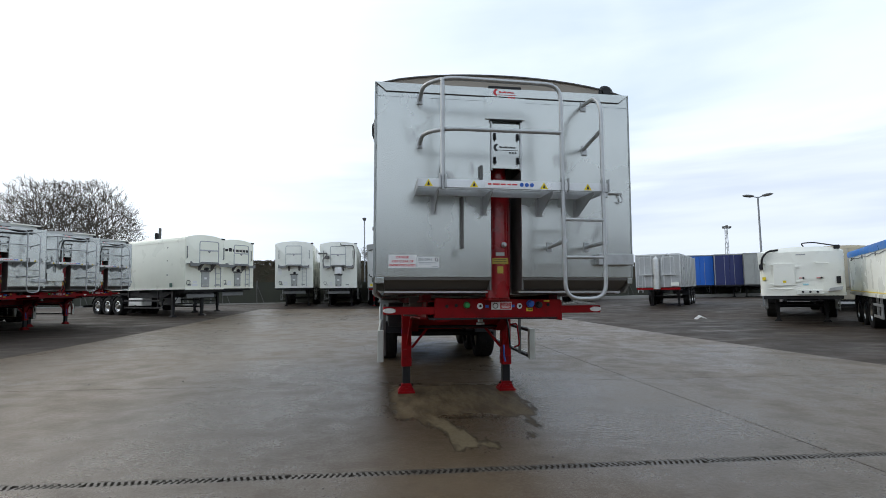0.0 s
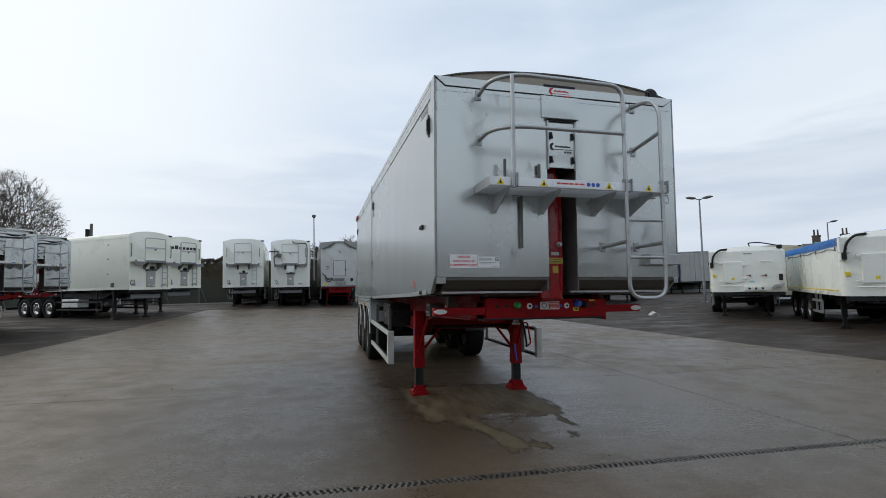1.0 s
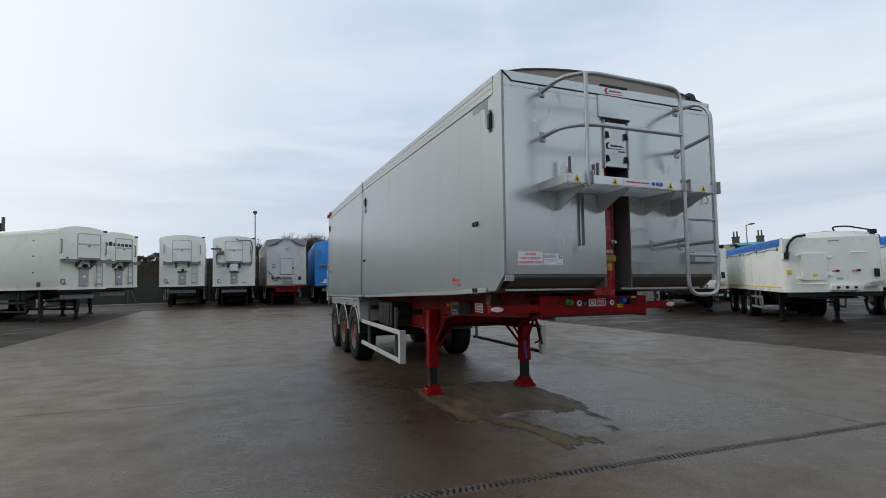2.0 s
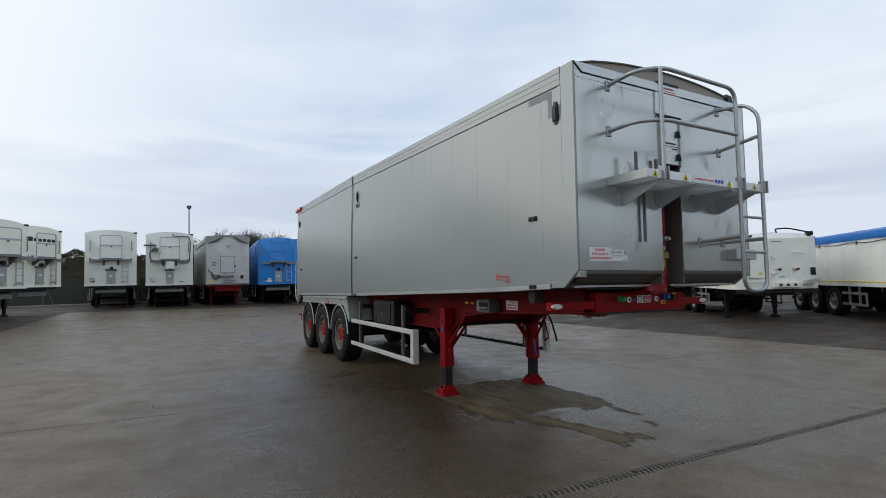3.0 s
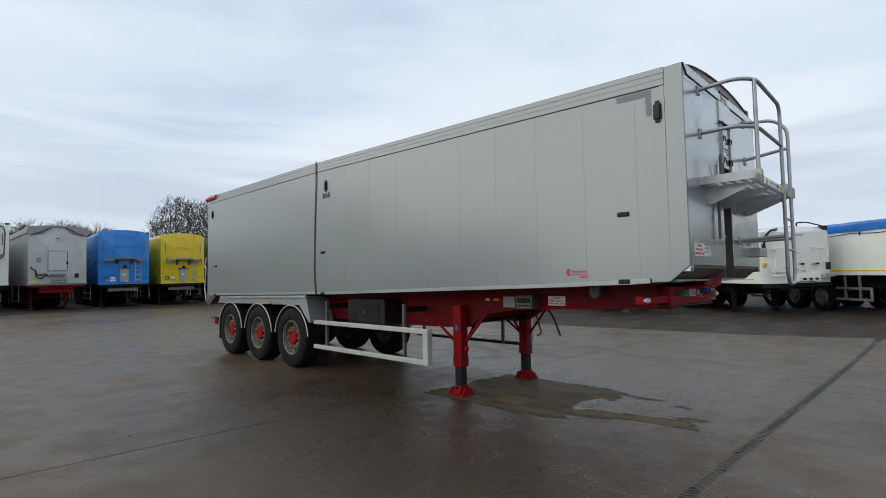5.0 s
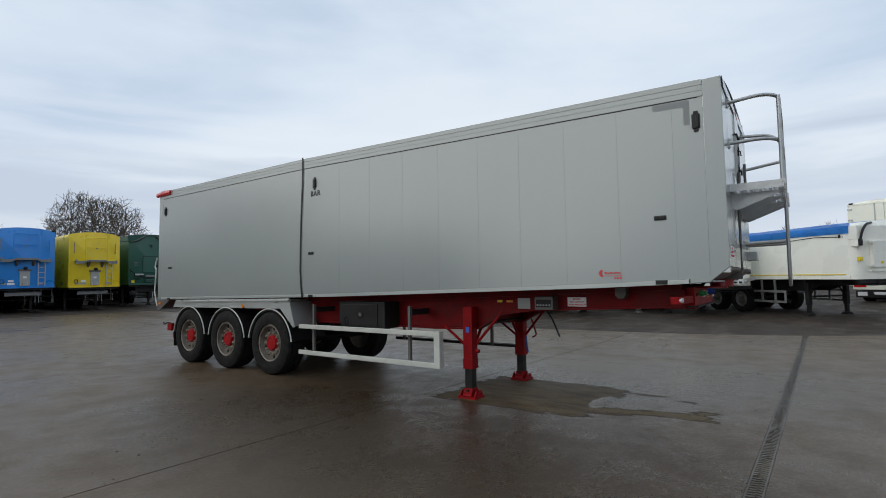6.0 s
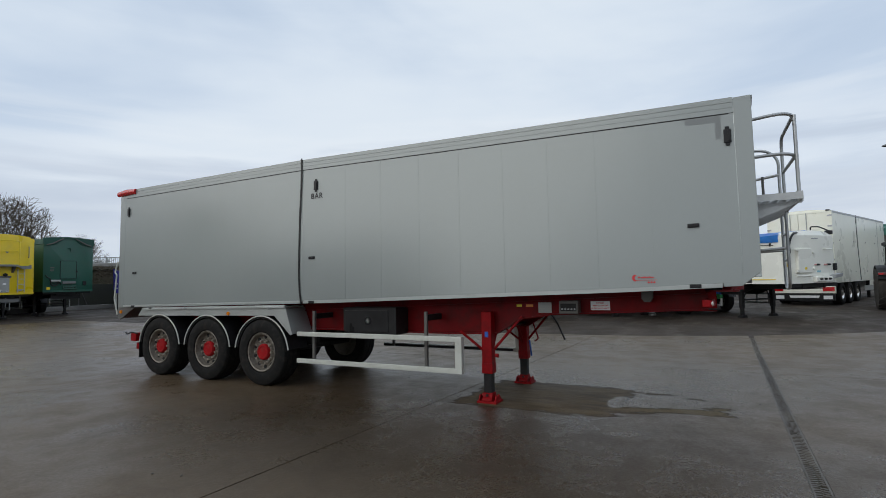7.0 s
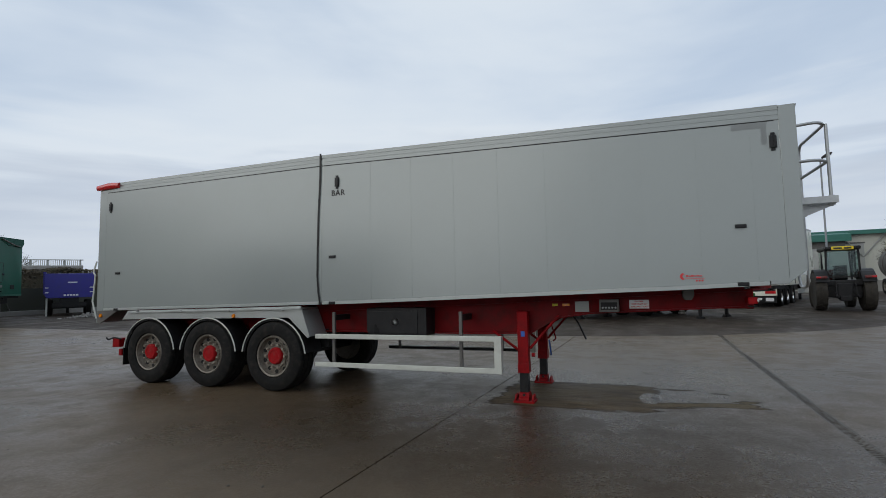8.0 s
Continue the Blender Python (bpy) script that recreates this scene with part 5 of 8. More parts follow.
tube(bm, [(-0.02, 10.24, 3.45), (-0.03, 10.5, 3.455), (-0.02, 10.80, 3.44)], [0.05, 0.062, 0.05], 10)
bmesh.ops.scale(bm, vec=(0.7, 1, 1.0), verts=bm.verts[:])
part("red_roll_end", bm, M_REDLENS, trailer, "red wrapped end of the roof gear", smooth=40)


# the body stands a little out of square: its width runs slightly back towards the far side
SKEW = 0.033
_shear, _done = Matrix.Identity(4), set()
_shear[1][0] = SKEW
for o in trailer.children_recursive:
    m = o.matrix_basis.copy()
    turned = max(abs(m[i][j]) for i in range(3) for j in range(3) if i != j) > 1e-4
    at = m.translation
    o.matrix_basis = Matrix.Translation((0, SKEW * (at.x - (0.3 if o.parent is trailer else 0.0)), 0)) @ m
    if o.type == "MESH" and turned and m[0][0] > 0.99:
        o.matrix_basis = Matrix.Translation(o.matrix_basis.translation) @ Matrix.Rotation(math.atan(SKEW), 4, "Z") @ m.to_3x3().to_4x4()
    if o.type == "MESH" and not turned and not o.data.name.startswith(("tyre", "rim", "hub", "wheel_nut", "hand_hole")) and o.data.name not in _done:
        o.data.transform(_shear)
        _done.add(o.data.name)


# ---------------- other trailers in the yard ----------------
M_PALEBLUE = surf("pale_blue_print", (0.30, 0.55, 0.62), 0.5, 0.0, 0.2, 8, 60, 0.0)
M_PALERED = surf("pale_red_print", (0.62, 0.30, 0.28), 0.5, 0.0, 0.2, 8, 60, 0.0)


def stand(x, y, a):
    """Pose of a vehicle whose near end has its middle at (x, y); a: the way it runs back from there."""
    return pose(x, y, level(x, y), 0, 0, a - 90)


def from_left(lx, ly, a, w):
    q = radians(a)
    return stand(lx + math.sin(q) * w / 2, ly - math.cos(q) * w / 2, a)


def from_right(rx, ry, a, w):
    q = radians(a)
    return stand(rx - math.sin(q) * w / 2, ry + math.cos(q) * w / 2, a)


FAR_WHEEL = {}


def far_wheel(parent, m, rim_mat):
    e = new("wheel")
    e.empty_display_size, e.parent, e.matrix_basis = 0.2, parent, m
    key = rim_mat.name
    if key not in FAR_WHEEL:
        prof = [(-0.12, 0.29), (-0.185, 0.33), (-0.195, 0.40), (-0.18, 0.47), (-0.15, 0.505), (0.15, 0.505), (0.18, 0.47), (0.195, 0.40), (0.185, 0.33), (0.12, 0.29)]
        t = part("tyre", lathe(B(), prof, (0, 0, 0), 26, caps=False), M_RUBBER, e, smooth=30)
        r = part("rim", lathe(B(), [(-0.15, 0.295), (-0.155, 0.27), (-0.08, 0.25), (-0.06, 0.2), (-0.10, 0.15), (-0.10, 0.1), (-0.1, 0.001)], (0, 0, 0), 20, caps=False), rim_mat, e, smooth=35)
        h = part("hub", lathe(B(), [(-0.1, 0.12), (-0.16, 0.11), (-0.18, 0.08), (-0.19, 0.001)], (0, 0, 0), 14), M_RIM, e, smooth=35)
        FAR_WHEEL[key] = (t, r, h)
    else:
        for o in FAR_WHEEL[key]:
            again(o, Matrix(), e)
    return e


def running_gear(t, w, length, z0, axles=3, rim_mat=None, beam_mat=None, legs=True, guard_mat=None, leg_y=2.4, ays=None, box=None):
    """Chassis, landing legs, side guards, axles and wheels under a trailer."""
    bmat = beam_mat or M_BLACK
    for x in (-0.55, 0.47):
        part("chassis_beam", prism(B(), [(0.1, z0 - 0.16), (2.0, z0 - 0.2), (2.6, z0 - 0.42), (length - 0.2, z0 - 0.42), (length - 0.2, z0 - 0.004), (0.1, z0 - 0.004)], "x", x, x + 0.08), bmat, t)
    part("coupling_plate", bx(B(), -0.6, 0.6, 0.15, 1.6, z0 - 0.2, z0 - 0.17), bmat, t)
    for y in (0.12, 2.0, 4.0, 6.0):
        if y < length - 1:
            part("cross_member", bx(B(), -w / 2 + 0.08, w / 2 - 0.08, y, y + 0.1, z0 - 0.13, z0 - 0.006), bmat, t)
    if legs:
        for x in (-0.78, 0.78):
            leg = part("landing_leg", bx(B(), x - 0.07, x + 0.07, leg_y, leg_y + 0.14, 0.35, z0 - 0.05, 0.01), beam_mat or M_BLACK, t)
            part("inner_leg", bx(B(), x - 0.05, x + 0.05, leg_y + 0.02, leg_y + 0.12, 0.06, 0.36), M_BLACK, leg)
            part("foot", prism(B(), [(x - 0.15, 0.0), (x + 0.15, 0.0), (x + 0.13, 0.03), (x + 0.07, 0.09), (x - 0.07, 0.09), (x - 0.13, 0.03)], "y", leg_y - 0.03, leg_y + 0.17), beam_mat or M_BLACK, leg)
            part("brace", tube(B(), [(x * 0.92, leg_y + 0.07, 0.7), (x * 0.55, leg_y + 0.07, z0 - 0.2)], 0.025, 6), bmat, leg)
        part("leg_brace", bx(B(), -0.7, 0.7, leg_y + 0.05, leg_y + 0.09, 0.62, 0.68), bmat, t)
    last = length - 1.15
    ays = ays or [last - 1.31 * k for k in range(axles)]
    if box:
        for s in (-1, 1):
            b = part("locker", bx(B(), *sorted((s * (w / 2 - 0.03), s * (w / 2 - 0.5))), box[0], box[1], 0.56, z0 - 0.4, 0.015), M_ALU, t, "pale aluminium side locker")
            part("locker_lid", bx(B(), *sorted((s * (w / 2 - 0.018), s * (w / 2 - 0.029))), box[0] + 0.05, box[1] - 0.05, 0.6, z0 - 0.44, 0.004), M_ALU, b)
    for y in ays:
        part("axle", tube(B(), [(-w / 2 + 0.25, y, 0.505), (w / 2 - 0.25, y, 0.505)], 0.065, 10), M_BLACK, t)
        far_wheel(t, pose(-w / 2 + 0.21, y, 0.505, 31 * y), rim_mat or M_RIM)
        far_wheel(t, pose(w / 2 - 0.21, y, 0.505, 31 * y, 0, 180), rim_mat or M_RIM)
        for s in (-1, 1):
            pts = [(y + 0.58 * math.cos(radians(q)), 0.505 + 0.58 * math.sin(radians(q))) for q in range(15, 166, 15)]
            poly = pts + [(yy + (yy - y) * 0.04, zz + (zz - 0.505) * 0.04) for yy, zz in pts[::-1]]
            xa, xb = sorted((s * (w / 2 - 0.02), s * (w / 2 - 0.42)))
            part("mudguard", prism(B(), poly, "x", xa, xb), M_PLASTIC, t)
    gy0, gy1 = leg_y + 0.6, min(ays) - 0.7
    if gy1 > gy0 + 0.6:
        gm = guard_mat or M_GALV
        for s in (-1, 1):
            xa, xb = sorted((s * (w / 2 - 0.01), s * (w / 2 - 0.05)))
            g = part("side_guard", bx(B(), xa, xb, gy0, gy1, 0.78, 0.86, 0.006), gm, t)
            part("lower_rail", bx(B(), xa, xb, gy0, gy1, 0.42, 0.50, 0.006), gm, g)
            part("end_rail", bx(B(), xa, xb, gy0 - 0.08, gy0 - 0.002, 0.42, 0.86, 0.006), gm, g)
            for y in (gy0 + 0.4, gy1 - 0.35):
                xc, xd = sorted((s * (w / 2 - 0.055), s * (w / 2 - 0.11)))
                part("guard_post", bx(B(), xc, xd, y, y + 0.06, 0.44, z0 - 0.02), gm, g)
    part("rear_bumper", bx(B(), -w / 2 + 0.15, w / 2 - 0.15, length - 0.32, length - 0.24, 0.45, 0.57, 0.01), bmat, t)


def arch_profile(w, z0, z1, rise, rad=0.08, n=10):
    pts = [(-w / 2, z0), (w / 2, z0), (w / 2, z1 - rise - rad)]
    for i in range(n + 1):
        k = 1 - 2 * i / n
        pts.append(((w / 2 - 0.02) * k, z1 - rise * abs(k) ** 2.2))
    return pts + [(-w / 2, z1 - rise - rad)]


def ladder_on(t, x0, x1, z0, z1, mat_, name="ladder"):
    lad = part(name, bx(bx(B(), x0, x0 + 0.035, -0.10, -0.07, z0, z1), x1 - 0.035, x1, -0.10, -0.07, z0, z1), mat_, t)
    for k in range(max(2, int((z1 - z0) / 0.27))):
        z = z0 + 0.14 + k * 0.27
        if z < z1 - 0.03:
            part("rung", bx(B(), x0 + 0.036, x1 - 0.036, -0.098, -0.072, z, z + 0.028), mat_, lad)
    for z in (z0 + 0.08, z1 - 0.08):
        part("ladder_foot", bx(bx(B(), x0 + 0.002, x0 + 0.033, -0.069, 0.0, z, z + 0.03), x1 - 0.033, x1 - 0.002, -0.069, 0.0, z, z + 0.03), mat_, lad)
    return lad


def bulk_trailer(m, label, paint, w=2.5, length=10.5, z0=1.32, z1=4.4, style="rail", group="", two_ladders=False, camera_arm=False, tarp=None, mark=False, beam_mat=None, trim=None, ladder_mat=None, rivets=False, gear=None):
    """A tall bulk trailer seen on its front end."""
    t = root("bulk_trailer", m, label, "trailer", group)
    trim = trim or M_CATGREY
    frame_mat = paint if paint in (M_BLUE, M_YELLOW) else M_GALV
    h = z1 - z0
    bm = prism(B(), arch_profile(w, z0, z1, 0.16), "y", 0.0, length, 0.012)
    part("body", bm, paint, t, smooth=30)
    for s in (-1, 1):
        xa, xb = sorted((s * (w / 2 + 0.001), s * (w / 2 + 0.016)))
        part("bottom_rail", bx(B(), xa, xb, 0.02, length - 0.02, z0 + 0.0, z0 + 0.09, 0.003), paint, t)
        part("top_rail", bx(B(), xa, xb, 0.02, length - 0.02, z1 - 0.36, z1 - 0.25, 0.003), paint, t)
        if rivets:
            for y in (1.4, 6.0):
                for z in (z0 + 0.7, z0 + 1.4, z0 + 2.05):
                    part("side_light", bx(B(), min(xa, xb) - 0.01, max(xa, xb), y, y + 0.07, z, z + 0.05, 0.003), M_PLASTIC, t)
            part("side_box", bx(B(), xa - 0.01, xb, 1.0, 1.2, z0 + 0.12, z0 + 0.32, 0.003), M_GREEN, t)
    part("front_sill", bx(B(), -w / 2 + 0.01, w / 2 - 0.01, -0.03, 0.0, z0 - 0.02, z0 + 0.07, 0.004), trim if style == "sheet" and tarp is None else paint, t)
    if style == "rail":
        zp = z0 + h * 0.475
        part("corner_bead", bx(B(), -w / 2 + 0.01, -w / 2 + 0.05, -0.012, 0.0, z0 + 0.08, z1 - 0.3), paint, t)
        part("corner_bead", bx(B(), w / 2 - 0.05, w / 2 - 0.01, -0.012, 0.0, z0 + 0.08, z1 - 0.3), paint, t)
        rail = part("guard_frame", tube(B(), fillet([(-0.52, -0.32, zp), (-0.52, -0.32, z1 - 0.34), (0.52, -0.32, z1 - 0.34), (0.52, -0.32, zp)], 0.12), 0.024, 8), frame_mat, t, "rounded tubular guard frame", smooth=40)
        zm = zp + (z1 - 0.34 - zp) * 0.58
        part("mid_bar", bx(B(), -0.5, 0.5, -0.335, -0.305, zm - 0.035, zm + 0.035, 0.004), frame_mat, rail)
        part("bar_bracket", prism(B(), [(-0.08, zm - 0.036), (0.08, zm - 0.036), (0.0, zm - 0.13)], "y", -0.33, -0.31), trim, rail)
        for x in (-1.0, 1.0):
            part("grab_rail", tube(B(), fillet([(x, 0.0, z1 - 0.62), (x, -0.07, z1 - 0.62), (x, -0.07, z1 - 1.18), (x, 0.0, z1 - 1.18)], 0.03), 0.02, 6), trim, t)
        cat = part("catwalk", prism(B(), [(-1.02, zp - 0.17), (-0.62, zp - 0.17), (-0.45, zp - 0.05), (0.45, zp - 0.05), (0.62, zp - 0.17), (1.02, zp - 0.17), (1.02, zp + 0.03), (0.95, zp + 0.03), (0.9, zp - 0.03), (0.55, zp - 0.03), (0.45, zp + 0.05), (-0.45, zp + 0.05), (-0.55, zp - 0.03), (-0.9, zp - 0.03), (-0.95, zp + 0.06), (-1.02, zp + 0.06)], "y", -0.36, -0.33), trim, t, "grey catwalk plate on brackets")
        part("deck", bx(B(), -1.0, 1.0, -0.329, -0.002, zp - 0.04, zp - 0.02), trim, cat)
        for x in (-0.34, 0.34):
            part("bracket", prism(B(), [(-0.33, zp - 0.05), (-0.01, zp - 0.05), (-0.01, zp - 0.36)], "x", x - 0.05, x + 0.05), M_DARKGREY, cat)
        lm = ladder_mat or M_GALV
        ladder_on(t, 0.52, 0.84, z0 + 0.08, zp - 0.18, lm)
        if two_ladders:
            ladder_on(t, -0.86, -0.56, z0 + 0.08, zp - 0.18, lm)
        ram = part("ram_cover", bx(B(), -0.21, 0.21, -0.05, 0.0, z0 + 0.1, z0 + 0.84, 0.01), M_GREYP, t, "grey ram cover plate")
        part("ram_clamp", bx(B(), -0.27, 0.27, -0.09, -0.002, z0 + 0.845, z0 + 0.94, 0.01), M_DARKGREY, ram)
        part("ram_head", lathe(B(), [(-0.16, 0.001), (-0.16, 0.07), (-0.09, 0.09), (0, 0.09)], (0.03, 0, z0 + 0.99), 14, "y"), M_BLACK, ram)
        part("ram_plate", bx(B(), -0.07, 0.07, -0.056, -0.051, z0 + 0.48, z0 + 0.58), M_WHITE, ram)
        for x in (-0.17, 0.08):
            part("lamp_socket", bx(B(), x, x + 0.09, -0.062, -0.051, z0 + 0.14, z0 + 0.22), M_CHROME, ram)
        part("info_plate", bx(B(), -0.92, -0.74, -0.008, 0.0, z0 + 0.17, z0 + 0.27), M_GREYP, t)
        part("info_plate", bx(B(), 0.5, 0.72, -0.112, -0.101, z0 + 0.16, z0 + 0.24), M_GREYP, t)
        bm = tube(B(), fillet([(-0.98, -0.02, z0 + 0.24), (-0.98, -0.04, z0 + 0.42), (-0.82, -0.04, z0 + 0.42), (-0.82, -0.02, z0 + 0.24), (-0.96, -0.03, z0 + 0.22)], 0.03), 0.014, 6)
        part("document_tube", bm, M_INK, t)
        part("sticker", bx(B(), -0.66, -0.44, -0.004, 0.0, z0 + 0.30, z0 + 0.40), M_WHITE, t)
        part("sticker", bx(B(), -0.70, -0.40, -0.004, 0.0, z0 + 0.15, z0 + 0.26), M_GREYP if paint is M_YELLOW else M_WHITE, t)
        part("roof_light", bx(B(), w / 2 - 0.16, w / 2 + 0.02, -0.02, 0.1, z1 - 0.18, z1 - 0.10, 0.01), M_PLASTIC, t)
        if mark:
            for k, (x, ww) in enumerate(((-0.98, 0.14), (-0.76, 0.2), (-0.5, 0.22), (-0.24, 0.18), (0.0, 0.18), (0.24, 0.18), (0.48, 0.2), (0.72, 0.18))):
                part("mark_bar", bx(B(), x - ww / 2, x + ww / 2, -0.006, 0.0, z1 - 0.70, z1 - (0.5 if k in (0, 2) else 0.56)), M_INK, t)
        if camera_arm:
            bm = tube(B(), [(-w / 2 - 0.1, -0.15, z1 - 0.82), (-0.75, -0.2, z1 - 0.82)], 0.05, 8)
            bx(bm, -0.88, -0.6, -0.3, -0.05, z1 - 1.18, z1 - 0.98, 0.02)
            tube(bm, fillet([(-0.75, -0.2, z1 - 0.82), (-0.82, -0.2, z1 - 1.05), (-1.05, -0.1, z1 - 1.2), (-1.02, -0.06, z1 - 1.6)], 0.12), 0.035, 8)
            part("sheet_motor", bm, M_DARKGREY, t, "dark roof sheet motor and arm")
            part("wind_arm", tube(B(), fillet([(0.15, -0.06, z1 - 0.12), (0.2, -0.08, z1 - 0.25), (1.02, -0.08, z1 - 0.27), (1.1, -0.06, z1 - 0.6), (1.06, -0.05, zp - 0.1), (0.9, -0.05, zp - 0.2)], 0.12), 0.03, 8), M_DARKGREY, t)
            part("white_box", bx(B(), -0.2, 0.24, -0.4, -0.37, zp - 0.55, zp - 0.12, 0.01), M_WHITE, t)
        elif paint is M_WPAINT:
            part("paper_sheet", bx(B(), -1.05, -0.82, -0.004, 0.0, z0 + 0.9, z0 + 1.35), M_WHITE, t)
        part("under_frame", bx(bx(B(), -0.75, 0.75, 0.3, 0.36, z0 - 0.42, z0 - 0.22, 0.02), -0.62, 0.62, 0.29, 0.30, z0 - 0.39, z0 - 0.25), M_CATGREY, t)
    else:
        tm = tarp or M_TARP_GREY
        bm = B()
        prof = [(-w / 2 - 0.06, z1 - 0.30), (-w / 2 - 0.04, z1 - 0.06), (-0.35, z1 + 0.03), (0.35, z1 + 0.03), (w / 2 + 0.04, z1 - 0.06), (w / 2 + 0.06, z1 - 0.30), (w / 2 - 0.05, z1 - 0.52), (0.6, z1 - 0.40), (0.25, z1 - 0.06), (-0.25, z1 - 0.06), (-0.6, z1 - 0.40), (-w / 2 + 0.05, z1 - 0.52)]
        prism(bm, prof, "y", -0.06, 0.0, 0.01)
        part("front_sheet", bm, tm, t, "folded roll-over sheet at the top of the face")
        part("roof_sheet", prism(B(), [(-w / 2 - 0.05, z1 - 0.4), (-w / 2 - 0.03, z1 - 0.1), (0, z1 + 0.05), (w / 2 + 0.03, z1 - 0.1), (w / 2 + 0.05, z1 - 0.4), (w / 2 + 0.03, z1 - 0.42), (w / 2 + 0.005, z1 - 0.1), (0, z1 + 0.02), (-w / 2 - 0.005, z1 - 0.1), (-w / 2 - 0.03, z1 - 0.42)], "y", 0.02, length), tm, t)
        for s in (-1, 1):
            part("sheet_arm", tube(B(), fillet([(s * 0.3, -0.09, z1 - 0.06), (s * 0.85, -0.1, z1 - 0.38), (s * 1.12, -0.08, z1 - 0.46)], 0.1), 0.035, 8), M_DARKGREY, t)
        door = part("inspection_door", bx(B(), -0.42, 0.38, -0.03, 0.0, z0 + 0.74, z0 + 1.76, 0.012), paint, t)
        part("door_edge", tube(B(), fillet([(-0.43, -0.02, z0 + 1.2), (-0.43, -0.02, z0 + 1.77), (0.39, -0.02, z0 + 1.77), (0.39, -0.02, z0 + 0.73), (-0.43, -0.02, z0 + 0.73), (-0.43, -0.02, z0 + 1.2)], 0.06), 0.014, 6), M_BLACK, door)
        part("door_latch", bx(B(), 0.34, 0.44, -0.06, -0.031, z0 + 1.1, z0 + 1.2, 0.005), M_BLACK, door)
        part("coupling_strip", bx(B(), -0.3, 0.4, -0.08, 0.0, z0 + 0.12, z0 + 0.34, 0.01), M_GREYP if tarp is None else paint, t)
        for k in range(4):
            part("coupling", lathe(B(), [(-0.14, 0.001), (-0.14, 0.028), (-0.08, 0.034)], (-0.2 + 0.16 * k, 0, z0 + 0.24), 10, "y"), M_PLASTIC, t)
        part("step", bx(B(), -0.34, 0.3, -0.18, 0.0, z0 + 0.45, z0 + 0.58, 0.01), trim, t)
        part("hose", tube(B(), fillet([(-1.15, -0.03, z0 + 0.95), (-1.08, -0.12, z0 + 0.8), (-0.95, -0.14, z0 + 0.78), (-0.92, -0.12, z0 + 0.4), (-0.7, -0.12, z0 + 0.32), (-0.5, -0.1, z0 + 0.55)], 0.1), 0.028, 8), M_PLASTIC, t)
        part("hose", tube(B(), fillet([(-0.95, -0.03, z0 + 0.7), (-0.8, -0.14, z0 + 0.45), (-0.55, -0.14, z0 + 0.6), (-0.4, -0.08, z0 + 0.4)], 0.1), 0.022, 8), M_PLASTIC, t)
        part("hose_tray", bx(B(), -0.9, -0.42, -0.1, -0.002, z0 + 0.58, z0 + 0.68, 0.01), M_GALV, t)
        part("grille", bx(bx(bx(B(), -0.92, -0.72, -0.012, 0.0, z0 + 1.18, z0 + 1.22), -0.92, -0.72, -0.012, 0.0, z0 + 1.27, z0 + 1.31), -0.92, -0.72, -0.012, 0.0, z0 + 1.36, z0 + 1.40), M_DARKGREY, t)
        part("yellow_sticker", bx(B(), -1.08, -0.9, -0.004, 0.0, z0 + 0.12, z0 + 0.28), M_YELSTICK, t)
        part("document_box", bx(B(), 0.72, 0.9, -0.05, 0.0, z0 + 0.35, z0 + 0.58, 0.012), M_PLASTIC, t)
        part("grab_hook", tube(B(), fillet([(-0.1, -0.02, z1 - 0.62), (0.08, -0.06, z1 - 0.62), (0.08, -0.06, z1 - 0.82)], 0.05), 0.03, 6), paint, t)
        part("under_frame", bx(B(), -0.75, 0.75, 0.3, 0.36, z0 - 0.42, z0 - 0.1, 0.02), beam_mat or M_BLACK, t)
    running_gear(t, w, length, z0, beam_mat=beam_mat, **(gear or {}))
    return t


GROUP_A = "bulk trailers in the far row"
bulk_trailer(stand(-6.1, 36.4, 94), "tall white bulk trailer with grey catwalk and ladder", M_WPAINT, z1=4.48, group=GROUP_A)
bulk_trailer(stand(-3.15, 36.6, 91), "tall white bulk trailer with two ladders and sheet motor", M_WPAINT, z1=4.5, group=GROUP_A, two_ladders=True, camera_arm=True, ladder_mat=M_WPAINT)
bulk_trailer(stand(0.1, 36.7, 92), "tall grey bulk trailer with folded grey roof sheet", M_PALEGREY, style="sheet", group=GROUP_A, beam_mat=M_RED)
bulk_trailer(stand(3.2, 37.0, 87), "bright blue bulk trailer with pale catwalk and ladder", M_BLUE, group=GROUP_A)
bulk_trailer(stand(6.45, 37.3, 87), "bright yellow bulk trailer with grey catwalk", M_YELLOW, group=GROUP_A, rivets=True)
bulk_trailer(stand(10.0, 38.6, 86), "dark green bulk trailer with rolled green sheet", M_GREEN, style="sheet", z0=1.38, z1=4.5, tarp=M_TARP_GREEN, group=GROUP_A)
GROUP_B = "cream trailers parked at an angle"
bulk_trailer(from_left(-9.5, 26.35, 143, 2.14), "long cream bulk trailer with side steps beside the tarmac", M_CREAM, w=2.14, length=10.2, z0=1.36, z1=4.05, group=GROUP_B, rivets=True, gear=dict(rim_mat=M_CHROME, ays=[6.0, 7.05, 8.1], box=(3.6, 4.9), leg_y=1.3, guard_mat=M_BLACK))
bulk_trailer(from_right(-7.72, 32.0, 148, 2.4), "cream bulk trailer with dark maker's bars on top", M_CREAM, w=2.4, length=11.0, z0=1.36, z1=4.12, group=GROUP_B, mark=True)

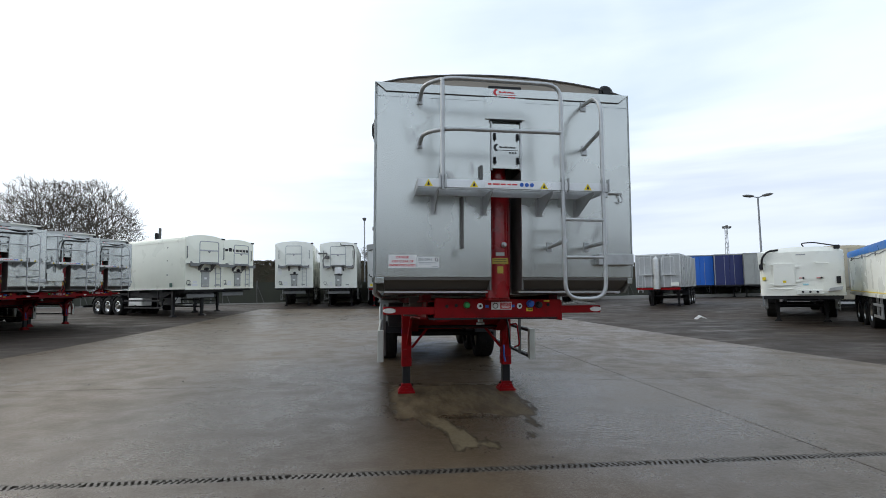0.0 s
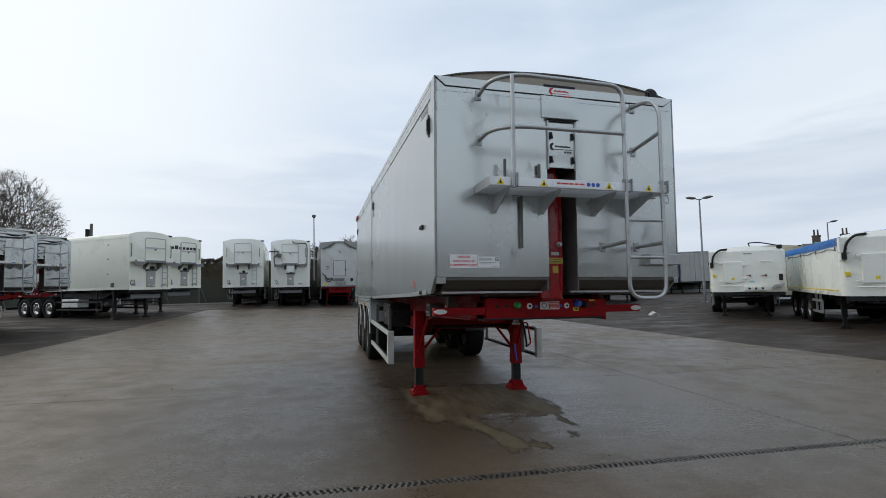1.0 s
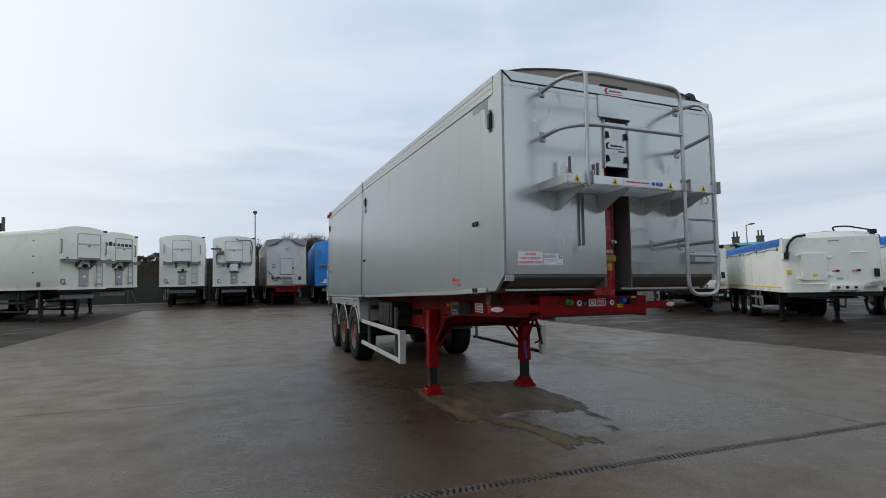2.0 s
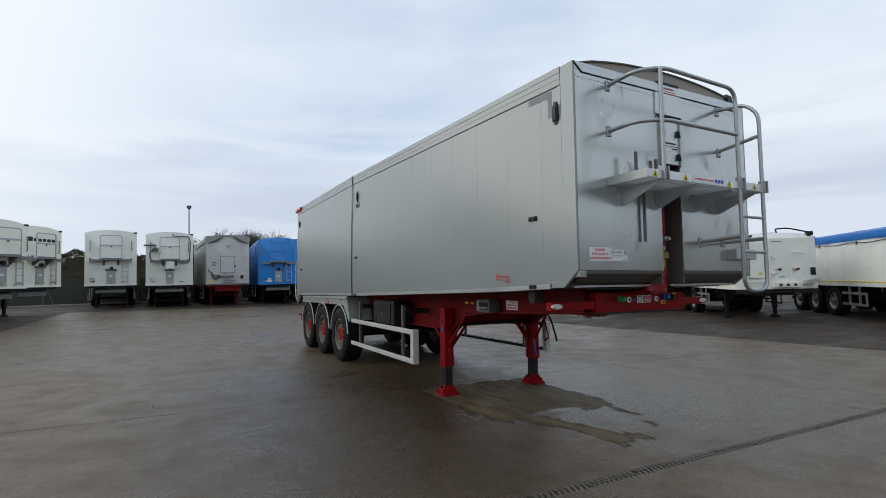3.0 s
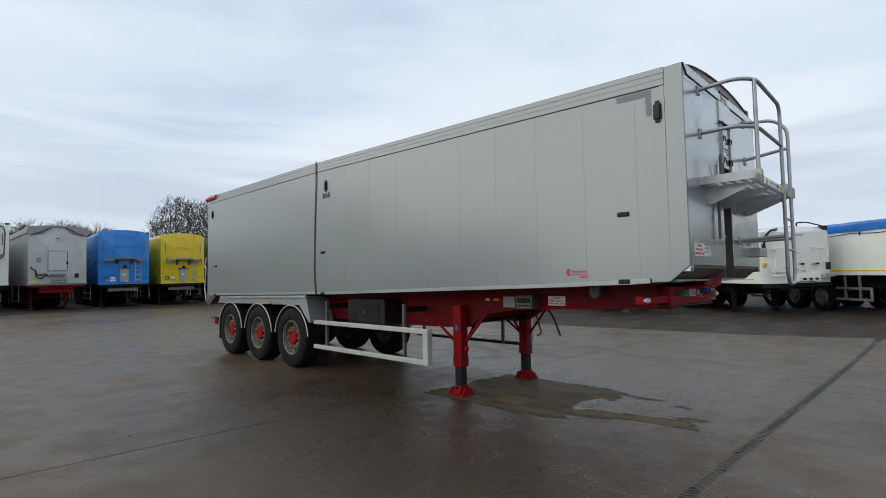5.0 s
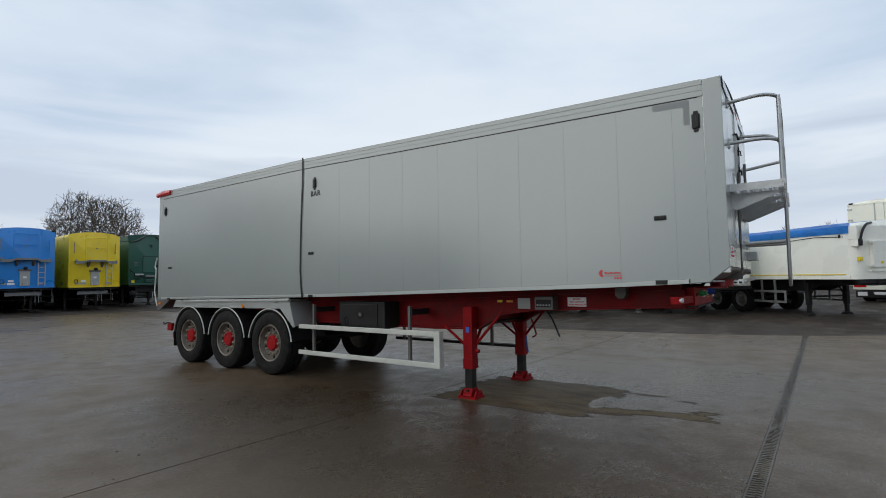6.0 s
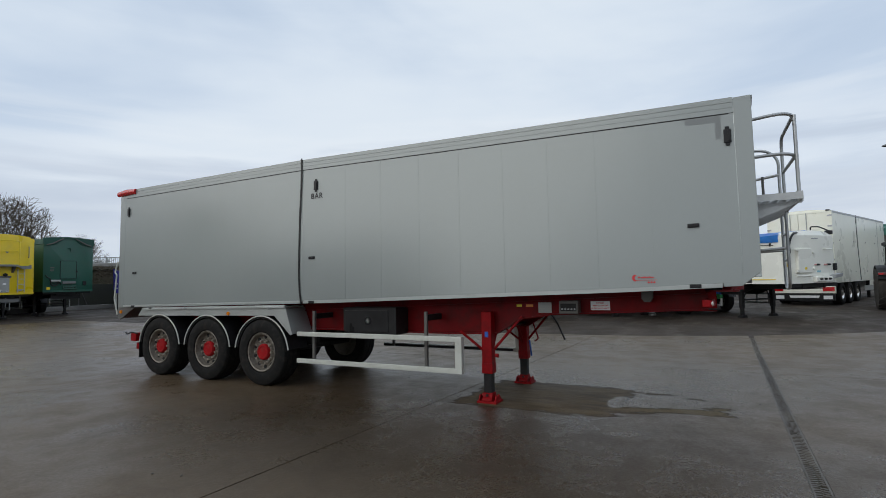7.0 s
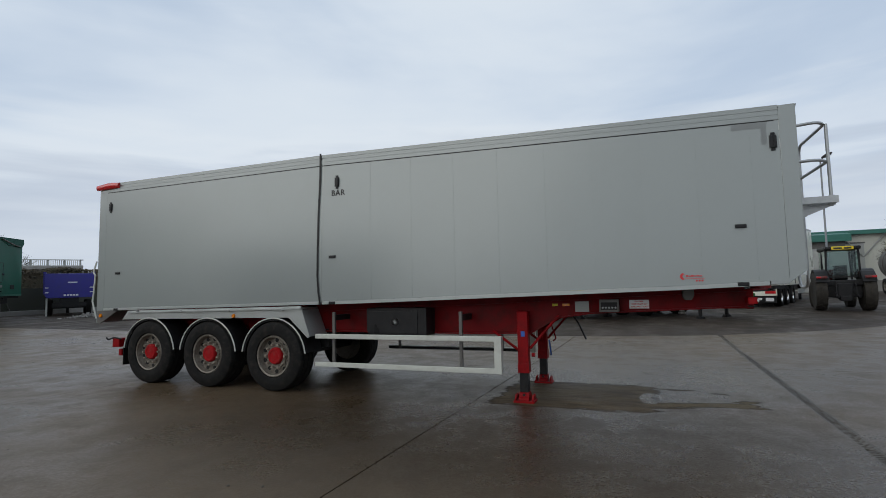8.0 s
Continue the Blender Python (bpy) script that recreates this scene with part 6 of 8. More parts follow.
# three more of the silver kind, side by side
GROUP_S = "silver tipping trailers side by side"
for rx, ry, a in ((-10.35, 17.6, 155), (-10.2, 20.35, 155), (-10.4, 23.15, 155)):
    q = radians(a)
    lx, ly = rx - math.sin(q) * TW, ry + math.cos(q) * TW
    o = copy_thing(trailer, pose(lx, ly, level(lx, ly) + 0.0, 0, 0, a - 90))
    tagged(o, "silver tipping trailer with red chassis on dark tarmac", "trailer", GROUP_S)
    for c in o.children:
        if c.name.startswith("roof_sheet"):
            c.material_slots[0].link = "OBJECT"
            c.material_slots[0].material = M_PALEGREY
    part("face_box", bx(B(), 0.36, 0.90, -0.26, 0.0, 1.74, 2.02, 0.01), M_SILVER_FRONT, o, "silver box on the lower face")
    part("box_lid", bx(B(), 0.30, 0.358, -0.24, 0.0, 1.66, 2.12, 0.01), M_DARKGREY, o)
    part("hose", tube(B(), fillet([(0.93, -0.05, 2.3), (0.92, -0.06, 2.9), (1.0, -0.06, 3.14), (1.9, -0.06, 3.16)], 0.12), 0.022, 8), M_PLASTIC, o)
    part("hose", tube(B(), fillet([(0.86, -0.2, 1.78), (0.98, -0.2, 1.72), (0.98, -0.15, 1.5), (1.05, 0.05, 1.42)], 0.06), 0.022, 8), M_PLASTIC, o)
    part("sheet_arm", tube(B(), fillet([(1.1, 0.1, 3.42), (1.2, 0.05, 3.26), (1.7, 0.02, 3.22), (1.95, 0.03, 3.28)], 0.1), 0.026, 8), M_PLASTIC, o)
    part("sheet_fold", bx(B(), 1.35, 2.2, 0.02, 0.4, 3.41, 3.45, 0.015), M_WPAINT, o)


def sheeted_tipper(m, label, w=2.5, length=8.6, z0=1.05, z1=2.62, sheet_mat=None, hose=True):
    """A low white tipping trailer with a rounded face and a sheet over the top."""
    t = root("tipper_trailer", m, label, "trailer", "white sheeted tippers in a line")
    hw = w / 2
    plan = [(-hw, length), (-hw, 0.30)]
    for k in range(1, 6):
        a = radians(180 + 90 * k / 6)
        plan.append((-hw + 0.30 + 0.30 * math.cos(a), 0.30 + 0.30 * math.sin(a) * 0.6 - 0.0))
    front = [(-hw + 0.30, 0.12), (-0.5, 0.03), (0, 0.0), (0.5, 0.03), (hw - 0.30, 0.12)]
    plan += front
    for k in range(1, 6):
        a = radians(270 + 90 * k / 6)
        plan.append((hw - 0.30 + 0.30 * math.cos(a), 0.30 + 0.30 * math.sin(a) * 0.6))
    plan += [(hw, 0.30), (hw, length)]
    part("body", prism(B(), plan, "z", z0, z1), M_WPAINT, t, smooth=35)
    for s in (-1, 1):
        xa, xb = sorted((s * (hw + 0.001), s * (hw + 0.02)))
        part("bottom_rail", bx(B(), xa, xb, 0.35, length, z0, z0 + 0.1, 0.004), M_WPAINT, t)
        part("top_rail", bx(B(), xa, xb, 0.35, length, z1 - 0.2, z1 - 0.1, 0.004), M_WPAINT, t)
        part("reflective_strip", bx(B(), xa, xb, 0.5, length - 0.1, z0 + 0.135, z0 + 0.165), M_YELSTICK, t)
        part("sheet_rope", tube(B(), [(s * (hw + 0.022), 0.5 + k * (length - 1) / 8, z1 - 0.30 + (0.05 if k % 2 else 0.0)) for k in range(9)], 0.012, 5), M_PLASTIC, t)
        for k in range(4):
            part("sheet_hook", bx(B(), xa, xb + 0.002, 0.6 + k * (length - 1.4) / 3, 0.66 + k * (length - 1.4) / 3, z1 - 0.33, z1 - 0.22, 0.003), M_PLASTIC, t)
    if sheet_mat:
        bm = B()
        rows = []
        rr = random.Random(int(length * 100 + z1 * 37))
        ys = steps(0.30, length, 0.42)
        for y in ys:
            j = rr.uniform(-0.012, 0.012)
            rows.append([bm.verts.new(p) for p in ((-hw - 0.035 + j, y, z1 - 0.2 + j), (-hw - 0.05, y, z1 - 0.08 + j), (-hw - 0.03 + j, y, z1 + 0.03), (-hw * 0.5, y, z1 + 0.17 + j), (0, y, z1 + 0.21 + j), (hw * 0.5, y, z1 + 0.17 + j), (hw + 0.03, y, z1 + 0.03), (hw + 0.05 + j, y, z1 - 0.08), (hw + 0.035, y, z1 - 0.2 + j))])
        for a, b in zip(rows, rows[1:]):
            for i in range(8):
                bm.faces.new((a[i], a[i + 1], b[i + 1], b[i]))
        bmesh.ops.solidify(bm, geom=bm.faces[:], thickness=0.01)
        part("roof_sheet", bm, sheet_mat, t, "creased blue tarpaulin pulled over the top", smooth=50)
    bm = B()
    cap = [(x, y, z1) for x, y in plan[1:-1]]
    lowc = [bm.verts.new(p) for p in cap]
    topc = [bm.verts.new((x * 0.9, y + 0.10, z1 + 0.10 + 0.08 * (1 - (x / hw) ** 2))) for x, y, z in cap]
    for i in range(len(cap) - 1):
        bm.faces.new((lowc[i], lowc[i + 1], topc[i + 1], topc[i]))
    backc = [bm.verts.new((v.co.x, 0.40, v.co.z)) for v in topc]
    for i in range(len(cap) - 1):
        bm.faces.new((topc[i], topc[i + 1], backc[i + 1], backc[i]))
    part("front_cap", bm, M_WPAINT, t, smooth=40)
    # face details
    door = part("inspection_door", bx(B(), -0.82, -0.18, -0.02, 0.09, z0 + 0.36, z0 + 1.16, 0.01), M_WPAINT, t)
    for x, z in ((-0.9, z0 + 0.42), (-0.9, z0 + 1.12), (-0.12, z0 + 0.5), (-0.12, z0 + 1.02)):
        part("hinge", bx(B(), x - 0.05, x + 0.07, -0.05, 0.02, z - 0.03, z + 0.03, 0.008), M_WPAINT, door)
    part("door_rod", tube(B(), [(-0.95, -0.03, z0 + 0.26), (-0.25, -0.03, z0 + 0.24)], 0.018, 6), M_WPAINT, door)
    box = part("coupling_box", prism(B(), [(-0.17, z0 + 0.05), (0.62, z0 + 0.05), (0.60, z0 + 0.22), (-0.14, z0 + 0.22)], "y", -0.12, 0.02, 0.015), M_WPAINT, t)
    for k in range(3):
        part("coupling", lathe(B(), [(-0.19, 0.001), (-0.19, 0.03), (-0.12, 0.04)], (0.02 + 0.21 * k, 0, z0 + 0.135), 12, "y"), M_PLASTIC, box)
    part("step_plate", prism(B(), [(0.72, z0 + 0.14), (1.12, z0 + 0.20), (1.16, z0 + 0.32), (0.80, z0 + 0.26)], "y", -0.1, 0.1, 0.006), M_GALV, t)
    for x, z, w2, h2, mm in ((-1.12, z0 + 0.62, 0.11, 0.11, M_YELSTICK), (-0.50, z0 + 0.50, 0.10, 0.08, M_YELSTICK), (0.12, z0 + 0.39, 0.16, 0.06, M_PALEBLUE), (0.0, z0 + 0.62, 0.13, 0.04, M_PALERED), (0.5, z0 + 0.62, 0.13, 0.04, M_PALERED)):
        yf = 0.085 if abs(x) > 1.05 else (-0.024 if -0.8 < x < -0.2 else -0.008)
        part("sticker", bx(B(), x - w2 / 2, x + w2 / 2, yf, yf + 0.12, z - h2 / 2, z + h2 / 2), mm, t)
    for x in (0.06, 0.58):
        part("tap", lathe(B(), [(-0.09, 0.001), (-0.09, 0.03), (-0.03, 0.035), (0.03, 0.035)], (x, 0, z0 + 0.62), 10, "y"), M_PLASTIC, t)
    part("grab_rail", tube(B(), fillet([(0.45, 0.03, z0 + 1.15), (0.45, -0.06, z0 + 1.15), (0.8, -0.06, z0 + 1.12), (0.8, 0.05, z0 + 1.12)], 0.03), 0.02, 6), M_WPAINT, t)
    part("maker_plate", bx(B(), -0.12, 0.16, -0.01, 0.03, z1 - 0.12, z1 - 0.085), M_GREYINK, t)
    part("document_tube", bx(B(), 1.0, 1.12, 0.05, 0.16, z0 + 0.42, z0 + 0.66, 0.02), M_PLASTIC, t)
    part("sheet_gear", bx(bx(B(), -1.27, -1.13, 0.05, 0.28, z1 - 0.62, z1 - 0.40, 0.02), -1.28, -1.05, 0.06, 0.34, z1 - 0.40, z1 + 0.02, 0.015), M_WPAINT, t)
    part("gear_motor", bx(B(), -1.25, -1.13, 0.0, 0.14, z1 - 0.60, z1 - 0.40, 0.02), M_PLASTIC, t)
    part("hose", tube(B(), fillet([(-1.18, 0.06, z1 - 0.5), (-1.14, 0.0, z1 - 0.15), (-0.95, 0.02, z1 + 0.06), (-0.65, 0.12, z1 + 0.10)], 0.12), 0.036, 8), M_PLASTIC, t)
    if hose:
        part("hose", tube(B(), fillet([(-0.3, 0.2, z1 + 0.10), (0.15, 0.2, z1 + 0.16), (0.05, 0.15, z1 + 0.30), (0.4, 0.12, z1 + 0.32), (0.9, 0.15, z1 + 0.20), (1.08, 0.2, z1 + 0.16)], 0.15), 0.022, 8), M_PLASTIC, t)
        part("hose_end", bx(B(), 0.98, 1.16, 0.14, 0.32, z1 + 0.06, z1 + 0.2, 0.03), M_PLASTIC, t)
    running_gear(t, w, length, z0, rim_mat=M_ALLOY, leg_y=2.2)
    return t


sheeted_tipper(from_left(13.72, 17.85, 50, 2.5), "white tipping trailer with cable over its plain roof", z1=2.6, hose=True)
sheeted_tipper(from_left(13.0, 12.0, 52, 2.5), "white tipping trailer with creased blue roof sheet", z1=2.66, sheet_mat=M_TARP_BLUE)
sheeted_tipper(from_left(14.5, 7.8, 50, 2.5), "white tipping trailer with long blue roof sheet", z1=2.72, sheet_mat=M_TARP_BLUE)
sheeted_tipper(from_left(14.5, 3.3, 48, 2.5), "white tipping trailer with blue sheet beside cream trailer", z0=1.25, z1=2.86, sheet_mat=M_TARP_BLUE)


def door_end_trailer(m, label, paint, w=2.55, length=12.5, z0=1.0, z1=4.35, dirty=True):
    """A tall walking-floor trailer seen on its barn-door end."""
    t = root("walking_floor_trailer", m, label, "trailer")
    hw = w / 2
    part("body", prism(B(), arch_profile(w, z0, z1, 0.10, 0.02), "y", 0.06, length, 0.01), paint, t, smooth=30)
    for s in (-1, 1):
        x0, x1 = sorted((s * 0.008, s * (hw - 0.04)))
        d = part("rear_door", bx(B(), x0, x1, 0.0, 0.058, z0 + 0.12, z1 - 0.18, 0.008), paint, t)
        part("lock_rod", tube(B(), [(s * 0.32, -0.03, z0 + 0.1), (s * 0.32, -0.03, z1 - 0.15)], 0.018, 6), M_GALV, d)
        for z in [(z1 - z0) * f for f in (0.09, 0.3, 0.52, 0.75, 0.89)]:
            part("hinge", bx(B(), min(s * (hw - 0.16), s * (hw + 0.015)), max(s * (hw - 0.16), s * (hw + 0.015)), -0.025, 0.0, z0 + z, z0 + z + 0.07, 0.004), M_GALV, d)
        part("corner_post", bx(B(), *sorted((s * (hw - 0.035), s * (hw + 0.012))), 0.0, 0.09, z0, z1 - 0.1, 0.004), paint, t)
        for y in (4.2, 8.3):
            part("side_joint", bx(B(), *sorted((s * (hw + 0.0005), s * (hw + 0.006))), y, y + 0.03, z0 + 0.05, z1 - 0.2), M_GREYP, t)
        part("side_strap", tube(B(), [(s * (hw + 0.012), 4.0, z1 - 0.1), (s * (hw + 0.014), 4.05, (z0 + z1) / 2), (s * (hw + 0.012), 4.3, z0 + 0.05)], 0.012, 5), M_PLASTIC, t)
        for y in (1.0, 3.4, 5.6, 7.6):
            for z in (0.45, 1.9):
                part("side_light", bx(B(), *sorted((s * (hw + 0.0005), s * (hw + 0.012))), y, y + 0.08, z0 + z, z0 + z + 0.05), M_PLASTIC, t)
        part("top_rail", bx(B(), *sorted((s * (hw + 0.0005), s * (hw + 0.012))), 0.1, length, z1 - 0.2, z1 - 0.11, 0.003), M_GALV, t)
        part("rail_light", bx(B(), *sorted((s * (hw - 0.2), s * (hw - 0.05))), -0.03, 0.04, z1 - 0.12, z1 - 0.06, 0.01), M_PLASTIC, t)
    part("header", bx(B(), -hw, hw, 0.0, 0.059, z1 - 0.175, z1 - 0.105, 0.006), paint, t)
    beam = part("lamp_beam", bx(B(), -hw + 0.02, hw - 0.02, -0.02, 0.08, z0 - 0.46, z0 - 0.02, 0.01), paint, t)
    for s in (-1, 1):
        part("tail_lamp", bx(B(), *sorted((s * (hw - 0.5), s * (hw - 0.06))), -0.045, -0.021, z0 - 0.36, z0 - 0.18, 0.006), M_REDLENS, beam)
    part("recess_plate", bx(bx(B(), -0.42, -0.32, -0.03, -0.021, z0 - 0.19, z0 - 0.11), 0.32, 0.42, -0.03, -0.021, z0 - 0.19, z0 - 0.11), M_BLACK, beam)
    bump = part("under_run_bar", bx(B(), -hw + 0.1, hw - 0.06, 0.0, 0.1, z0 - 0.80, z0 - 0.50, 0.012), M_BLACK, t)
    for x0, x1 in ((-1.1, -0.76), (0.78, 1.12)):
        part("plate", bx(B(), x0, x1, -0.008, -0.001, z0 - 0.72, z0 - 0.56), M_WHITE, bump)
    part("maker_plate", prism(B(), [(-0.5, z0 - 0.67), (-0.55, z0 - 0.56), (0.65, z0 - 0.56), (0.6, z0 - 0.67)], "y", -0.008, -0.001), M_WHITE, bump)
    for y in (1.15, 2.46, 3.77):
        part("axle", tube(B(), [(-hw + 0.25, y, 0.505), (hw - 0.25, y, 0.505)], 0.065, 10), M_BLACK, t)
        far_wheel(t, pose(-hw + 0.21, y, 0.505), M_CHROME)
        far_wheel(t, pose(hw - 0.21, y, 0.505, 0, 0, 180), M_CHROME)
    for x in (-0.5, 0.42):
        part("chassis_beam", bx(B(), x, x + 0.08, 0.2, length - 0.3, z0 - 0.4, z0 - 0.004), M_BLACK, t)
    for s in (-1, 1):
        part("landing_leg", bx(B(), s * 0.9 - 0.07, s * 0.9 + 0.07, length - 2.6, length - 2.46, 0.0, z0 - 0.01, 0.01), M_BLACK, t)
        part("side_guard", bx(B(), *sorted((s * (hw - 0.01), s * (hw - 0.05))), 5.0, length - 3.2, 0.5, 0.75, 0.008), M_GREYP, t)
    return t


door_end_trailer(from_left(23.45, 3.25, -22, 2.55), "tall cream walking-floor trailer with closed rear doors", M_CREAM, length=10.0)
door_end_trailer(from_left(20.6, 23.4, 48, 2.5), "weathered tan box trailer behind the tippers", M_TANW, z1=3.1, length=9)


def curtain_trailer(m, label, side_mat, end_mat, z1=4.0, length=12.0):
    t = root("curtain_trailer", m, label, "trailer", "curtain-sided trailers beyond the yard")
    w, z0 = 2.5, 1.15
    part("frame", bx(B(), -1.25, 1.25, 0.0, length, z0 - 0.12, z0, 0.01), M_BLACK, t)
    part("roof", bx(B(), -1.25, 1.25, 0.0, length, z1 - 0.1, z1, 0.02), M_GREYP, t)
    for s in (-1, 1):
        xs = s * 1.24
        bm = B()
        rows = []
        for k in range(49):
            y = 0.15 + (length - 0.3) * k / 48
            d = 0.018 * math.sin(k * math.pi / 2)
            rows.append([bm.verts.new((xs + d, y, z0 + 0.01)), bm.verts.new((xs + d, y, z1 - 0.11))])
        for a, b in zip(rows, rows[1:]):
            bm.faces.new((a[0], b[0], b[1], a[1]))
        bmesh.ops.solidify(bm, geom=bm.faces[:], thickness=0.01)
        part("curtain", bm, side_mat, t)
        part("corner_post", bx(B(), *sorted((s * 1.18, s * 1.25)), 0.0, 0.1, z0, z1 - 0.1, 0.006), M_GREYP, t)
        x0, x1 = sorted((s * 0.01, s * 1.17))
        d = part("rear_door", bx(B(), x0, x1, 0.02, 0.07, z0 + 0.01, z1 - 0.12, 0.008), end_mat, t)
        part("lock_rod", tube(B(), [(s * 0.4, 0.0, z0 + 0.02), (s * 0.4, 0.0, z1 - 0.14)], 0.018, 6), M_GALV, d)
    running_gear(t, 2.5, length, z0, legs=True)
    return t


curtain_trailer(stand(29.6, 46.0, 70), "bright blue curtain-sided trailer", M_CURT_BLUE, M_CURT_BLUE)
curtain_trailer(stand(31.6, 44.6, 66), "dark navy curtain-sided trailer", M_CURT_NAVY, M_CURT_NAVY)
curtain_trailer(stand(33.4, 43.0, 62), "plain grey curtain-sided trailer", M_TARP_GREY, M_GREYP)


def ribbed_tipper(m):
    """A plain aluminium tipper with ribbed face and red chassis."""
    t = root("aluminium_tipper", m, "ribbed bare aluminium tipper with red chassis", "trailer")
    w, z0, z1, length = 2.5, 1.2, 3.15, 8.0
    part("body", bx(B(), -w / 2, w / 2, 0.0, length, z0, z1, 0.02), M_GALV, t)
    for x in (-1.22, -0.72, -0.34, 0.34, 0.72, 1.22):
        part("rib", bx(B(), x - 0.03, x + 0.03, -0.06, 0.0, z0, z1, 0.01), M_ALU, t)
    part("top_bar", bx(B(), -w / 2, w / 2, -0.062, -0.001, z1 - 0.08, z1 + 0.02, 0.01), M_ALU, t)
    for k in range(9):
        for s in (-1, 1):
            part("side_rib", bx(B(), *sorted((s * 1.251, s * 1.30)), 0.4 + k * 0.85, 0.5 + k * 0.85, z0, z1, 0.01), M_ALU, t)
    part("ram_cover", lathe(B(), [(z0 - 0.1, 0.001), (z0 - 0.1, 0.2), (z1 - 0.3, 0.2), (z1 - 0.1, 0.001)], (-0.05, -0.12, 0), 16, "z"), M_ALU, t, smooth=40)
    for s in (-1, 1):
        part("catwalk", bx(B(), *sorted((s * 0.25, s * 1.0)), -0.35, -0.062, z0 + 0.72, z0 + 0.78, 0.006), M_ALU, t)
        part("handrail", tube(B(), fillet([(s * 0.3, -0.33, z0 + 0.79), (s * 0.3, -0.33, z1 - 0.2), (s * 0.95, -0.33, z1 - 0.2), (s * 0.95, -0.33, z0 + 0.79)], 0.08), 0.022, 6), M_ALU, t)
    part("headboard", bx(B(), -1.2, 1.2, -0.12, -0.02, z0 - 0.14, z0 - 0.02, 0.01), M_RED, t)
    ladder_on(t, -1.12, -0.84, z0 - 0.3, z0 + 0.7, M_ALU)
    part("side_box", bx(B(), 0.72, 1.15, -0.25, -0.062, z0 + 0.08, z0 + 0.28, 0.01), M_WPAINT, t)
    running_gear(t, w, length, z0, rim_mat=M_CHROME)
    return t


ribbed_tipper(from_left(15.1, 30.0, 52, 2.5))


# navy farm trailer beyond the row
def farm_trailer(m):
    t = root("farm_trailer", m, "navy blue farm tipping trailer with pale maker's bar", "trailer")
    w, z0, z1, length = 2.6, 1.15, 2.7, 6.0
    bm = prism(B(), [(-w / 2 + 0.12, z0), (w / 2 - 0.12, z0), (w / 2, z0 + 0.25), (w / 2, z1), (-w / 2, z1), (-w / 2, z0 + 0.25)], "y", 0.0, length, 0.02)
    part("body", bm, M_NAVY, t)
    for s in (-1, 1):
        for k in range(5):
            part("side_rib", bx(B(), *sorted((s * 1.301, s * 1.36)), 0.3 + k * 1.25, 0.42 + k * 1.25, z0 + 0.25, z1, 0.01), M_NAVY, t)
        part("top_bar", bx(B(), *sorted((s * 1.2, s * 1.36)), 0.0, length, z1 + 0.001, z1 + 0.1, 0.01), M_NAVY, t)
        part("reflector", bx(bx(B(), *sorted((s * 1.08, s * 1.26)), -0.01, 0.0, z0 + 0.32, z0 + 0.37), *sorted((s * 1.08, s * 1.26)), -0.01, 0.0, z0 + 0.62, z0 + 0.67), M_WHITE, t)
    bm = B()
    for k in range(5):
        bx(bm, -0.3 + k * 0.16, -0.18 + k * 0.16, -0.012, 0.0, z0 + 0.12, z0 + 0.22)
    part("maker_bars", bm, M_WHITE, t)
    part("nameplate", bx(B(), -0.1, 0.4, -0.012, 0.0, z0 + 0.95, z0 + 1.02), M_WHITE, t)
    part("bumper", bx(B(), -0.9, 0.9, 0.1, 0.2, 0.55, 0.85, 0.01), M_BLACK, t)
    part("chassis", bx(B(), -0.5, 0.5, 0.1, length, 0.8, z0 - 0.001, 0.01), M_BLACK, t)
    for y in (1.5, 2.9):
        part("axle", tube(B(), [(-1.0, y, 0.505), (1.0, y, 0.505)], 0.06, 8), M_BLACK, t)
        far_wheel(t, pose(-1.05, y, 0.505), M_RIM)
        far_wheel(t, pose(1.05, y, 0.505, 0, 0, 180), M_RIM)
    part("draw_leg", bx(B(), -0.1, 0.1, length - 0.2, length, 0.0, 0.8, 0.01), M_BLACK, t)
    part("stand_post", bx(B(), -1.22, -1.12, 0.3, 0.4, 0.0, 1.15, 0.01), M_GUARD, t)
    return t


farm_trailer(stand(15.4, 41.1, 59))


# ---------------- tractor ----------------
M_LUG = surf("dusty_lugged_rubber", (0.045, 0.041, 0.036), 0.85, 0.0, 0.3, 5, 50, 0.2, dirt=(0.10, 0.085, 0.065), dirt_amount=0.6, spec=0.2)
def lug_tyre(bm, r, w, rim):
    lathe(bm, [(-w * 0.42, rim), (-w * 0.5, rim + (r - rim) * 0.45), (-w * 0.46, r * 0.94), (-w * 0.3, r * 0.965), (w * 0.3, r * 0.965), (w * 0.46, r * 0.94), (w * 0.5, rim + (r - rim) * 0.45), (w * 0.42, rim)], (0, 0, 0), 36)
    return bm


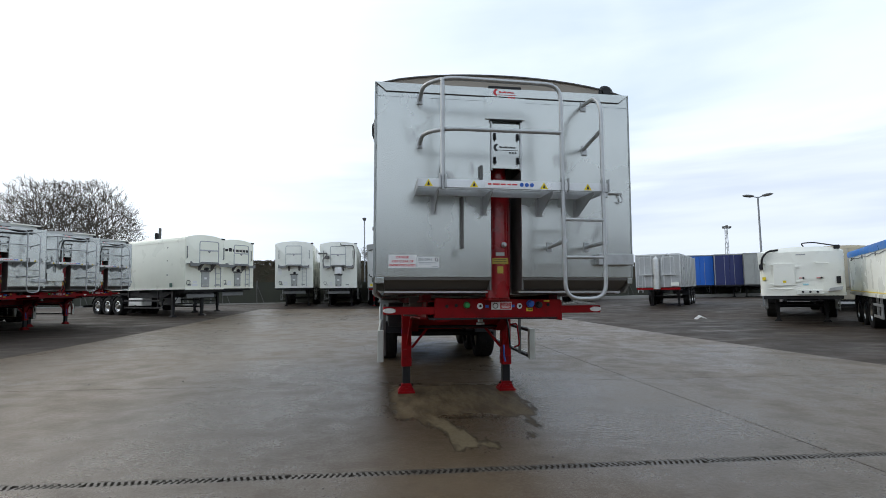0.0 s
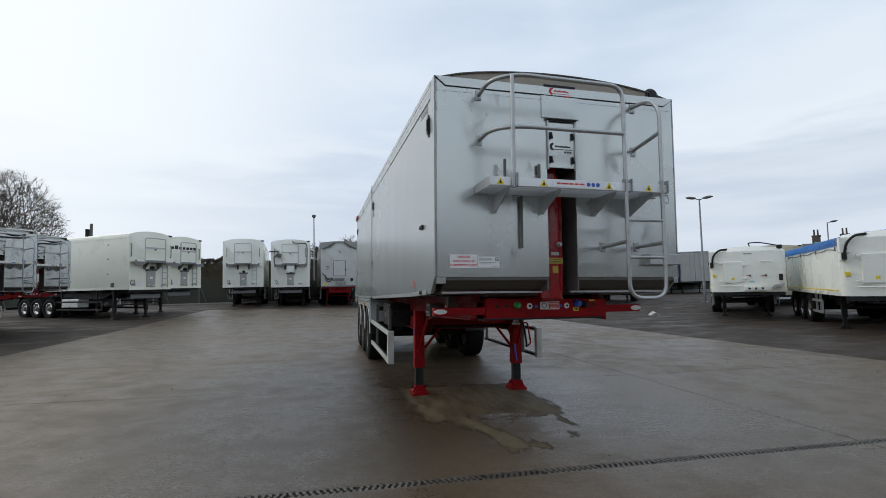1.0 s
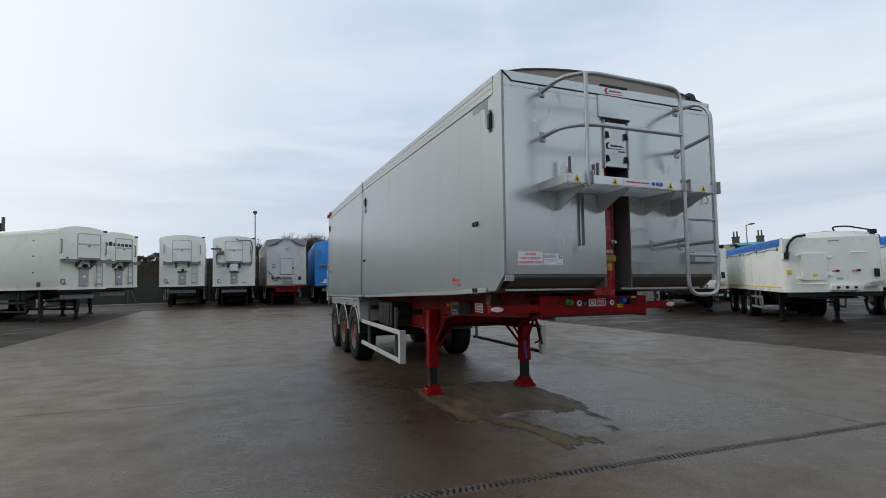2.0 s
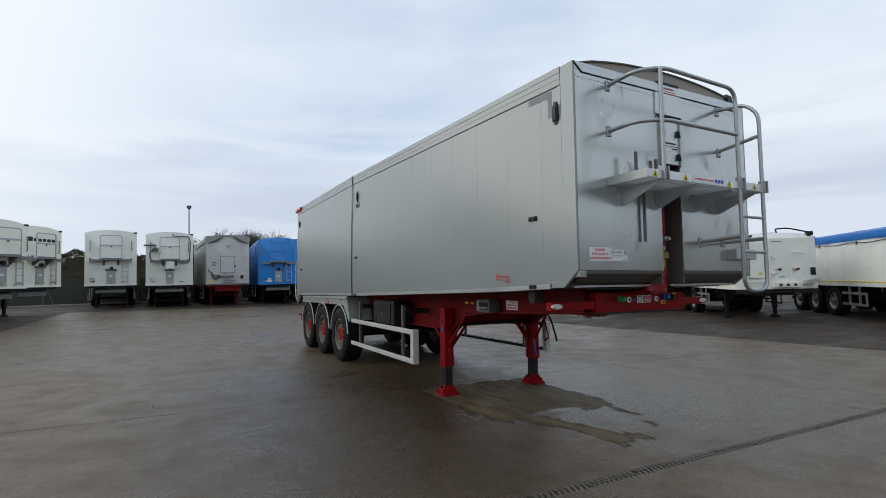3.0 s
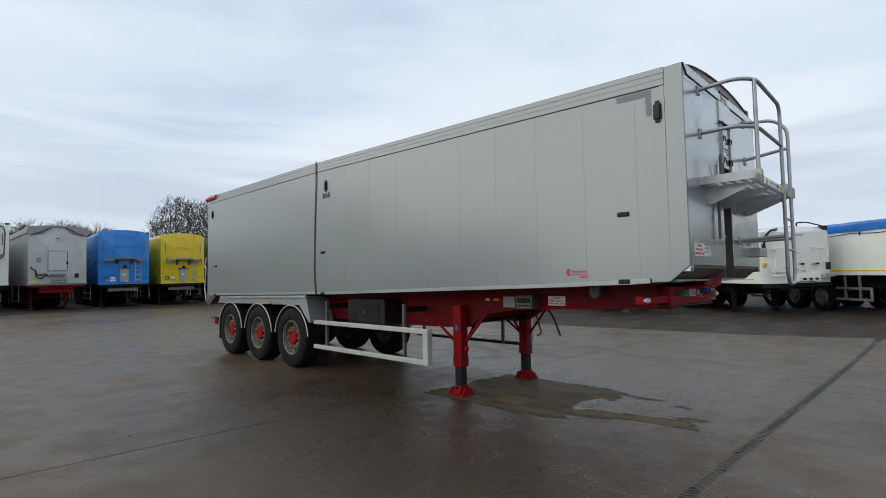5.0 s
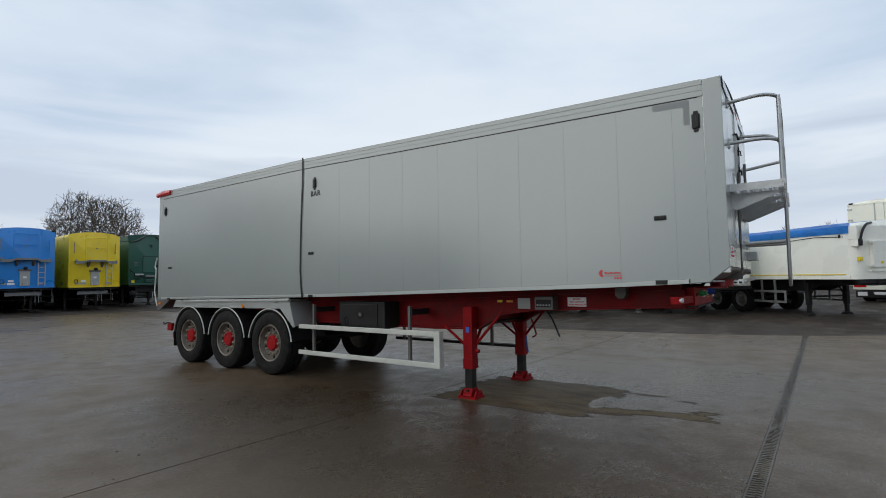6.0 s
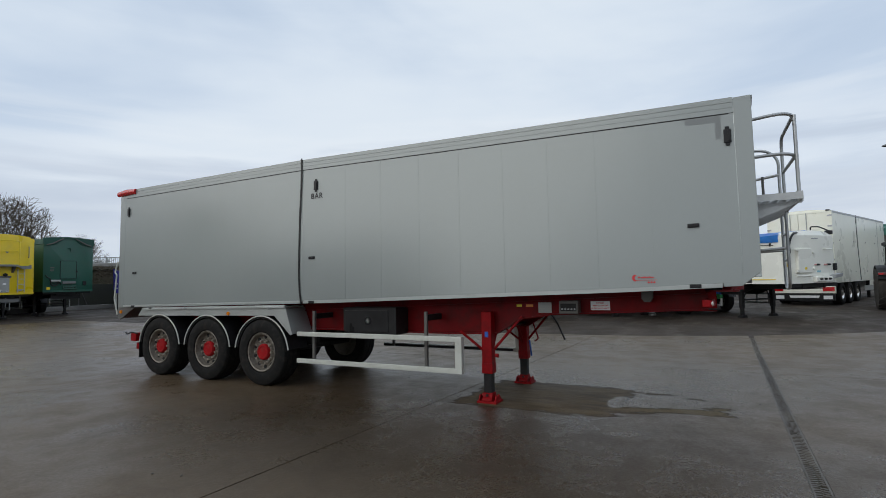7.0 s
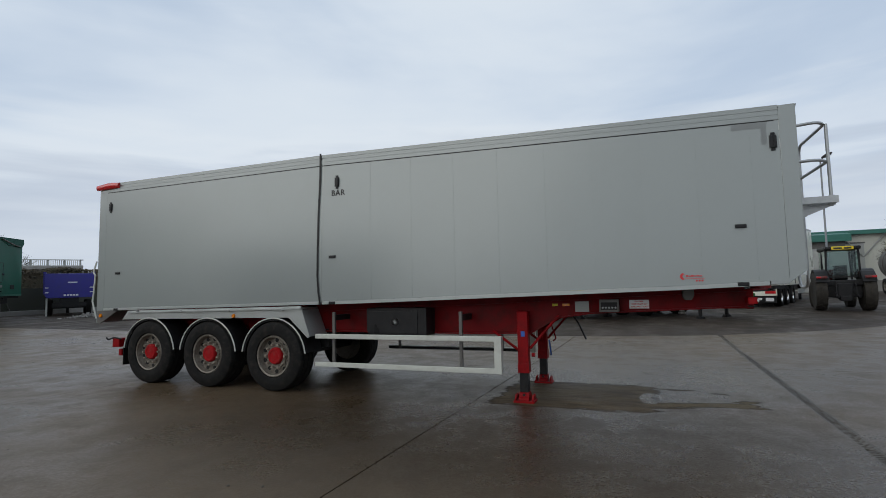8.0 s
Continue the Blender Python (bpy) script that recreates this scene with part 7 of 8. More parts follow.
def tread_lugs(wheel_ob, r, w, n=18):
    """Slanting tread bars round a tractor tyre, in two staggered rows."""
    for s in (-1, 1):
        bm, q = B(), []
        for da, x, rr in ((0, 0.0, 0.96), (0.10, 0.0, 0.96), (0.30, 0.47, 0.93), (0.20, 0.47, 0.93)):
            for top in (0, 1):
                rad = r * (rr + (0.045 if top else 0.0))
                q.append(bm.verts.new((s * x * w, rad * math.cos(da), rad * math.sin(da))))
        b0, t0, b1, t1, b2, t2, b3, t3 = q
        for f in ((t0, t1, t2, t3), (b0, t0, t3, b3), (b1, b2, t2, t1), (b2, b3, t3, t2), (b0, b1, t1, t0)):
            bm.faces.new(f)
        lug = part("tread_lug", bm, M_LUG, wheel_ob)
        for k in range(n):
            o = lug if k == 0 else again(lug)
            o.matrix_basis = Matrix.Rotation(2 * math.pi * (k + (0.5 if s > 0 else 0)) / n, 4, "X")


def tractor(m):
    t = root("tractor", m, "dark red farm tractor with glazed cab and lugged tyres", "tractor")
    for s in (-1, 1):
        for name, y, r, w, x in (("rear_wheel", 0.85, 0.83, 0.48, 0.92), ("front_wheel", 3.35, 0.60, 0.36, 0.74)):
            e = new(name)
            e.empty_display_size, e.parent, e.matrix_basis = 0.2, t, pose(s * x, y, r, 0, 0, 0 if s < 0 else 180)
            part("tyre", lug_tyre(B(), r, w, r * 0.58), M_LUG, e, smooth=35)
            tread_lugs(e, r, w)
            part("rim", lathe(B(), [(-w * 0.38, r * 0.60), (-w * 0.3, r * 0.52), (-0.02, r * 0.45), (-0.04, r * 0.2), (-0.1, r * 0.18), (-0.1, 0.001)], (0, 0, 0), 24), M_GREYP, e, smooth=35)
        pts = [(0.85 + 0.92 * math.cos(radians(q)), 0.83 + 0.92 * math.sin(radians(q))) for q in range(35, 156, 12)]
        poly = pts + [(y * 1.0 + (0.85 - y) * 0.05, z - (z - 0.83) * 0.05) for y, z in pts[::-1]]
        f = part("fender", prism(B(), poly, "x", *sorted((s * 0.62, s * 1.14))), M_BLACK, t)
        part("fender_strip", bx(B(), *sorted((s * 0.70, s * 1.13)), -0.015, 0.06, 1.36, 1.47, 0.02), M_TRACTOR, f)
        part("tail_lamp", bx(B(), *sorted((s * 0.95, s * 1.12)), -0.03, -0.016, 1.38, 1.44, 0.004), M_REDLENS, f)
    part("axle_housing", bx(B(), -0.7, 0.7, 0.55, 1.15, 0.55, 1.05, 0.06), M_BLACK, t)
    part("transmission", bx(B(), -0.3, 0.3, 0.3, 3.0, 0.5, 1.15, 0.05), M_BLACK, t)
    part("front_axle", bx(B(), -0.8, 0.8, 3.25, 3.45, 0.5, 0.68, 0.03), M_BLACK, t)
    part("bonnet", prism(B(), [(2.2, 1.05), (4.1, 1.0), (4.2, 1.15), (4.15, 1.55), (2.2, 1.75)], "x", -0.4, 0.4, 0.05), M_TRACTOR, t)
    cab = part("cab_floor", bx(B(), -0.72, 0.72, 0.45, 2.15, 1.05, 1.28, 0.04), M_BLACK, t)
    for x, y in ((-0.70, 0.5), (0.62, 0.5), (-0.72, 1.35), (0.64, 1.35), (-0.68, 2.1), (0.60, 2.1)):
        part("pillar", prism(B(), [(x, 1.27), (x + 0.08, 1.27), (x * 0.93 + 0.08, 2.55), (x * 0.93, 2.55)], "y", y, y + 0.07), M_BLACK, cab)
    roof = part("roof", bx(B(), -0.70, 0.70, 0.32, 2.25, 2.55, 2.70, 0.05), M_BLACK, cab)
    part("number_board", bx(B(), -0.42, 0.42, 0.29, 0.319, 2.55, 2.69, 0.004), M_YELSTICK, roof)
    part("number_bars", bx(bx(B(), -0.34, -0.02, 0.283, 0.289, 2.58, 2.65), 0.06, 0.34, 0.283, 0.289, 2.58, 2.65), M_INK, roof)
    for x in (-0.58, 0.58):
        part("work_lamp", bx(B(), x - 0.1, x + 0.1, 0.22, 0.318, 2.58, 2.68, 0.02), M_PLASTIC, roof)
    glass = part("rear_window", bx(B(), -0.60, 0.60, 0.52, 0.53, 1.45, 2.5), M_GLASS, cab)
    part("side_window", bx(B(), -0.66, -0.65, 0.6, 2.05, 1.4, 2.5), M_GLASS, cab)
    part("side_window", bx(B(), 0.65, 0.66, 0.6, 2.05, 1.4, 2.5), M_GLASS, cab)
    part("window_rail", bx(B(), -0.64, 0.64, 0.50, 0.54, 1.38, 1.449, 0.01), M_BLACK, cab)
    part("seat", prism(B(), [(1.0, 1.28), (1.5, 1.28), (1.5, 1.5), (1.12, 1.52), (1.05, 1.9), (0.92, 1.9)], "x", -0.26, 0.26, 0.04), M_PLASTIC, t)
    part("steering_wheel", lathe(B(), [(0.0, 0.17), (0.02, 0.19), (0.04, 0.17)], (0.0, 1.78, 1.85), 20, "z"), M_PLASTIC, t)
    part("exhaust", tube(B(), [(0.74, 2.2, 1.6), (0.74, 2.2, 2.6)], 0.05, 10), M_BLACK, t)
    part("mirror", bx(B(), 0.86, 1.02, 2.1, 2.14, 2.25, 2.5, 0.01), M_PLASTIC, t)
    part("mirror_arm", tube(B(), [(0.66, 2.12, 2.45), (0.9, 2.12, 2.4)], 0.012, 6), M_PLASTIC, t)
    for s in (-1, 1):
        part("lift_arm", tube(B(), [(s * 0.32, 0.5, 0.75), (s * 0.42, -0.25, 0.6)], 0.04, 8), M_BLACK, t)
        part("lift_rod", tube(B(), [(s * 0.36, 0.15, 1.2), (s * 0.38, 0.05, 0.66)], 0.03, 8), M_BLACK, t)
    part("hitch", bx(B(), -0.22, 0.22, 0.2, 0.56, 0.42, 0.62, 0.02), M_BLACK, t)
    part("valve_block", bx(B(), -0.34, 0.34, 0.38, 0.55, 1.0, 1.24, 0.02), M_BLACK, t)
    return t


tractor(stand(19.6, -1.02, -6) @ Matrix.Diagonal((0.89, 1.0, 1.0, 1.0)))


# ---------------- lamp posts and mast ----------------
def lamp_post(x, y, top, label, heads, turn=0.0, arm=0.2, size=0.6):
    z = level(x, y)
    t = root("lamp_post", pose(x, y, z, 0, 0, turn), label, "lamp post")
    top -= z
    part("pole", tube(B(), [(0, 0, 0), (0, 0, 1.2), (0, 0, 1.25), (0, 0, top)], [0.09, 0.09, 0.065, 0.045], 12), M_POLE, t, smooth=40)
    part("base_plate", bx(B(), -0.16, 0.16, -0.16, 0.16, 0.0, 0.03, 0.004), M_GALV, t)
    if heads == 0:
        part("lamp_head", lathe(B(), [(top - 0.26, 0.06), (top - 0.23, 0.10), (top - 0.08, 0.18), (top, 0.19), (top + 0.05, 0.12), (top + 0.07, 0.001)], (0, 0, 0), 20, "z"), M_DARKGREY, t, smooth=40)
    for k in range(heads):
        s = 1 if k == 0 else -1
        part("arm", tube(B(), [(0, 0, top - 0.06), (s * (arm + 0.05), 0, top + 0.03)], 0.03, 8), M_POLE, t)
        bm = lathe(B(), [(0.0, 0.001), (0.02, 0.10), (0.3, 0.17), (0.7, 0.16), (0.95, 0.06), (1.0, 0.001)], (0, 0, 0), 12)
        bmesh.ops.scale(bm, vec=(s * size, 1, 0.5), verts=bm.verts[:])
        bmesh.ops.rotate(bm, matrix=Matrix.Rotation(radians(-8 * s), 3, "Y"), verts=bm.verts[:])
        bmesh.ops.translate(bm, vec=(s * arm, 0, top + 0.04), verts=bm.verts[:])
        part("lamp_head", bm, M_DARKGREY, t, smooth=40)
    return t


lamp_post(-1.84, 49.0, 8.1, "tall grey lamp post with a round top lamp", 0)
lamp_post(21.62, 27.74, 6.42, "tall grey lamp post with two lamp heads", 2, -28)
lamp_post(33.1, -3.96, 8.85, "tall grey lamp post with two flat heads", 2, 15, 0.25, 1.0)
lamp_post(43.2, 37.8, 6.3, "slim grey lamp post behind the houses", 1, -40, 0.2, 0.6)
post = root("signal_post", pose(-17.65, 43.2, level(-17.65, 43.2)), "dark slim post carrying a small black box", "post")
part("pole", tube(B(), [(0, 0, 0), (0, 0, 6.2)], 0.1, 10), M_DARKGREY, post)
part("equipment_box", bx(B(), -0.34, -0.131, -0.15, 0.15, 5.2, 5.8, 0.02), M_BLACK, post)

mast = root("lattice_mast", pose(34.9, 49.4, level(34.9, 49.4)), "pale lattice mast with floodlights at its head", "mast")
for k in range(3):
    a = radians(120 * k)
    part("upright", tube(B(), [(0.26 * math.cos(a), 0.26 * math.sin(a), 0), (0.13 * math.cos(a), 0.13 * math.sin(a), 6.9)], 0.03, 6), M_GALV, mast)
    b = radians(120 * (k + 1))
    for j in range(12):
        z0, z1 = j * 0.57, (j + 1) * 0.57
        r0, r1 = 0.26 - 0.13 * z0 / 6.9, 0.26 - 0.13 * z1 / 6.9
        part("lacing", tube(B(), [(r0 * math.cos(a), r0 * math.sin(a), z0), (r1 * math.cos(b), r1 * math.sin(b), z1)], 0.016, 4), M_GALV, mast)
part("head_frame", bx(B(), -0.42, 0.42, -0.06, 0.06, 6.88, 6.95, 0.01), M_GALV, mast)
for x in (-0.36, 0.0, 0.36):
    part("floodlight", bx(B(), x - 0.1, x + 0.1, -0.2, 0.02, 6.951, 7.12 + (0.1 if x == 0 else 0), 0.02), M_DARKGREY, mast)


# ---------------- bare trees ----------------
def bare_tree(name, x, y, height, spread, seed, label, levels=6, trunk=0.28, kids=(3, 4), group="", fine=0.012, stem=0.26):
    """A leafless tree: a tapered trunk, forking limbs and a fine crown of twigs."""
    rr = random.Random(seed)
    wood, twig = ([], []), ([], [])

    def limb(store, pts, radii, n):
        vs, fs = store
        at = len(vs)
        d = (pts[-1] - pts[0]).normalized()
        u = d.orthogonal().normalized()
        w = d.cross(u)
        for p, r in zip(pts, radii):
            for k in range(n):
                q = 2 * math.pi * k / n
                vs.append(p + (u * math.cos(q) + w * math.sin(q)) * r)
        for i in range(len(pts) - 1):
            for k in range(n):
                a, b = at + i * n + k, at + i * n + (k + 1) % n
                fs.append((a, b, b + n, a + n))

    def grow(p, d, length, r, lev):
        bend = Vector((rr.uniform(-1, 1), rr.uniform(-1, 1), rr.uniform(-0.2, 0.5))) * 0.18
        mid = p + d * length * 0.5 + bend * length * 0.25
        end = mid + (d + bend).normalized() * length * 0.5
        end.z += length * 0.04
        tip = r * (0.62 if lev else 0.3)
        limb(wood if lev >= levels - 2 else twig, [p, mid, end], [r, (r + tip) / 2, tip], 7 if lev >= levels - 1 else (5 if lev >= levels - 3 else 3))
        if lev == 0:
            return
        n = rr.randint(*kids)
        for k in range(n):
            f = 1.0 if k == 0 else rr.uniform(0.45, 1.0)
            at = p.lerp(mid, f * 2) if f < 0.5 else mid.lerp(end, f * 2 - 1)
            side = Vector((rr.gauss(0, 1), rr.gauss(0, 1), rr.gauss(0.05, 0.55)))
            side = (side - d * side.dot(d)).normalized()
            out = rr.uniform(0.2, 0.45) if k == 0 else rr.uniform(0.55, 1.05)
            nd = (d + side * out + Vector((0, 0, 0.12))).normalized()
            nd.x, nd.y = nd.x * spread, nd.y * spread
            grow(at, nd.normalized(), length * rr.uniform(0.66, 0.84), max(fine, tip * rr.uniform(0.72, 0.95)), lev - 1)

    z = level(x, y)
    t = root(name, pose(x, y, z), label, "tree", group)
    grow(Vector((0, 0, -0.1)), Vector((0.03, 0.02, 1)).normalized(), height * stem, trunk, levels)
    tops = max(v.z for v in twig[0])
    k = height / tops
    for nm, (vs, fs), mat_ in (("trunk", wood, M_BARK), ("crown", twig, M_TWIG)):
        me = bpy.data.meshes.new(nm)
        pts = [v * k for v in vs]
        me.from_pydata(pts, [], fs)
        me.materials.append(mat_)
        o = new(nm, me)
        o.parent = t
    return t


def crown_tree(x, y, height, radius, mid, trunk, count, seed, label):
    """A broad bare tree: limbs that branch towards points spread through a rounded dome, thicker where they join."""
    rr = np.random.default_rng(seed)
    d = rr.normal(size=(count, 3))
    d /= np.linalg.norm(d, axis=1)[:, None]
    d[:, 2] = np.where(d[:, 2] < -0.35, -d[:, 2], d[:, 2])
    lump = 1.0 + 0.06 * np.sin(d[:, 0] * 7 + seed) + 0.05 * np.sin(d[:, 1] * 9 + d[:, 2] * 6)
    dist = (0.30 + 0.70 * rr.random(count) ** 0.55) * lump
    pts = np.column_stack((d[:, 0] * radius * dist, d[:, 1] * radius * dist, mid + d[:, 2] * (height - mid) * dist))
    fork = np.array((0.0, 0.0, mid * 0.42))
    stem = [np.array((0.0, 0.0, -0.1)), fork * 0.55 + np.array((0.08, 0.05, 0)), fork]
    order = np.argsort(np.linalg.norm(pts - fork, axis=1))
    nodes, reach, up = np.zeros((count + 3, 3)), np.zeros(count + 3), [-1, 0, 1]
    nodes[:3], reach[:3] = stem, (1e6, 1e6, 0)
    for n, i in enumerate(order):
        k = n + 3
        gap = np.linalg.norm(nodes[:k] - pts[i], axis=1)
        best = int(np.argmin(gap + 0.55 * reach[:k] + 0.04 * gap ** 2))
        up.append(best)
        nodes[k], reach[k] = pts[i], reach[best] + gap[best]
    load = np.ones(count + 3)
    for k in range(count + 2, 0, -1):
        load[up[k]] += load[k]
    thick = np.maximum(0.018, trunk * (load / load[0]) ** 0.46)
    wood, twig = ([], []), ([], [])

    def limb(store, a, b, ra, rb, sides):
        vs, fs = store
        at, way = len(vs), (b - a).normalized()
        u = way.orthogonal().normalized()
        w = way.cross(u)
        for p, r in ((a, ra), (b, rb)):
            vs.extend(p + (u * math.cos(2 * math.pi * q / sides) + w * math.sin(2 * math.pi * q / sides)) * r for q in range(sides))
        fs.extend((at + q, at + (q + 1) % sides, at + sides + (q + 1) % sides, at + sides + q) for q in range(sides))

    for k in range(1, count + 3):
        a, b = Vector(nodes[up[k]]), Vector(nodes[k])
        big = thick[k] > 0.05
        limb(wood if big else twig, a, b, min(thick[up[k]], thick[k] * 1.5), thick[k], 7 if big else 3)
        if load[k] < 6:
            out = (b - a).normalized()
            for q in range(3):
                way = (out + Vector(rr.normal(size=3)) * 0.55 + Vector((0, 0, 0.15))).normalized()
                limb(twig, a.lerp(b, rr.uniform(0.5, 1.0)), b + way * rr.uniform(0.3, 0.8), 0.017, 0.010, 3)
    t = root("tree", pose(x, y, level(x, y)), label, "tree")
    for nm, (vs, fs), mat_ in (("trunk", wood, M_BARK), ("crown", twig, M_TWIG)):
        me = bpy.data.meshes.new(nm)
        me.from_pydata(vs, [], fs)
        me.materials.append(mat_)
        new(nm, me).parent = t
    return t


crown_tree(-37.6, 66.0, 14.9, 8.7, 6.0, 0.42, 5200, 11, "large bare broad-crowned tree beyond the trailers")
crown_tree(16.5, 66.0, 10.9, 5.3, 4.6, 0.28, 2600, 23, "bare round-crowned tree behind the yellow trailer")
copse = bare_tree("tree", 4.0, 77.0, 9.0, 1.2, 5, "bare slender tree in a distant thicket", levels=6, trunk=0.14, fine=0.014, kids=(3, 4), group="bare trees of the distant thicket", stem=0.24)
rnd = random.Random(3)
for k in range(17):
    x = 0.5 + k * 0.85 if k < 12 else 22.0 + (k - 12) * 1.5
    y = 77 + rnd.uniform(-3, 3)
    copy_thing(copse, pose(x, y, level(x, y), 0, 0, rnd.uniform(0, 360)) @ Matrix.Diagonal((1, 1, rnd.uniform(0.82, 1.0), 1)))
for x, y, s in ((-24, 70, 0.5), (-27.5, 68, 0.65), (-21, 72, 0.45), (63, 27, 0.55), (66, 25, 0.5), (60, 8, 0.7), (62, 5, 0.75), (-46, 62, 0.9)):
    copy_thing(copse, pose(x, y, level(x, y) - 0.4, 0, 0, 40 * x) @ Matrix.Diagonal((s, s, s, 1)))
bare_tree("tree", 36.5, -10.0, 5.2, 1.1, 31, "small bare tree in front of the green-roofed shed", levels=6, trunk=0.07, fine=0.009, kids=(3, 4), stem=0.3)


# ---------------- hedge and mesh fence along the far edge ----------------
def hedge(x0, y0, x1, y1, h, depth, count, seed, label):
    rr = random.Random(seed)
    vs, fs = [], []
    d = Vector((x1 - x0, y1 - y0, 0))
    length = d.length
    d.normalize()
    nrm = Vector((-d.y, d.x, 0))
    for k in range(count):
        s, u = rr.uniform(0, length), rr.uniform(-0.5, 0.5)
        top = h * (0.88 + 0.12 * noise.noise(Vector((s * 0.25, 3.1, 0))) + 0.06 * noise.noise(Vector((s * 1.3, 7, 0))))
        w = top * (1 - rr.random() ** 2.2)
        c = Vector((x0, y0, 0)) + d * s + nrm * u * depth * (1 - 0.3 * w / h)
        c.z = level(c.x, c.y) + w
        r = rr.uniform(0.08, 0.2)
        a = Vector((rr.gauss(0, 1), rr.gauss(0, 1), rr.gauss(0, 1))).normalized()
        b = a.orthogonal().normalized()
        at = len(vs)
        vs += [c + a * r, c + b * r * 0.3, c - a * r, c - b * r * 0.3]
        fs.append((at, at + 1, at + 2, at + 3))
    me = bpy.data.meshes.new("hedge")
    me.from_pydata(vs, [], fs)
    me.materials.append(M_HEDGE)
    o = new("hedge", me)
    tagged(o, label, "hedge", kind="stuff")
    core = B()
    n = max(2, int(length / 2))
    for k in range(n):
        p, q = Vector((x0, y0, 0)) + d * (length * k / n), Vector((x0, y0, 0)) + d * (length * (k + 1) / n)
        hh = h * (0.8 + 0.1 * noise.noise(Vector((k * 0.5, 3.1, 0))))
        zz = level(p.x, p.y)
        w = nrm * depth * 0.36
        v = [core.verts.new(z) for z in (p - w + Vector((0, 0, zz - 0.2)), q - w + Vector((0, 0, zz - 0.2)), q + w + Vector((0, 0, zz - 0.2)), p + w + Vector((0, 0, zz - 0.2)), p - w * 0.6 + Vector((0, 0, zz + hh)), q - w * 0.6 + Vector((0, 0, zz + hh)), q + w * 0.6 + Vector((0, 0, zz + hh)), p + w * 0.6 + Vector((0, 0, zz + hh)))]
        for f in ((0, 1, 5, 4), (2, 3, 7, 6), (4, 5, 6, 7), (1, 2, 6, 5), (3, 0, 4, 7)):
            core.faces.new([v[i] for i in f])
    part("hedge_core", core, M_HEDGE, o)
    return o


hedge(-48, 51.5, 16, 52.5, 4.5, 2.4, 52000, 4, "dense brown winter hedge behind the fence")
hedge(10, 56.4, 52, 52.0, 4.0, 2.4, 30000, 8, "brown scrub and hedge beyond the farm trailer")
hedge(36, 57.0, 60, 40.0, 3.0, 2.0, 13000, 9, "brown scrub behind the curtain-sided trailers")

# unseen hedge added behind the camera, so the trailer face mirrors something dark
hedge(-45, -24, 40, -26, 5.0, 2.6, 9000, 15, "unseen brown hedge added to darken the trailer face's reflection")

fence = root("fence", Matrix(), "dark green mesh fence with braced posts", "fence", kind="structure")
M_NET = surf("green_fence_mesh", (0.046, 0.048, 0.035), 0.85, 0.0, 0.3, 1.2, 25, 0.2)
post_ob, brace_ob = None, None
for k in range(30):
    x = -46 + k * 2.9
    y = 47.5 if x < 20 else 48.5
    z = level(x, y)
    if post_ob is None:
        post_ob = part("fence_post", bx(B(), -0.04, 0.04, -0.04, 0.04, 0, 2.0, 0.006), M_DARKGREY, fence)
        brace_ob = part("fence_brace", tube(B(), [(0, -0.05, 1.7), (0.65, -0.1, 0.0)], 0.028, 6), M_DARKGREY, fence)
    else:
        post_ob, brace_ob = again(post_ob), again(brace_ob)
    post_ob.matrix_basis = pose(x, y, z)
    brace_ob.matrix_basis = pose(x, y, z)
    part("fence_panel", bx(B(), x + 0.045, x + 2.855, y - 0.01, y + 0.01, z + 0.08, z + 1.85), M_NET, fence)
part("kerb", bx(B(), -46, 40, 46.6, 46.9, 0.1, 0.42, 0.02), M_CONC_OLD, fence)


# ---------------- buildings and bridge in the distance ----------------
def long_shed(m, label, w, d, eaves, ridge, wall_mat, roof_mat, fascia=0.4, bays=6, dark_end=0.0):
    """A clad shed: walls with sheet ribs, fascia, pitched roof, doors. Its long front looks along -y."""
    t = root("shed", m, label, "building")
    part("wall", bx(B(), -w / 2, w / 2, 0.0, d, -0.3, eaves, 0.02), wall_mat, t)
    part("plinth", bx(B(), -w / 2, w / 2, -0.06, -0.001, -0.3, 0.8, 0.01), M_CONC_OLD, t)
    part("roof", prism(B(), [(-0.35, eaves), (d / 2, ridge), (d + 0.35, eaves), (d + 0.35, eaves + 0.1), (d / 2, ridge + 0.1), (-0.35, eaves + 0.1)], "x", -w / 2 - 0.3, w / 2 + 0.3), roof_mat, t)
    part("fascia", bx(B(), -w / 2 - 0.3, w / 2 + 0.3, -0.44, -0.351, eaves - fascia, eaves + 0.12, 0.01), roof_mat, t)
    rib = None
    for k in range(int(w / 0.75)):
        at = Matrix.Translation((-w / 2 + 0.4 + k * 0.75, 0, 0))
        if rib is None:
            rib = part("cladding_rib", bx(B(), -0.03, 0.03, -0.04, -0.001, 0.81, eaves - 0.01), wall_mat, t)
        else:
            rib = again(rib)
        rib.matrix_basis = at
    for k in range(bays):
        x = -w / 2 + (k + 0.5) * w / bays
        if k % 2 == 0:
            dr = part("roller_door", bx(B(), x - 1.5, x + 1.5, -0.09, -0.061, 0.0, eaves - 0.9, 0.01), M_GREYP, t)
            part("door_rail", bx(B(), x - 1.56, x + 1.56, -0.11, -0.092, eaves - 0.9, eaves - 0.78), M_DARKGREY, dr)
        else:
            part("window", bx(B(), x - 0.9, x + 0.9, -0.07, -0.045, eaves - 1.7, eaves - 0.9, 0.01), M_PLASTIC, t)
    return t


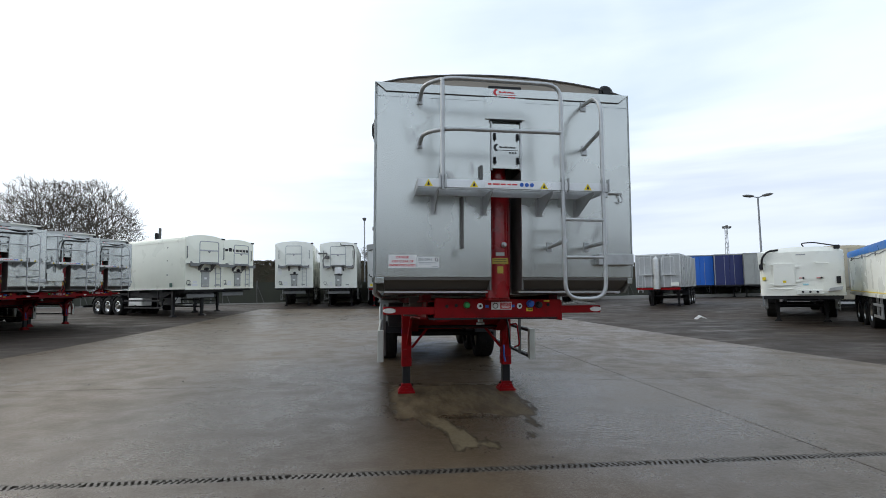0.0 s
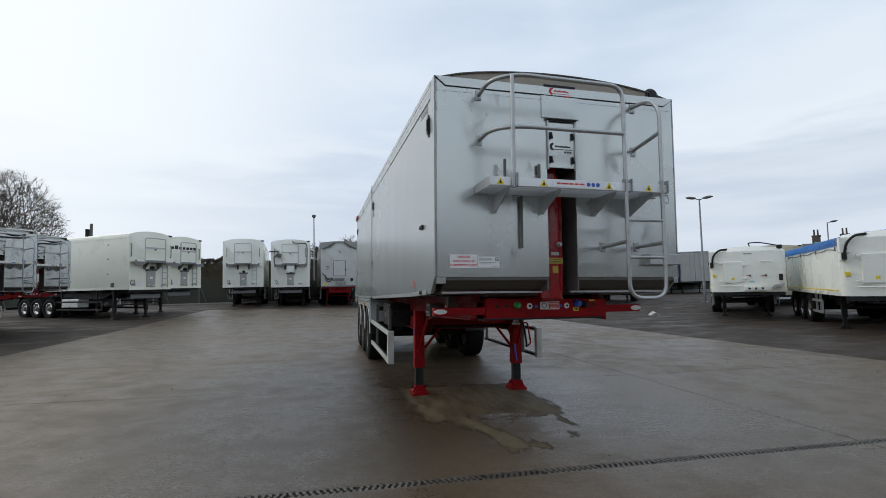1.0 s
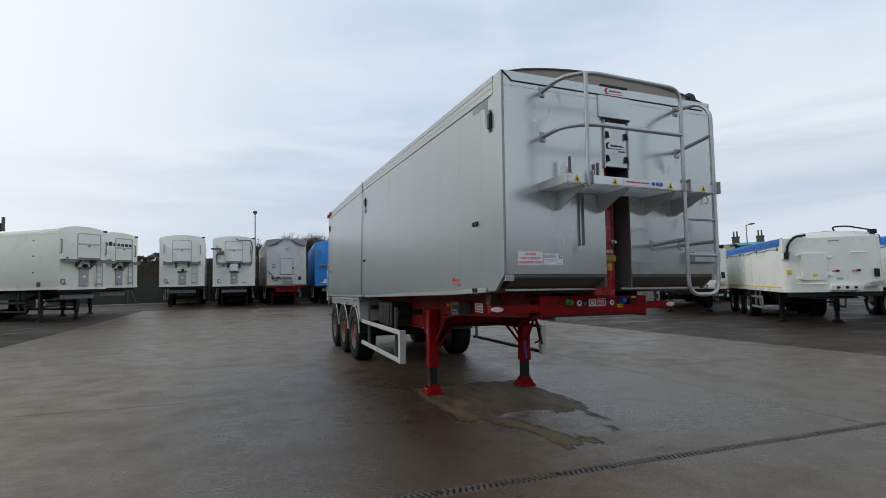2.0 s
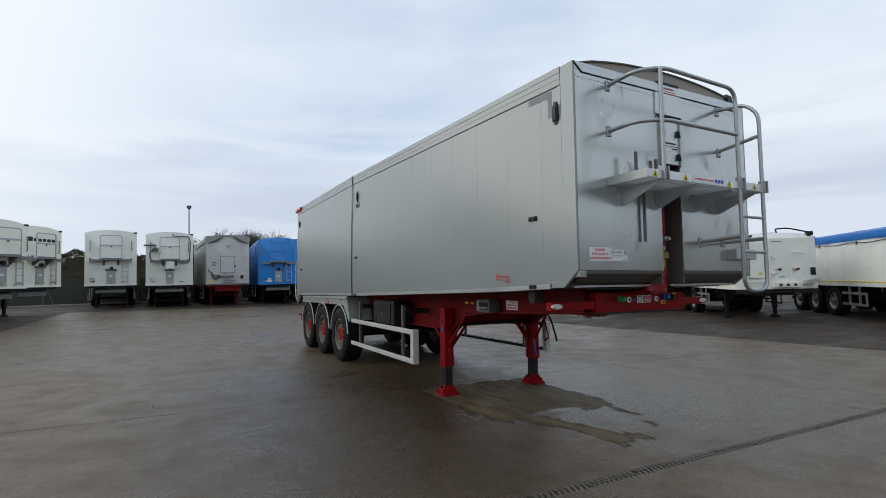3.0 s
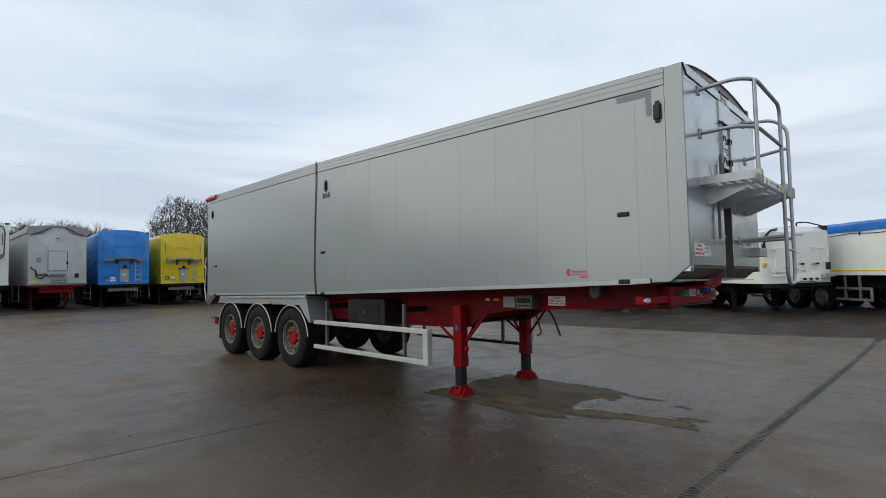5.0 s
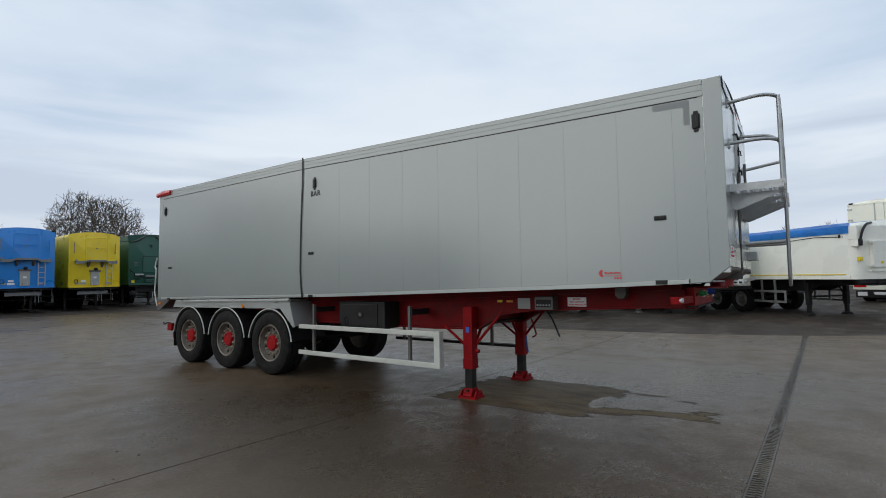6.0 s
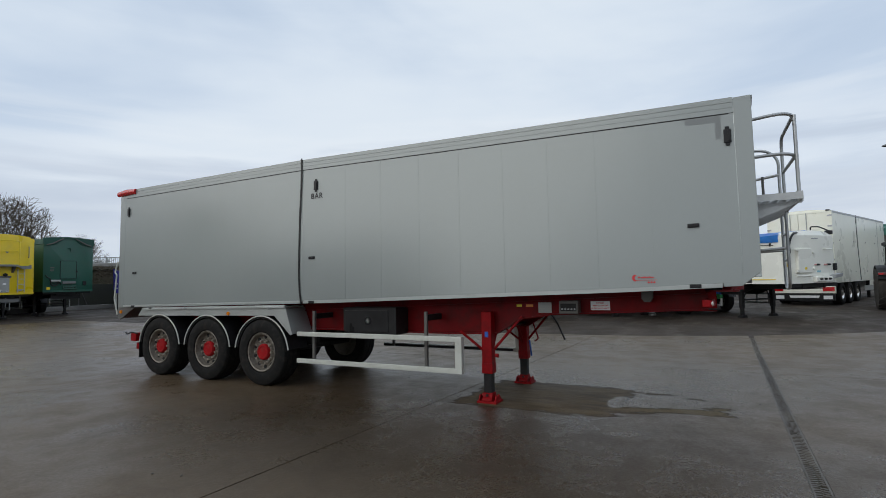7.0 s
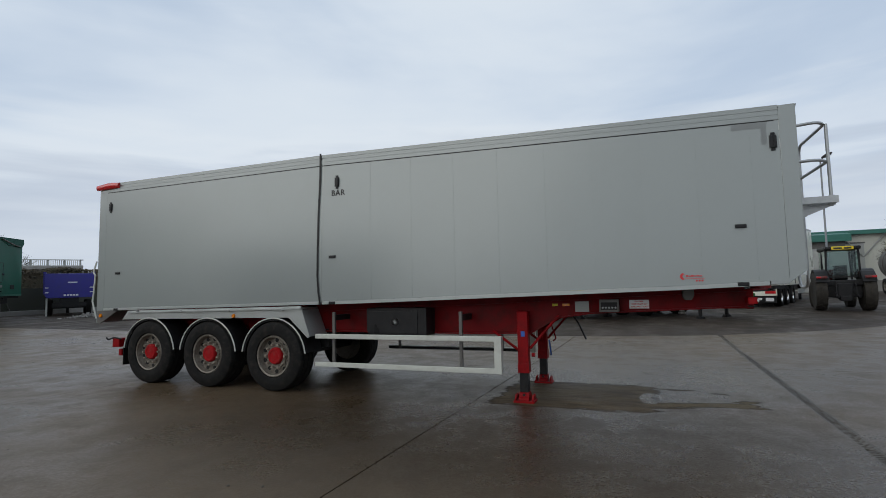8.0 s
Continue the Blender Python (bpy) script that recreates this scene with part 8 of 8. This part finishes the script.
shed = long_shed(pose(41.5, -17.5, 0.15, 0, 0, -93), "pale clad shed with green roof edge", 25, 14, 4.5, 4.75, M_CLAD, M_ROOFGREEN, fascia=0.2)
for k in range(5):
    part("cross_brace", tube(B(), [(-11.6 + k * 2.6, -0.12, 2.6), (-10.3 + k * 2.6, -0.12, 4.2)], 0.05, 6), M_GREYP, shed)
    part("cross_brace", tube(B(), [(-10.3 + k * 2.6, -0.12, 4.2), (-9.0 + k * 2.6, -0.12, 2.6)], 0.05, 6), M_GREYP, shed)
long_shed(pose(40.4, -5.6, 0.15, 0, 0, -93), "dark grey clad lean-to beside the pale shed", 2.8, 1.0, 4.15, 4.3, M_DARKGREY, M_ROOFGREEN, bays=1)
long_shed(pose(44.0, 5.0, -0.1, 0, 0, -88), "low building with dull red roof edge", 8, 8, 4.4, 4.6, M_CLAD, M_BRICK, fascia=0.5, bays=4)
long_shed(pose(45.3, 37.2, 0.1, 0, 0, -42), "teal clad workshop between the houses", 4.4, 6, 4.2, 4.6, M_TEAL, M_TEAL, bays=1)


def house(m, label):
    t = root("house", m, label, "building")
    part("wall", bx(B(), -4.0, 4.0, 0, 6.0, -0.3, 3.6, 0.02), M_BRICK, t)
    part("roof", prism(B(), [(-0.3, 3.55), (3.0, 5.2), (6.3, 3.55), (6.3, 3.7), (3.0, 5.38), (-0.3, 3.7)], "x", -4.25, 4.25), M_DARKGREY, t)
    for x in (-2.2, 1.6):
        c = part("chimney", bx(B(), x - 0.55, x + 0.55, 2.5, 3.5, 4.4, 6.05, 0.02), M_BRICK, t)
        part("chimney_cap", bx(B(), x - 0.62, x + 0.62, 2.43, 3.57, 6.051, 6.2, 0.02), M_BRICK, c)
        for d in (-0.25, 0.25):
            part("chimney_pot", lathe(B(), [(6.201, 0.16), (6.3, 0.13), (6.75, 0.12), (6.8, 0.15), (6.8, 0.001)], (x + d, 3.0, 0), 12, "z"), M_BRICK, c, smooth=40)
    for x in (-2.6, 0.0, 2.6):
        wdw = part("window", bx(B(), x - 0.5, x + 0.5, -0.03, -0.001, 1.6, 2.8, 0.01), M_WHITE, t)
        part("pane", bx(B(), x - 0.42, x + 0.42, -0.036, -0.031, 1.68, 2.72), M_PLASTIC, wdw)
    return t


house(pose(46.6, 40.0, -0.4, 0, 0, -45) @ Matrix.Diagonal((0.6, 0.6, 0.96, 1.0)), "brown brick house with two chimney stacks")

bridge = root("road_bridge", pose(18.8, 58.7, 0, 0, 0, -30), "distant concrete road bridge with a pale parapet railing", "bridge")
part("deck", bx(B(), -7.4, 7.4, 0, 6, 3.5, 3.95, 0.04), M_CONC_OLD, bridge)
part("edge_beam", bx(B(), -7.4, 7.4, -0.25, -0.001, 3.72, 3.99, 0.03), M_CONC_OLD, bridge)
rail_post = None
for k in range(13):
    if rail_post is None:
        rail_post = part("parapet_post", bx(B(), -0.05, 0.05, -0.14, -0.04, 4.0, 4.62, 0.01), M_GREYP, bridge)
    else:
        rail_post = again(rail_post)
    rail_post.matrix_basis = Matrix.Translation((-7.2 + k * 1.2, 0, 0))
infill = None
for k in range(96):
    if infill is None:
        infill = part("parapet_bar", bx(B(), -0.022, 0.022, -0.11, -0.07, 4.05, 4.52), M_GREYP, bridge)
    else:
        infill = again(infill)
    infill.matrix_basis = Matrix.Translation((-7.12 + k * 0.15, 0, 0))
for z in (3.99, 4.53):
    part("parapet_rail", bx(B(), -7.4, 7.4, -0.2, -0.145, z, z + 0.08, 0.01), M_GREYP, bridge)
for x in (-5.5, 5.5):
    part("pier", bx(B(), x - 0.5, x + 0.5, 0.8, 5.2, -0.5, 3.499, 0.05), M_CONC_OLD, bridge)
hedge(12, 80, 60, 70, 4.4, 3.0, 14000, 12, "brown embankment scrub below the bridge")


# tanker parked by the shed
def tanker(m):
    t = root("tank_trailer", m, "dark grey tank trailer with banded tank", "trailer")
    part("tank", lathe(B(), [(0.0, 0.001), (0.03, 0.7), (0.2, 1.02), (0.4, 1.08), (7.0, 1.08), (7.2, 1.0), (7.4, 0.6), (7.4, 0.001)], (0, 0, 1.95), 28, "y"), M_DARKGREY, t, smooth=40)
    for y in (1.2, 3.6, 6.0):
        part("band", lathe(B(), [(y, 1.081), (y, 1.11), (y + 0.12, 1.11), (y + 0.12, 1.081)], (0, 0, 1.95), 28, "y"), M_DARKGREY, t)
    part("frame_rail", bx(B(), -0.6, 0.6, 0.3, 7.0, 0.75, 0.95, 0.02), M_BLACK, t)
    for y in (1.2, 2.5, 5.6):
        far_wheel(t, pose(-1.0, y, 0.505), M_RIM)
        far_wheel(t, pose(1.0, y, 0.505, 0, 0, 180), M_RIM)
        part("axle", tube(B(), [(-0.95, y, 0.505), (0.95, y, 0.505)], 0.06, 8), M_BLACK, t)
    part("bumper", bx(B(), -1.1, 1.1, 0.0, 0.12, 0.5, 0.7, 0.01), M_BLACK, t)
    part("man_lid", lathe(B(), [(3.0, 0.3), (3.12, 0.3), (3.15, 0.001)], (0, 3.0, 0), 16, "z"), M_GREYP, t)
    return t


tanker(stand(29.5, -8.1, -5))
